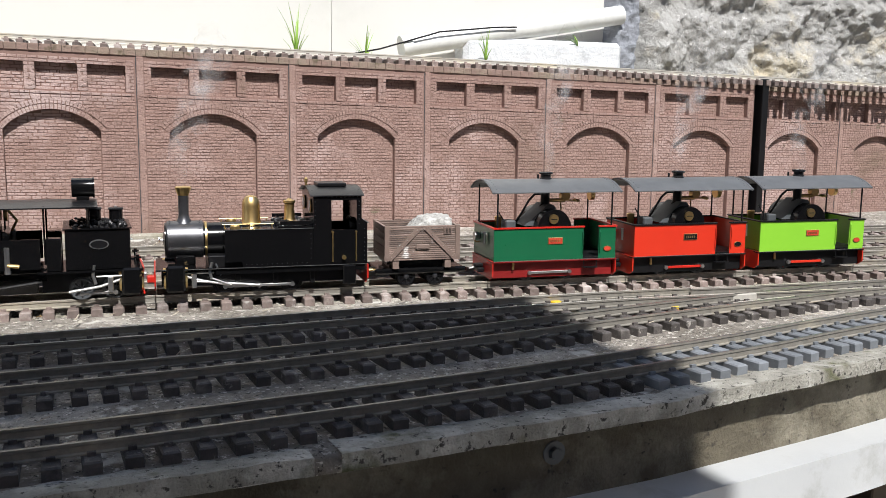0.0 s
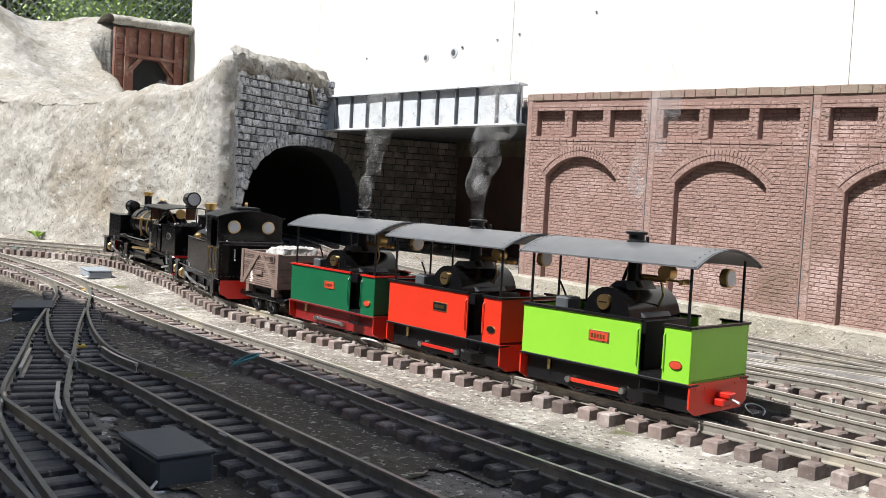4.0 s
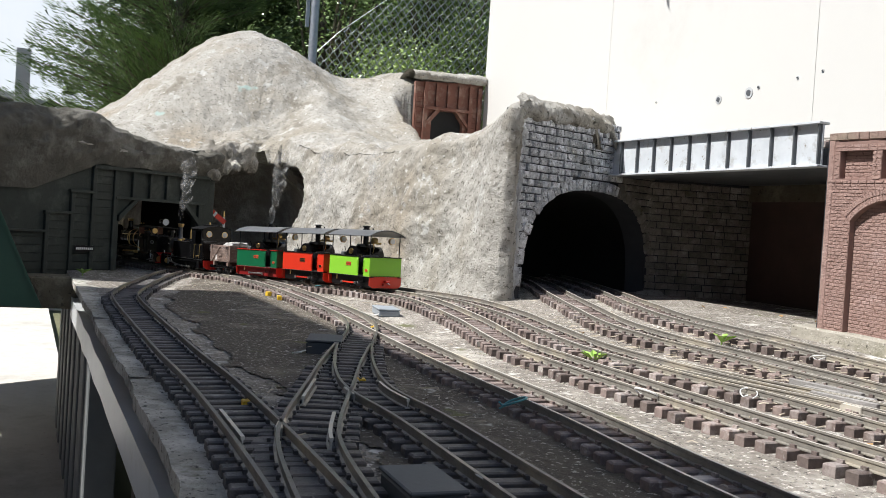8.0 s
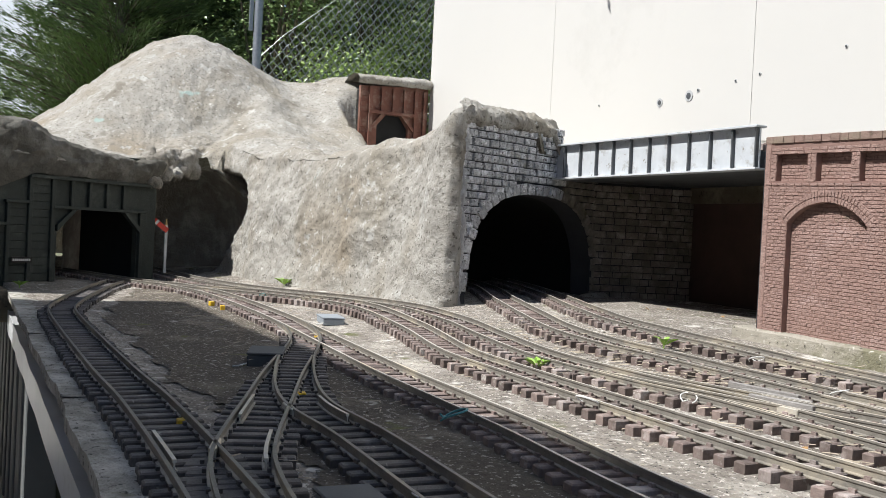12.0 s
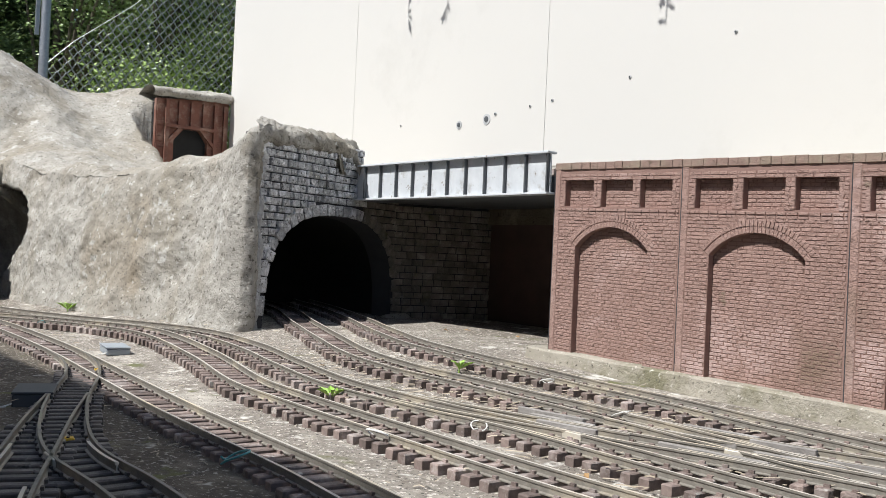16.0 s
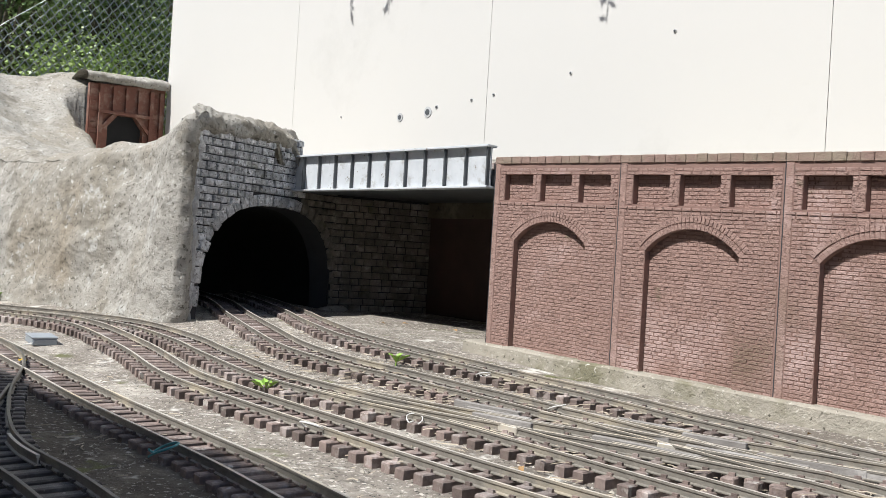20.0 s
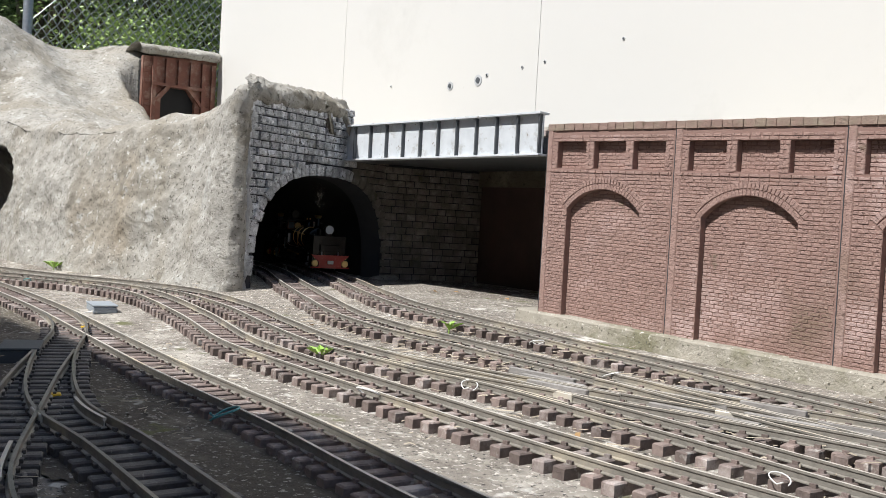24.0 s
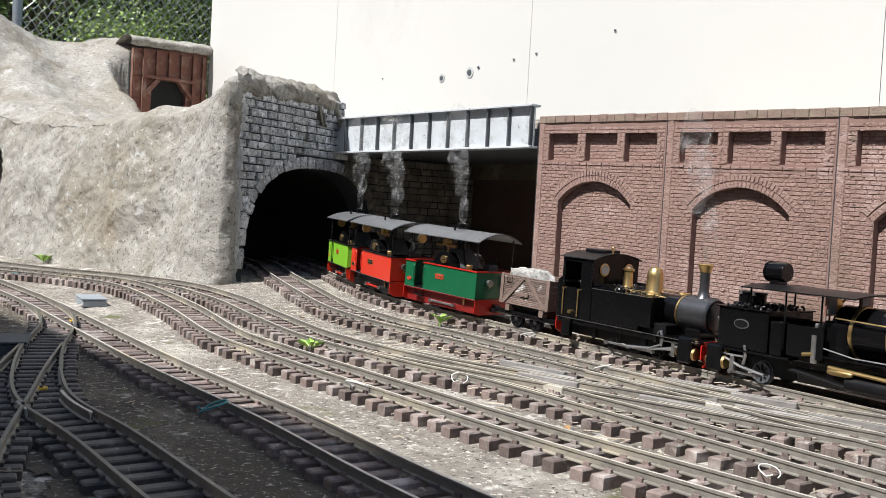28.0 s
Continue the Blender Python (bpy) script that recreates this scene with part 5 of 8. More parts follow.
def build_front_edge():
    rnd = random.Random(41)
    f_ = thing("fascia", "weathered timber fascia board under the slab edge", "fascia", kind="structure")
    def strip(nm, y_off0, y_off1, z0, z1, mat, x0, x1, parent, wob=0.0, step=0.06):
        bm = bmesh.new()
        rings = []
        for x in np.arange(x0, x1, step):
            y = min(-0.8, edge_y_plain(x)) + 0.028 * smoothstep((1.3 - x) / 0.9)
            wv = wob * noise.noise((x * 6, 3, 0)) * max(0.0, min(1.0, (0.4 - x) / 1.2))
            dz = -0.024 * smoothstep((x - 0.6) / 1.0)
            rings.append([bm.verts.new((x, y + a + wv * 0.6, z + wv + (dz if z < -0.02 else 0.0))) for a, z in ((y_off0, z0), (y_off1, z0), (y_off1, z1), (y_off0, z1))])
        for p, q in zip(rings, rings[1:]):
            for i in range(4):
                bm.faces.new((p[i], q[i], q[(i + 1) % 4], p[(i + 1) % 4]))
        bm.faces.new(rings[0][::-1])
        bm.faces.new(rings[-1])
        bmesh.ops.recalc_face_normals(bm, faces=bm.faces)
        return part(nm, bm, mat, parent)
    strip("board", 0.020, 0.05, -0.11, -0.0142, "timber", -1.36, 4.4, f_)
    g = thing("gutter", "white aluminium edging channel along the front of the layout", "gutter", kind="structure")
    strip("channel_shelf", -0.022, 0.022, -0.058, -0.054, "gutter", -1.36, 4.4, g, 0.003)
    strip("channel_face", -0.025, -0.022, -0.098, -0.052, "gutter", -1.36, 4.4, g, 0.003)
    for x in (1.83, 2.9, 0.6):
        bl = thing("coach_bolt", "rusty coach bolt in the timber fascia", "bolt", pose(x, edge_y_plain(x) + 0.028 * smoothstep((1.3 - x) / 0.9) + 0.020, -0.036), group="coach bolts")
        part("washer", C((0, 0, 0), (0, -0.002, 0), 0.010, seg=18), "girder_dark", bl)
        part("bolt_head", C((0, -0.002, 0), (0, -0.006, 0), 0.006, 0.005, 6), "girder_dark", bl)
    # space under the layout
    u = thing("shed_front", "grey cladding and dark open store below the layout", "shed", kind="structure")
    for k in range(16):
        x = -3.4 + 0.14 * k
        part("cladding_board", B(x, x + 0.132, -1.075 + 0.006 * (k % 2), -1.055, -0.8, -0.10, 0.003), "grey_wall", u)
    part("corner_post", B(-1.20, -1.13, -1.09, -1.02, -0.8, -0.10, 0.003), "grey_wall", u)
    for x in (-0.62, 0.3, 1.3, 2.3):
        part("store_post", B(x, x + 0.05, -1.04, -0.97, -0.8, -0.11, 0.002), "store_wood", u)
    part("shelf", B(-1.1, 2.4, -1.0, -0.6, -0.42, -0.40), "store_wood", u)
    # black sheet for the shade at the back of the store
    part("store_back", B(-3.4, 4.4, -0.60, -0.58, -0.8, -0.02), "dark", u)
    tagged(part("timber_beam", B(-1.475, -1.362, -1.6, -1.098, -0.082, -0.003, 0.004), "timber"), "weathered timber beam end beside the slab", "beam", kind="structure")
    gs = thing("green_panel", "dark green painted metal panel with sloping edge", "panel", kind="structure")
    part("panel", extrude_poly([(-1.50, 0.605), (-1.196, -0.078), (-1.9, -0.055), (-1.9, 0.605)], "x", -1.352, -1.33), "green_metal", gs)
    part("panel_lip", extrude_poly([(-1.503, 0.605), (-1.199, -0.078), (-1.193, -0.078), (-1.497, 0.605)], "x", -1.33, -1.322), "green_metal", gs)


def edge_y_plain(x):
    return interp(x, [-3.6, -1.35, 0.4, 1.0, 1.4, 1.68, 1.94, 2.17, 2.4, 3.0, 4.6], [-1.14, -1.13, -1.136, -1.168, -1.178, -1.172, -1.152, -1.118, -1.075, -0.99, -0.80])


def leaf_cloud(rnd, centres, per, size, spread, shape=0.55):
    verts, faces = [], []
    for c, sc in centres:
        for k in range(per):
            p = Vector((rnd.gauss(0, 1), rnd.gauss(0, 1), rnd.gauss(0, 0.8))) * spread * sc + Vector(c)
            ax = Euler((rnd.uniform(-1.0, 1.0), rnd.uniform(-1.0, 1.0), rnd.uniform(0, 6.28))).to_matrix()
            L, W = size * rnd.uniform(0.6, 1.3), size * shape * rnd.uniform(0.7, 1.2)
            i = len(verts)
            for q in ((0, -L / 2, 0), (W / 2, 0, 0.1 * L), (0, L / 2, 0), (-W / 2, 0, 0.1 * L)):
                verts.append(p + ax @ Vector(q))
            faces.append((i, i + 1, i + 2, i + 3))
    me = bpy.data.meshes.new("leaves")
    me.from_pydata(verts, [], faces)
    return me


def limb(bm, a, b, r0, r1):
    cyl(bm, a, b, r0, r1, 8)


def build_bush(x, y, z0, w, h, seed, mat, n=60, per=90, size=0.05):
    rnd = random.Random(seed)
    t = thing("shrub", "dense dark green shrub with small glossy leaves behind the fence", "shrub", pose(x, y, z0), group="shrubs")
    bm = bmesh.new()
    centres = []
    for k in range(n):
        a, q, zz = rnd.uniform(0, 6.28), rnd.random() ** 0.5, rnd.random()
        c = (w * q * math.cos(a), w * q * math.sin(a), h * (0.05 + 0.95 * zz))
        centres.append((c, rnd.uniform(0.7, 1.4)))
        if k % 3 == 0:
            limb(bm, (0.2 * c[0], 0.2 * c[1], 0.3 * c[2]), c, 0.02, 0.006)
    limb(bm, (0, 0, -0.2), (0, 0, h * 0.7), 0.06, 0.02)
    part("trunk", bm, "timber", t)
    me = leaf_cloud(rnd, centres, per, size, 0.14)
    me.materials.append(M[mat])
    tagged(part("crown", me, None, t), kind="stuff")


def build_conifer(x, y, z0, h, seed):
    rnd = random.Random(seed)
    t = thing("conifer", "feathery yellow-green conifer beyond the hill", "tree", pose(x, y, z0))
    part("trunk", C((0, 0, -0.5), (0, 0, h), 0.09, 0.02, 10), "timber", t)
    verts, faces = [], []
    bmb = bmesh.new()
    for k in range(280):
        z = h * (0.02 + 0.96 * rnd.random())
        a = rnd.uniform(0, 6.28)
        L = (0.30 + 1.05 * (1 - z / h) ** 0.8) * rnd.uniform(0.75, 1.15)
        d = Vector((math.cos(a), math.sin(a), rnd.uniform(0.10, 0.45))).normalized()
        o = Vector((0, 0, z))
        limb(bmb, o, o + d * L * 0.9, 0.012, 0.003)
        side = d.cross(Vector((0, 0, 1))).normalized()
        for i in range(430):
            u = rnd.uniform(0.15, 1.05)
            sp = rnd.uniform(-1, 1) * 0.16 * (1.15 - u) + rnd.gauss(0, 0.02)
            p = o + d * L * u + side * sp + Vector((0, 0, rnd.gauss(-0.01, 0.03)))
            q = (d + side * sp * 4 + Vector((0, 0, rnd.uniform(-0.2, 0.4)))).normalized()
            n_ = q.cross(Vector((rnd.gauss(0, 1), rnd.gauss(0, 1), rnd.gauss(0, 1)))).normalized()
            ln, wd = rnd.uniform(0.03, 0.065), rnd.uniform(0.0025, 0.0045)
            i0 = len(verts)
            for a_, b_ in ((0, 0.4), (0.45, 1.0), (1.0, 0.0), (0.45, -1.0)):
                verts.append(p + q * ln * a_ + n_ * wd * b_)
            faces.append((i0, i0 + 1, i0 + 2, i0 + 3))
    tagged(part("branch", bmb, "timber", t), kind="stuff")
    me = bpy.data.meshes.new("sprays")
    me.from_pydata(verts, [], faces)
    me.materials.append(M["conifer"])
    tagged(part("crown", me, None, t), kind="stuff")


def build_fence():
    f_ = thing("chain_link_fence", "sagging galvanised chain-link fence on a round steel post", "fence", pose(-4.8, 0, 0))
    part("post", C((0.03, 0.385, 0.6), (0.03, 0.385, 2.6), 0.028, seg=18), "galv", f_)
    part("post_plate", B(0.01, 0.03, 0.330, 0.352, 1.42, 2.5), "galv", f_)
    def top(y):
        return interp(y, [0.40, 0.56, 0.9, 1.2, 1.9], [1.24, 1.41, 1.69, 1.98, 2.5])
    bm = bmesh.new()
    def seg(a, b, r=0.0035):
        cyl(bm, a, b, r, seg=5, caps=False)
    pitch = 0.055
    n = int(1.6 / pitch)
    for k in range(n):
        y0 = 0.41 + pitch * k
        z = 0.95
        i = 0
        while True:
            lean = 0.35 * (z - 1.0)
            a = Vector((0.004 * (1 if i % 2 else -1), y0 + (pitch * 0.5 if i % 2 else 0) * 1.0 + lean * 0.15, z))
            b = Vector((0.004 * (-1 if i % 2 else 1), y0 + (0 if i % 2 else pitch * 0.5) * 1.0 + lean * 0.15 + 0.004, z + pitch * 0.62))
            if b.z > top(b.y) or i > 60:
                break
            seg(a, b)
            a2, b2 = a.copy(), b.copy()
            a2.y, b2.y = 2 * (y0 + pitch * 0.5) - a.y + lean * 0.3, 2 * (y0 + pitch * 0.5) - b.y + lean * 0.3
            seg(a2, b2)
            z += pitch * 0.62
            i += 1
    tagged(part("wire_mesh", bm, "galv", f_), kind="stuff")
    bm = bmesh.new()
    ys = [0.40, 0.48, 0.56, 0.72, 0.9, 1.05, 1.2, 1.55, 1.9]
    for a, b in zip(ys, ys[1:]):
        seg((0, a, top(a) + 0.01), (0, b, top(b) + 0.01), 0.0025)
    tagged(part("top_wire", bm, "galv", f_), kind="stuff")


def build_surroundings():
    tagged(part("ground_yard", B(-14, 14, -10, -1.0, -0.86, -0.8), "concrete"), "pale concrete paving below the layout", "paving", kind="structure")
    tagged(part("ground_far", B(-60, 30, -60, 60, -0.95, -0.87), "far_ground"), "open ground beyond the yard", "ground", kind="structure")
    # unseen roof, added and cut in steps to shape the foreground shadow
    rf = thing("shadow_roof", "unseen roof slabs added to cast the shadow over the front tracks", "roof", kind="structure")
    for x0, x1, y1 in ((-1.05, 0.36, -0.805), (0.36, 0.68, -0.785), (0.68, 1.985, -0.752)):
        part("roof_sheet", B(x0 + ROOF_DX, x1 + ROOF_DX, -5.5, y1 - ROOF_DY, ROOF_H, ROOF_H + 0.05), "concrete", rf)
    part("roof_sheet", B(-3.2 + ROOF_DX, -1.25 + ROOF_DX, -5.5, -0.93 - ROOF_DY, ROOF_H, ROOF_H + 0.05), "concrete", rf)
    # added wall out of view; its brick tone keeps bounced light low
    tagged(part("house_wall", B(-9, 9, -5.6, -5.5, -0.8, 2.6), "brick"), "unseen wall added behind the yard, brick-dark to limit bounced light", "wall", kind="structure")
    b = thing("distant_shed", "pale distant shed with low pitched roof", "shed", pose(-9, 0, 0))
    part("wall", B(-2.0, 0.0, -4.0, -0.75, -0.9, 1.12), "white", b)
    part("roof", extrude_poly([(-4.2, 1.42), (-2.2, 1.30), (-0.6, 1.06), (-0.6, 1.10), (-2.2, 1.36), (-4.2, 1.50)], "x", -2.1, 0.12), "gutter", b)
    part("roof_post", B(0.1, 0.22, -1.40, -1.27, -0.9, 1.66, 0.004), "gutter", b)
    bk = bpy.data.materials.new("bright_hazy_sky")
    bk.use_nodes = True
    bp = bk.node_tree.nodes["Principled BSDF"]
    bp.inputs["Base Color"].default_value = (0, 0, 0, 1)
    tex = bk.node_tree.nodes.new("ShaderNodeTexNoise")
    tex.inputs["Scale"].default_value, tex.inputs["Detail"].default_value = 0.25, 6
    mx = bk.node_tree.nodes.new("ShaderNodeMix")
    mx.data_type = "RGBA"
    mx.inputs[6].default_value, mx.inputs[7].default_value = (0.62, 0.72, 0.84, 1), (0.86, 0.88, 0.90, 1)
    bk.node_tree.links.new(bk.node_tree.nodes.new("ShaderNodeTexCoord").outputs["Object"], tex.inputs["Vector"])
    bk.node_tree.links.new(tex.outputs["Fac"], mx.inputs["Factor"])
    bk.node_tree.links.new(mx.outputs[2], bp.inputs["Emission Color"])
    bp.inputs["Emission Strength"].default_value = 0.75
    M["hazy_sky"] = bk
    tagged(part("backdrop", B(-40.2, -40, -22, 6, -0.9, 22), "hazy_sky"), "bright hazy sky far beyond the garden", "sky", kind="structure")
    # greenery
    build_conifer(-6.6, -0.20, 0.0, 3.0, 5)
    build_conifer(-7.0, 0.30, 0.0, 3.4, 6)
    for k, (x, y, z, w, h) in enumerate(((-6.2, 0.85, 0.6, 0.75, 2.2), (-6.0, 1.7, 0.6, 0.75, 2.4), (-6.6, 2.6, 0.5, 0.9, 2.6), (-5.5, 1.75, 0.7, 0.35, 1.0), (-5.3, 1.2, 0.8, 0.25, 0.55), (-7.3, 0.3, 0.8, 0.8, 2.6), (-7.2, 1.6, 0.6, 1.0, 2.9), (-5.4, 2.5, 0.6, 0.5, 1.5))):
        build_bush(x, y, z, w, h, 60 + k, "leaf_light" if k in (3, 4, 7) else "leaf", 110 if w > 0.5 else 50, 190, 0.036)
    # dark leaf mass added to block the sky between the shrubs
    hedge = leaf_cloud(random.Random(77), [((-8.2 + 0.4 * math.sin(i * 1.7), -0.35 + 0.16 * i, 0.6 + 0.33 * (j % 9)), 1.5) for i in range(32) for j in range(9)], 40, 0.16, 0.2)
    hedge.materials.append(M["leaf_dark"])
    tagged(part("hedge", hedge, None), "dark dense hedge behind the garden fence", "hedge", kind="stuff")


def build_soil():
    """Thin ragged sheet of dark soil that has gathered between the front tracks."""
    lo, hi = smooth_line(TRACKS["siding"], 0.05), smooth_line(TRACKS["fifth"], 0.05)
    lx, ly, hx, hy = [p.x for p in lo], [p.y for p in lo], [p.x for p in hi], [p.y for p in hi]
    bm = bmesh.new()
    step, made = 0.0085, {}
    def corner(i, j):
        if (i, j) not in made:
            x, y = -1.46 + step * i, -1.14 + step * j
            made[i, j] = bm.verts.new((x + 0.003 * noise.noise((x * 90, y * 90, 1)), y + 0.003 * noise.noise((x * 90, y * 90, 7)), ground_z(x, y) + 0.0002 + 0.0009 * noise.noise((x * 50, y * 50, 4))))
        return made[i, j]
    for i in range(int(2.5 / step)):
        for j in range(int(0.5 / step)):
            x, y = -1.46 + step * (i + 0.5), -1.14 + step * (j + 0.5)
            a, b = interp(x, lx, ly) + 0.055, interp(x, hx, hy) + 0.02
            edge = min((y - a) / 0.05, (b - y) / 0.03, (1.0 - x) / 0.5, (x + 1.46) / 0.1)
            n_ = noise.fractal(Vector((x * 7, y * 7, 2)), 0.8, 2.1, 4)
            if edge > 0 and min(edge, 1.0) + 0.55 * n_ > 0.42:
                bm.faces.new((corner(i, j), corner(i + 1, j), corner(i + 1, j + 1), corner(i, j + 1)))
    tagged(part("soil", bm, "soil", smooth=True), "dark brown soil gathered between the front tracks", "soil", kind="stuff")


def build_clutter():
    rnd = random.Random(51)
    def sw(x, y, rz, lx, ly, h, mat, label):
        t = thing("switch_box", label, "point motor", pose(x, y, ground_z(x, y), 0, 0, rz), group="point motors")
        part("case", B(-lx / 2, lx / 2, -ly / 2, ly / 2, -0.002, h, 0.002), mat, t)
        part("lid", B(-lx / 2 - 0.001, lx / 2 + 0.001, -ly / 2 - 0.001, ly / 2 + 0.001, h, h + 0.003, 0.001), mat, t)
        part("wire", tube([(lx / 2, -ly / 2, 0.004), (lx / 2 + 0.012, -ly / 2 - 0.01, 0.002), (lx / 2 + 0.02, -ly / 2 - 0.004, 0.004), (lx / 2 + 0.016, -ly / 2 - 0.016, 0.002)], 0.0009, 6), "white_paint", t)
    sw(-0.070, -0.862, -20, 0.075, 0.045, 0.015, "box_dark", "dark grey plastic point motor box beside the track")
    sw(0.625, -1.008, -3, 0.062, 0.036, 0.016, "box_dark", "dark grey plastic point motor box beside the track")
    sw(-0.52, -0.607, -10, 0.075, 0.040, 0.010, "box_light", "pale grey plastic point motor box beside the track")
    sw(2.52, -0.70, -14, 0.12, 0.05, 0.006, "box_light", "pale blue-grey flat plastic plate beside the track")
    for x, y in ((-0.28, -0.716), (0.321, -1.051), (0.21, -0.906), (-0.93, -0.735), (-0.83, -0.735), (2.14, -0.872), (2.02, -0.80)):
        tagged(part("yellow_marker", B(-0.006, 0.006, -0.005, 0.005, 0.004, 0.014, 0.001), "yellow", m=pose(x, y, ground_z(x, y) - 0.004, 0, 0, rnd.uniform(-20, 20))), "small yellow plastic marker beside the rail", "marker", "markers")
    for x, y, mat, sc in ((0.346, -0.637, "white_paint", 1.0), (0.352, -0.505, "white_paint", 0.7), (0.376, -0.812, "tie_blue", 1.1), (0.165, -0.215, "white_paint", 0.8), (0.38, -0.30, "white_paint", 0.8), (-1.0, -0.60, "tie_blue", 0.7), (0.62, -0.96, "white_paint", 0.7), (0.75, -0.535, "white_paint", 0.55)):
        a = rnd.uniform(0, 6)
        pts = [Vector((0.016 * sc * math.cos(a + k * 0.9), 0.010 * sc * math.sin(a + k * 0.9), 0.004 + 0.012 * sc * abs(math.sin(k * 0.55)))) for k in [q / 3 for q in range(20)]]
        t = thing("cable_tie", "loop of pale cable tie around a rail", "cable tie", pose(x, y, ground_z(x, y) + 0.004), group="cable ties")
        tagged(part("loop", tube(pts, 0.0010 * sc, 6), mat, t), kind="stuff")
    for x, y, sc in ((0.0, -0.245, 1.0), (0.086, -0.532, 0.9), (-1.30, -0.455, 1.2), (2.6, -0.20, 0.8), (-1.42, -1.10, 0.9)):
        t = thing("seedling", "small bright green seedling growing between the tracks", "weed", pose(x, y, ground_z(x, y)), group="weeds")
        for k in range(7):
            a = k * 0.9 + rnd.random()
            L = 0.022 * sc * rnd.uniform(0.7, 1.2)
            d = Vector((math.cos(a), math.sin(a), 0))
            n_ = Vector((-d.y, d.x, 0))
            bm = bmesh.new()
            pts = [Vector((0, 0, 0.004)), d * L * 0.5 + n_ * L * 0.2 + Vector((0, 0, 0.016 * sc)), d * L + Vector((0, 0, 0.018 * sc)), d * L * 0.5 - n_ * L * 0.2 + Vector((0, 0, 0.016 * sc))]
            bm.faces.new([bm.verts.new(p) for p in pts])
            part("leaf", bm, "grass", t)
        part("stem", C((0, 0, -0.003), (0, 0, 0.014 * sc), 0.0012, seg=6), "grass", t)
    for x0, y0, x1, y1 in ((0.34, -0.412, 0.43, -0.402), (0.37, -0.432, 0.45, -0.42), (0.48, -0.345, 0.57, -0.336), (0.47, -0.292, 0.56, -0.282), (0.52, -0.402, 0.64, -0.388), (0.60, -0.352, 0.72, -0.330), (0.66, -0.318, 0.76, -0.296), (0.30, -0.395, 0.40, -0.386), (0.74, -0.30, 0.86, -0.272), (0.56, -0.298, 0.63, -0.286)):
        d = math.degrees(math.atan2(y1 - y0, x1 - x0))
        L = math.dist((x0, y0), (x1, y1))
        tagged(part("check_rail_block", B(0, L, -0.0032, 0.0032, 0.006, 0.0165, 0.0008), "strip_grey", m=pose(x0, y0, ground_z(x0, y0), 0, 0, d)), "worn grey strip beside the crossing rails", "check rail", "check rails")
    # litter
    verts, faces = [], []
    zones = ((0.75, -0.6, 1.5, -0.7, -0.05), (0.25, -0.9, -0.1, -0.45, 0.25), (0.35, 1.2, 2.6, -0.75, -0.5), (0.4, -0.6, 0.9, -1.12, -0.75))
    for k in range(2600):
        z_ = rnd.choices(zones, [z[0] for z in zones])[0]
        x, y = rnd.uniform(z_[1], z_[2]), rnd.uniform(z_[3], z_[4])
        g, r = ground_z(x, y) - 0.0012, rnd.choice((0.0012, 0.0018, 0.0018, 0.0026, 0.004))
        i = len(verts)
        a = rnd.uniform(0, 6.28)
        for q in range(4):
            verts.append((x + r * math.cos(a + q * 1.57) * rnd.uniform(0.6, 1.2), y + r * math.sin(a + q * 1.57) * rnd.uniform(0.6, 1.2), g))
        verts.append((x + r * 0.3 * rnd.uniform(-1, 1), y, g + r * rnd.uniform(0.4, 0.9)))
        for q in range(4):
            faces.append((i + q, i + (q + 1) % 4, i + 4))
    me = bpy.data.meshes.new("grit")
    me.from_pydata(verts, [], faces)
    me.materials.append(M["grit"])
    tagged(part("grit", me, None), "loose pale grit and crumbs scattered between the tracks", "grit", kind="stuff")
    for k in range(34):
        x, y = rnd.uniform(-0.6, 1.6), rnd.uniform(-0.72, -0.06)
        if k < 6:
            x, y = rnd.uniform(-0.6, -0.1), rnd.uniform(0.0, 0.2)
        bm = bmesh.new()
        L = rnd.uniform(0.008, 0.018)
        pts = [(-L / 2, 0, 0.001), (0, -L * 0.28, 0.004), (L / 2, 0, 0.002), (0, L * 0.28, 0.003)]
        vs = [bm.verts.new(p) for p in pts]
        mid = bm.verts.new((0, 0, 0.0015))
        for q in range(4):
            bm.faces.new((vs[q], vs[(q + 1) % 4], mid))
        tagged(part("dead_leaf", bm, "dead_leaf", m=pose(x, y, ground_z(x, y) + 0.002, rnd.uniform(-20, 20), rnd.uniform(-20, 20), rnd.uniform(0, 360))), "curled brown dead leaf lying on the slab", "leaf", "dead leaves")
    # dry needles and straws caught between the rails
    verts, faces = [], []
    for k in range(2400):
        u = rnd.random()
        if u < 0.62:
            x, y = rnd.gauss(0.45, 0.42), rnd.gauss(-0.33, 0.10)
        elif u < 0.8:
            x, y = rnd.uniform(-1.4, 0.3), rnd.uniform(-0.9, -0.35)
        else:
            x, y = rnd.uniform(0.2, 2.6), rnd.uniform(-1.05, -0.1)
        a, L, w = rnd.gauss(0.1, 0.9), rnd.uniform(0.005, 0.024), rnd.uniform(0.0004, 0.0010)
        z = ground_z(x, y) + rnd.choice((0.0002, 0.0002, 0.0088))
        c, s_, bend = math.cos(a), math.sin(a), rnd.uniform(-0.15, 0.15) * L
        i = len(verts)
        for v_, o, h in ((-0.5, 0, 0), (0.0, bend, 0.0012), (0.5, 0, rnd.uniform(0, 0.003))):
            px, py = x + c * L * v_ - s_ * o, y + s_ * L * v_ + c * o
            verts.extend([(px - s_ * w, py + c * w, z + h), (px + s_ * w, py - c * w, z + h), (px, py, z + h + w)])
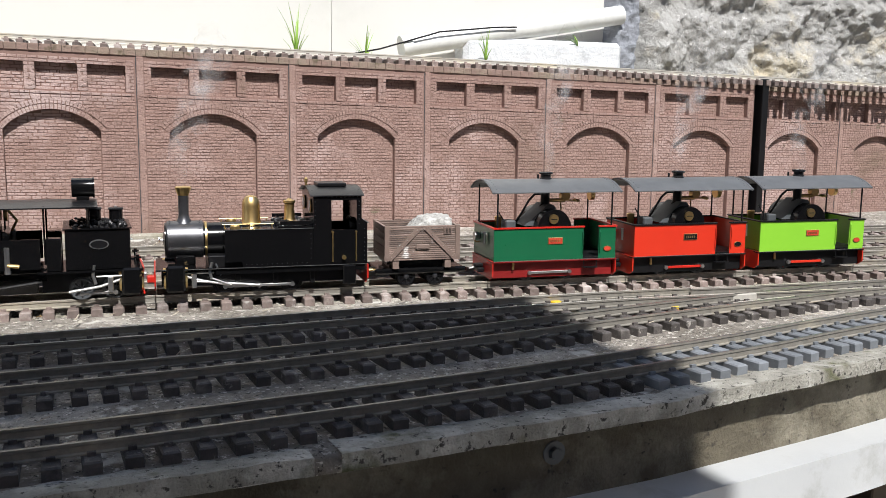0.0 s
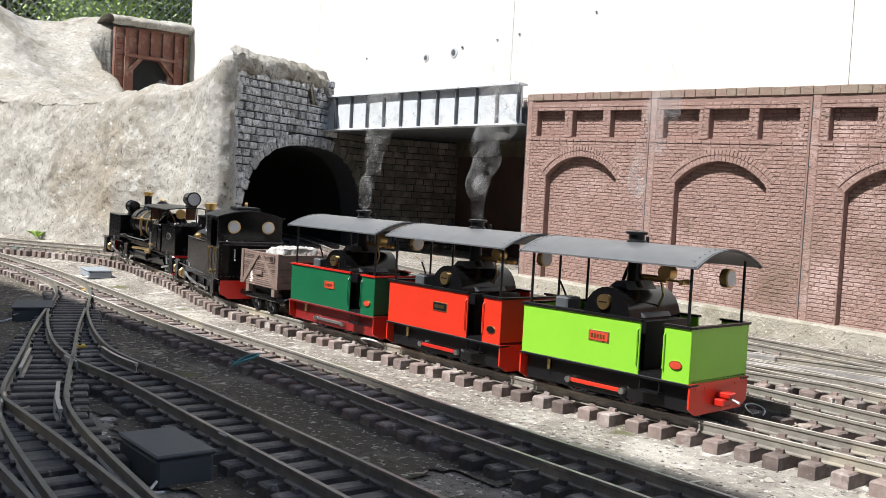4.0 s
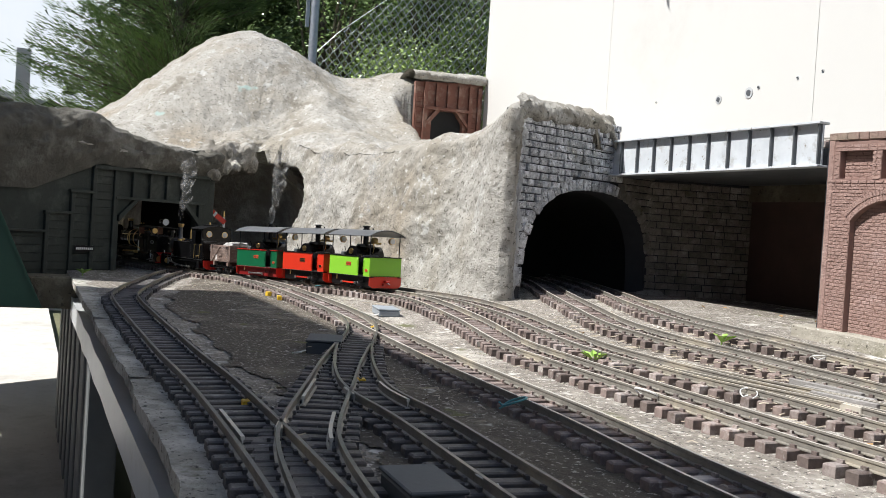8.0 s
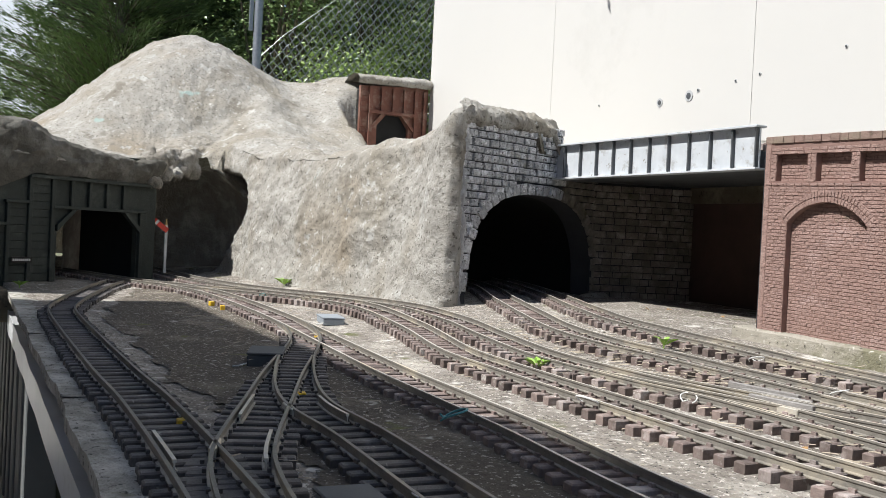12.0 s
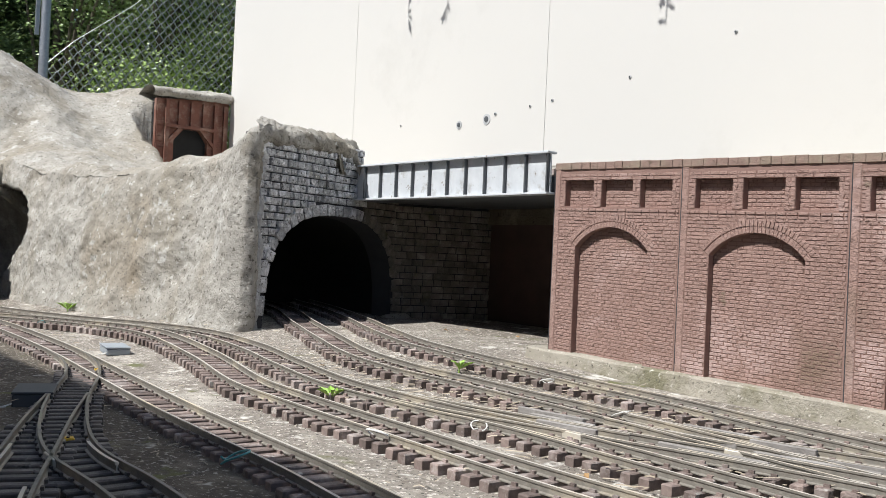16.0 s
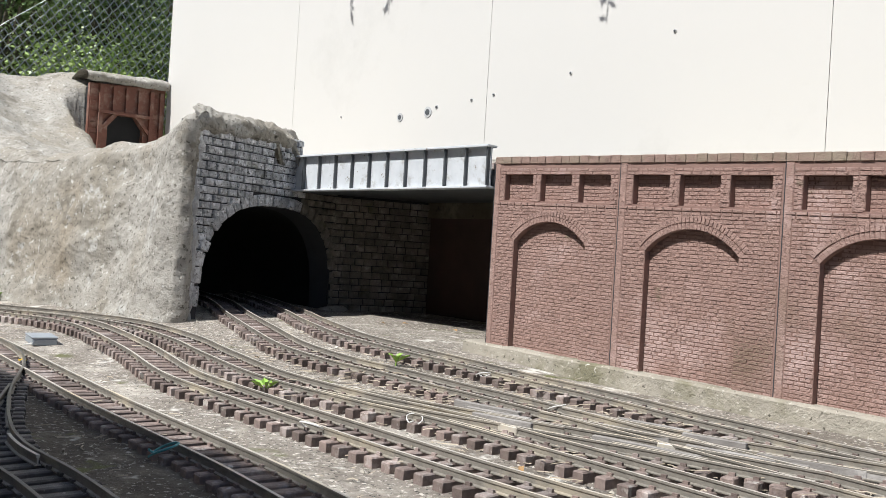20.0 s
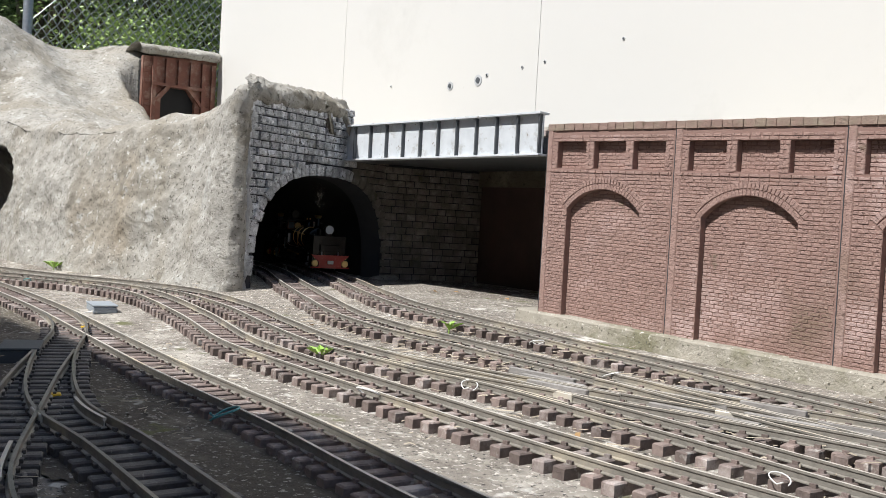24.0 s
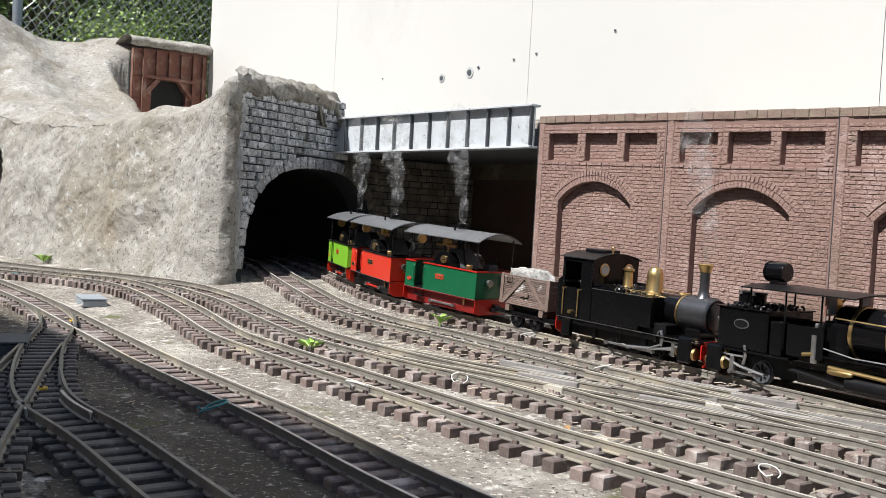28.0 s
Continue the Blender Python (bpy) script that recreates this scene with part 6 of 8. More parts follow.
        for b in (0, 3):
            for e, f_ in ((0, 1), (1, 2), (2, 0)):
                faces.append((i + b + e, i + b + f_, i + b + f_ + 3, i + b + e + 3))
    me = bpy.data.meshes.new("needles")
    me.from_pydata(verts, [], faces)
    me.materials.append(M["straw"])
    tagged(part("dry_litter", me, None), "pale dry needles and straws scattered over the tracks", "litter", kind="stuff")
    # bolts in the white wall
    for x, z, r in ((-0.918, 0.580, 0.012), (-0.80, 0.586, 0.015), (-0.765, 0.597, 0.005), (-0.63, 0.605, 0.004), (-0.55, 0.612, 0.004), (-1.2, 0.60, 0.003), (-0.3, 0.64, 0.004), (-0.02, 0.70, 0.004)):
        bl = thing("wall_fixing", "small stained screw fixing in the cream wall", "screw", pose(x, WHITE_Y, z), group="wall fixings")
        part("washer", C((0, 0.0, 0), (0, -0.0018, 0), r, seg=16), "gutter", bl)
        part("screw_head", C((0, -0.0018, 0), (0, -0.0032, 0), r * 0.55, seg=10), "girder_dark", bl)


build_ground()
build_slab_edge()
build_tracks()
build_check_rails()
build_brick_wall()
build_white_wall()
build_tower()
build_portal_cap()
build_girder()
build_bridge_recess()
build_rock()
build_portal_foot()
build_sprigs()
build_left_portal()
build_hut()
build_upper_track()
build_right_end()
build_front_edge()
build_fence()
build_surroundings()
build_soil()
build_clutter()

# ---------------------------------------------------------------- the train
# local x runs forward, z up from the rail top


def wheel(parent, x, y, r, mat="matt_black", tyre="girder_dark", w=0.0055):
    s_ = 1 if y > 0 else -1
    wh = part("wheel", lathe([(r + 0.0016, -w / 2 * s_), (r + 0.0014, -w / 4 * s_), (r, -w / 4 * s_), (r * 0.985, w / 2 * s_), (r * 0.8, w / 2 * s_), (r * 0.78, w / 4 * s_), (r * 0.3, w / 4 * s_), (r * 0.28, w / 2 * s_), (0.0005, w / 2 * s_)], "y", 28, (0, 0, 0)), tyre, parent, m=pose(x, y, r))
    d = bmesh.new()
    for k in range(8):
        a = math.pi * k / 4
        cyl(d, (r * 0.2 * math.cos(a), s_ * 0.002, r * 0.2 * math.sin(a)), (r * 0.82 * math.cos(a), s_ * 0.002, r * 0.82 * math.sin(a)), 0.0011, seg=6)
    cyl(d, (0, s_ * 0.0005, 0), (0, s_ * 0.0012, 0), r * 0.80, seg=24)
    part("spokes", d, mat, wh)
    return wh


def coupler(parent, x, sgn, mat):
    c = part("coupler", B(min(x, x + sgn * 0.009), max(x, x + sgn * 0.009), -0.009, 0.009, 0.010, 0.016, 0.001), mat, parent)
    part("buffer_pad", B(min(x, x + sgn * 0.012), max(x, x + sgn * 0.012), -0.005, 0.005, 0.0165, 0.021, 0.001), mat, c)
    part("link", tube([(x + sgn * 0.008, 0, 0.017), (x + sgn * 0.018, 0, 0.014)], 0.0012), "steel", c)


def build_tram(colour, rim, frame, beam, wheelc, rod, plate_mat, label, oval_mat, rod_side=True):
    t = thing("steam_tram", label, "model locomotive", group="tram locomotives")
    HW, L = 0.041, 0.0855
    part("frame", B(-L + 0.003, L - 0.003, -0.031, 0.031, 0.005, 0.029), frame, t)
    for sy in (-1, 1):
        part("frame_plate", B(-L + 0.002, L - 0.002, sy * 0.0335 - 0.0012, sy * 0.0335 + 0.0012, 0.006, 0.028), frame, t)
    for sx in (-1, 1):
        pts = [(-HW - 0.001, 0.029), (HW + 0.001, 0.029), (HW + 0.001, 0.010), (HW - 0.008, 0.0045), (-HW + 0.008, 0.0045), (-HW - 0.001, 0.010)]
        bb = part("buffer_beam", extrude_poly(pts, "x", sx * L, sx * (L + 0.0016)), beam, t)
        tagged(part("rivets", bolt_row(bmesh.new(), [(sx * (L + 0.0016), y, 0.025) for y in (-0.034, -0.022, 0.022, 0.034)], axis="x", out=sx), beam, bb), kind="stuff")
        coupler(t, sx * (L + 0.0016), sx, "buffer_red" if colour == "lime" else "matt_black")
    # bodywork
    for sy in (-1, 1):
        part("tank_side", B(-0.039, L, sy * HW - 0.0009, sy * HW + 0.0009, 0.0285, 0.071, 0.0004), colour, t)
        part("bunker_side", B(-L, -0.061, sy * HW - 0.0009, sy * HW + 0.0009, 0.0285, 0.071, 0.0004), colour, t)
        for x, h0 in ((-0.0375, 0.036), (-0.0625, 0.036)):
            part("grab_rail", tube([(x, sy * (HW + 0.0008), h0), (x, sy * (HW + 0.0026), h0 + 0.002), (x, sy * (HW + 0.0026), 0.064), (x, sy * (HW + 0.0008), 0.066)], 0.0006, 6), colour, t)
        part("footplate_edge", B(-L - 0.002, L + 0.002, sy * (HW - 0.004) - 0.006, sy * (HW - 0.004) + 0.006, 0.0272, 0.0286), "matt_black" if colour != "green" else frame, t)
        # thin steel strip for the worn edge and its highlight
        part("worn_edge", B(-L, L, sy * (HW + 0.0010) - 0.0002, sy * (HW + 0.0010) + 0.0002, 0.0284, 0.0292), "steel", t, "bright worn paint edge that also stands in for its glint")
        part("step", B(-0.060, -0.040, sy * 0.040 - 0.004, sy * 0.040 + 0.004, 0.017, 0.018), "matt_black", t)
        part("step_hanger", tube([(-0.059, sy * 0.040, 0.028), (-0.059, sy * 0.042, 0.017), (-0.041, sy * 0.042, 0.017), (-0.041, sy * 0.040, 0.028)], 0.0006, 6), "matt_black", t)
        pl = part("nameplate", B(-0.0095, 0.0115, sy * (HW + 0.0010) - 0.0006, sy * (HW + 0.0010) + 0.0006, 0.0495, 0.0585, 0.0003), "brass", t, "brass-edged nameplate")
        part("plate_field", B(-0.0085, 0.0105, sy * (HW + 0.0017) - 0.0003, sy * (HW + 0.0017) + 0.0003, 0.0505, 0.0575), plate_mat, pl)
        bm = bmesh.new()
        for k in range(5):
            x = -0.0055 + 0.0030 * k
            box(bm, x, x + 0.0018, sy * (HW + 0.0021) - 0.0002, sy * (HW + 0.0021) + 0.0002, 0.0525, 0.0558)
        tagged(part("plate_bars", bm, "brass", pl), kind="stuff")
        ov = oval(t, "works_plate", (-0.0735, sy * (HW + 0.0009), 0.042), 0.0058, 0.0036, sy, "brass")
        oval(ov, "works_plate_field", (0, sy * 0.0009, 0), 0.0050, 0.0029, sy, oval_mat, 0.0003)
        wh = [wheel(t, x, sy * 0.0235, 0.0125, wheelc) for x in (0.034, -0.022)]
        if rod_side:
            rd = part("coupling_rod", B(-0.022, 0.034, sy * 0.0365 - 0.001, sy * 0.0365 + 0.001, 0.0105, 0.0138, 0.0004), rod, t)
            for x in (-0.022, 0.034):
                part("crank_pin", C((x, sy * 0.036, 0.0122), (x, sy * 0.0395, 0.0122), 0.0027), "steel", rd)
        part("drain_cock", C((0.057, sy * 0.037, 0.017), (0.057, sy * 0.037, 0.027), 0.0016), "brass", t)
    part("front_plate", B(L - 0.0018, L, -HW, HW, 0.0285, 0.071), colour, t)
    part("back_plate", B(-L, -L + 0.0018, -HW, HW, 0.0285, 0.071), colour, t)
    part("cab_floor", B(-L, L, -HW + 0.001, HW - 0.001, 0.0286, 0.031), "matt_black", t)
    part("tank_deck", B(-0.012, L - 0.002, -HW + 0.0014, HW - 0.0014, 0.060, 0.062), "matt_black", t)
    part("backhead", B(-0.036, -0.012, -0.030, 0.030, 0.031, 0.070), "matt_black", t)
    # capping rim
    for sy in (-1, 1):
        part("rim", B(-0.040, L + 0.0012, sy * HW - 0.0022, sy * HW + 0.0022, 0.071, 0.0728), rim, t)
        part("rim", B(-L - 0.0012, -0.060, sy * HW - 0.0022, sy * HW + 0.0022, 0.071, 0.0728), rim, t)
    for sx in (-1, 1):
        part("rim", B(sx * L - 0.0022, sx * L + 0.0022, -HW + 0.002, HW - 0.002, 0.071, 0.0728), rim, t)
    # boiler lagging
    n = 14
    arch = [(0.024 * math.cos(math.pi * i / n) , 0.068 + 0.0265 * math.sin(math.pi * i / n)) for i in range(n + 1)]
    part("boiler_cover", extrude_poly(arch, "y", -0.036, 0.036), "black", t)
    part("boiler_tent", extrude_poly([(0.036, 0.0715), (0.004, 0.099), (-0.004, 0.099), (-0.026, 0.0715)], "y", -0.020, 0.020), "girder_dark", t)
    for sy in (-1, 1):
        k = part("sight_plug", C((0.002, sy * 0.036, 0.082), (0.002, sy * 0.0385, 0.082), 0.0064), "brass", t, "slotted brass plug")
        part("slot", B(-0.0022, 0.0062, sy * 0.0387 - 0.0002, sy * 0.0387 + 0.0002, 0.0815, 0.0825), "matt_black", k)
    part("filler_cap", lathe([(0.0050, 0.062), (0.0050, 0.0745), (0.0056, 0.0745), (0.0056, 0.0785), (0.0046, 0.0795), (0.001, 0.0795)], "z", 14, (0.055, -0.030, 0)), "brass", t)
    lub = part("lubricator", B(0.050, 0.064, 0.006, 0.026, 0.062, 0.080, 0.0015), "girder_dark", t)
    part("lever", tube([(0.062, 0.012, 0.078), (0.071, 0.012, 0.092)], 0.0009), "matt_black", lub)
    part("chimney", lathe([(0.0095, 0.094), (0.0062, 0.099), (0.0058, 0.130), (0.0088, 0.1305), (0.0082, 0.133), (0.0068, 0.134), (0.0068, 0.138), (0.0092, 0.1385), (0.0094, 0.1405), (0.0078, 0.141), (0.0050, 0.137), (0.001, 0.137)], "z", 20), "matt_black", t)
    part("steam_pipe", tube([(0.036, -0.016, 0.072), (0.028, -0.016, 0.083), (0.018, -0.012, 0.103), (0.012, -0.008, 0.1105), (0.004, -0.004, 0.1115)], 0.0016), "matt_black", t)
    rg = part("regulator", tube([(-0.004, -0.004, 0.1025), (-0.030, -0.004, 0.1025)], 0.0027, 12), "brass", t)
    part("regulator_handle", tube([(-0.030, -0.004, 0.1025), (-0.052, -0.004, 0.1018)], 0.0010), "brass", rg)
    part("handle_wheel", C((-0.047, -0.010, 0.102), (-0.047, 0.002, 0.102), 0.0022), "brass", rg)
    part("pressure_gauge", C((-0.030, -0.009, 0.1085), (-0.030, 0.001, 0.1085), 0.0062, seg=18), "brass", t)
    part("gauge_pipe", tube([(-0.024, -0.004, 0.102), (-0.026, -0.006, 0.090), (-0.020, -0.006, 0.075)], 0.0010), "brass", t)
    # roof on four posts
    R = []
    m_ = 14
    for i in range(m_ + 1):
        u = -1 + 2 * i / m_
        R.append((0.0475 * u, 0.1320 - 0.0135 * u * u))
    bm = extrude_poly(R + [(y, z - 0.0013) for y, z in R[::-1]], "x", -0.0905, 0.0905)
    roof = part("roof", bm, "roof_grey", t)
    for x in (-0.083, 0.083):
        tagged(part("roof_rivets", bolt_row(bmesh.new(), [(x, y, z) for y, z in R[1:-1:1]], 0.0009, "z", 1), "roof_grey", roof), kind="stuff")
        part("roof_edge", extrude_poly([(y, z + 0.0004) for y, z in R] + [(y, z - 0.002) for y, z in R[::-1]], "x", x * 1.062 - 0.001, x * 1.062 + 0.001), "roof_grey", roof)
    part("roof_pin", C((0.003, -0.020, 0.129), (0.003, -0.020, 0.1365), 0.0015), "matt_black", roof)
    for x in (-0.080, 0.080):
        for y in (-0.0385, 0.0385):
            part("roof_post", C((x, y, 0.071), (x, y, 0.1228), 0.0012, seg=8), "matt_black", t)
    hl = part("headlamp", lathe([(0.0055, 0.0), (0.0058, 0.007), (0.0050, 0.0072), (0.001, 0.006)], "x", 16, (L + 0.001, -0.018, 0.055)), "steel", t)
    part("lamp_bracket", tube([(L, -0.018, 0.047), (L + 0.006, -0.018, 0.047), (L + 0.006, -0.018, 0.050)], 0.0009), "brass", hl)
    part("brake_stand", tube([(L + 0.003, 0.012, 0.048), (L + 0.003, 0.012, 0.064)], 0.0016), "steel", t)
    gg = part("cab_gauge", C((-0.079, -0.020, 0.108), (-0.073, -0.020, 0.108), 0.0078, seg=20), "brass", t)
    part("gauge_face", C((-0.0797, -0.020, 0.108), (-0.0790, -0.020, 0.108), 0.0066, seg=20), "white", gg)
    return t


def build_wagon():
    w = thing("ore_wagon", "brown plank-sided model wagon with black chassis carrying pale stone", "model wagon")
    HL, HW = 0.047, 0.033
    rnd = random.Random(31)
    part("chassis", B(-0.057, 0.057, -0.028, 0.028, 0.0165, 0.0225, 0.0012), "black", w)
    part("turntable", B(-0.040, 0.040, -0.022, 0.022, 0.0225, 0.0275), "matt_black", w)
    part("underframe", B(-0.044, 0.044, -0.027, 0.027, 0.0275, 0.033), "matt_black", w)
    for x in (-0.034, 0.034):
        part("bolster", B(x - 0.004, x + 0.004, -0.033, 0.033, 0.0225, 0.033), "wood_wagon", w)
    for sy in (-1, 1):
        part("solebar", B(-0.060, 0.060, sy * 0.0275 - 0.0025, sy * 0.0275 + 0.0025, 0.0150, 0.0225, 0.0020), "black", w)
        for k in range(17):
            z = 0.033 + 0.00259 * k
            o = 0.0016 + rnd.uniform(-0.0004, 0.0002)
            part("plank", B(-HL, HL, sy * HW - o, sy * HW + o, z + 0.0002, z + 0.0024, 0.0004), "wood_streaked", w)
        for x0, x1 in ((-HL + 0.004, -0.004), (HL - 0.004, 0.004)):
            d = Vector((x1 - x0, 0, 0.040)).normalized()
            nn = Vector((-d.z, 0, d.x)) * 0.0028
            a, b = Vector((x0, 0, 0.0345)), Vector((x1, 0, 0.0745))
            pts = [(a + nn), (b + nn), (b - nn), (a - nn)]
            br = part("brace", extrude_poly([(p.x, p.z) for p in pts], "y", sy * (HW + 0.0016), sy * (HW + 0.003)), "wood_wagon", w)
            tagged(part("rivets", bolt_row(bmesh.new(), [tuple(a + (b - a) * q + Vector((0, sy * (HW + 0.003), 0))) for q in (0.08, 0.25, 0.42, 0.6, 0.78, 0.93)], 0.0006, "y", sy), "steel", br), kind="stuff")
        part("corner_post", B(-HL - 0.002, -HL + 0.004, sy * HW - 0.0028, sy * HW + 0.0028, 0.033, 0.0775), "wood_wagon", w)
        part("corner_post", B(HL - 0.004, HL + 0.002, sy * HW - 0.0028, sy * HW + 0.0028, 0.033, 0.0775), "wood_wagon", w)
        part("number_plate", B(-0.009, 0.009, sy * (HW + 0.0030) - 0.0007, sy * (HW + 0.0030) + 0.0007, 0.0475, 0.0540, 0.001), "wood_wagon", w)
        lc = part("label_clip", B(-0.038, -0.027, sy * (HW + 0.0022) - 0.0007, sy * (HW + 0.0022) + 0.0007, 0.066, 0.0745), "wood_wagon", w)
        for k in range(5):
            part("clip_slot", B(-0.0368 + 0.0019 * k, -0.0360 + 0.0019 * k, sy * (HW + 0.0030) - 0.0003, sy * (HW + 0.0030) + 0.0003, 0.0668, 0.0730), "matt_black", lc)
        part("corner_strap", B(-HL - 0.0026, -HL + 0.0050, sy * (HW + 0.0029) - 0.0004, sy * (HW + 0.0029) + 0.0004, 0.0365, 0.0385), "wood_wagon", w)
        part("corner_strap", B(HL - 0.0050, HL + 0.0026, sy * (HW + 0.0029) - 0.0004, sy * (HW + 0.0029) + 0.0004, 0.0365, 0.0385), "wood_wagon", w)
        for x in (-0.019, 0.019):
            wh = wheel(w, x, sy * 0.0235, 0.0115, "matt_black", "matt_black")
            part("hub", lathe([(0.0034, sy * 0.0030), (0.0030, sy * 0.0036), (0.0016, sy * 0.0042), (0.0004, sy * 0.0043)], "y", 14), "smokebox", wh, "worn steel hub")
    for sx in (-1, 1):
        for k in range(5):
            z = 0.033 + 0.0088 * k
            part("end_plank", B(sx * HL - 0.0016, sx * HL + 0.0016, -HW + 0.002, HW - 0.002, z + 0.0003, z + 0.0085, 0.0004), "wood_wagon", w)
        part("drawbar", tube([(sx * 0.055, 0, 0.017), (sx * 0.066, 0, 0.016)], 0.0016), "brass", w)
    part("floor", B(-HL, HL, -HW, HW, 0.033, 0.036), "wood_wagon", w)
    bm = bmesh.new()
    # squarish broken slab, thick end to the rear, thin edge forward
    bmesh.ops.create_icosphere(bm, subdivisions=5, radius=1.0)
    for v in bm.verts:
        c = v.co
        k = 1.0 / max(abs(c.x), abs(c.y), abs(c.z)) ** 0.75
        x, y, z = c.x * k, c.y * k, c.z * k
        v.co = (-0.0155 + 0.0295 * x, 0.028 * y, 0.0655 + (0.0205 - 0.0015 * x - 0.010 * smoothstep((x - 0.1) / 0.9)) * z - 0.005 * smoothstep((x - 0.3) / 0.7))
    bm.normal_update()
    for v in bm.verts:
        q = noise.voronoi(v.co * 110)[0]
        v.co += v.normal * (0.0035 * (q[1] - q[0]) - 0.001 + 0.002 * noise.fractal(v.co * 60, 0.8, 2.0, 3))
    part("stone_load", bm, "stone_load", w, "broken slab of pale stone")
    return w


def rods(parent, xs, y, sy, r=0.012, valve_x=None):
    """Coupling rod, connecting rod and a little valve gear on one side."""
    a, b = min(xs), max(xs)
    z = r * 0.7
    rd = part("coupling_rod", B(a, b, y - 0.0009, y + 0.0009, z - 0.0015, z + 0.0015, 0.0004), "steel", parent)
    for x in xs:
        part("crank_pin", C((x, y - sy * 0.001, z), (x, y + sy * 0.003, z), 0.0026), "steel", rd)
    return rd


def valve_gear(parent, x, y, sy):
    g = part("valve_gear", tube([(x, y, 0.024), (x - 0.020, y, 0.018), (x - 0.052, y, 0.012)], 0.0017), "steel", parent)
    part("crosshead", B(x - 0.012, x - 0.006, y - 0.002, y + 0.002, 0.010, 0.028, 0.0008), "steel", g)
    part("slide_bar", tube([(x + 0.004, y, 0.0275), (x - 0.032, y, 0.0275)], 0.0011), "steel", g)
    part("radius_link", tube([(x - 0.030, y + sy * 0.001, 0.040), (x - 0.027, y + sy * 0.001, 0.030), (x - 0.029, y + sy * 0.001, 0.020)], 0.0018), "steel", g)
    part("lifting_link", tube([(x - 0.034, y, 0.038), (x - 0.040, y, 0.024)], 0.0012), "steel", g)
    part("eccentric_rod", tube([(x - 0.030, y + sy * 0.002, 0.021), (x - 0.050, y + sy * 0.002, 0.013)], 0.0012), "steel", g)


def cylinder_block(parent, x, sy, y=0.037):
    c = part("cylinder", B(x - 0.011, x + 0.011, sy * y - 0.0095, sy * y + 0.0095, 0.006, 0.038, 0.0025), "black", parent)
    for sx in (-1, 1):
        part("cylinder_cover", C((x + sx * 0.011, sy * y, 0.018), (x + sx * 0.0135, sy * y, 0.018), 0.0085, 0.0070, 20), "brass", c)
        part("valve_cover", C((x + sx * 0.011, sy * y, 0.032), (x + sx * 0.014, sy * y, 0.032), 0.0028, seg=12), "brass", c)


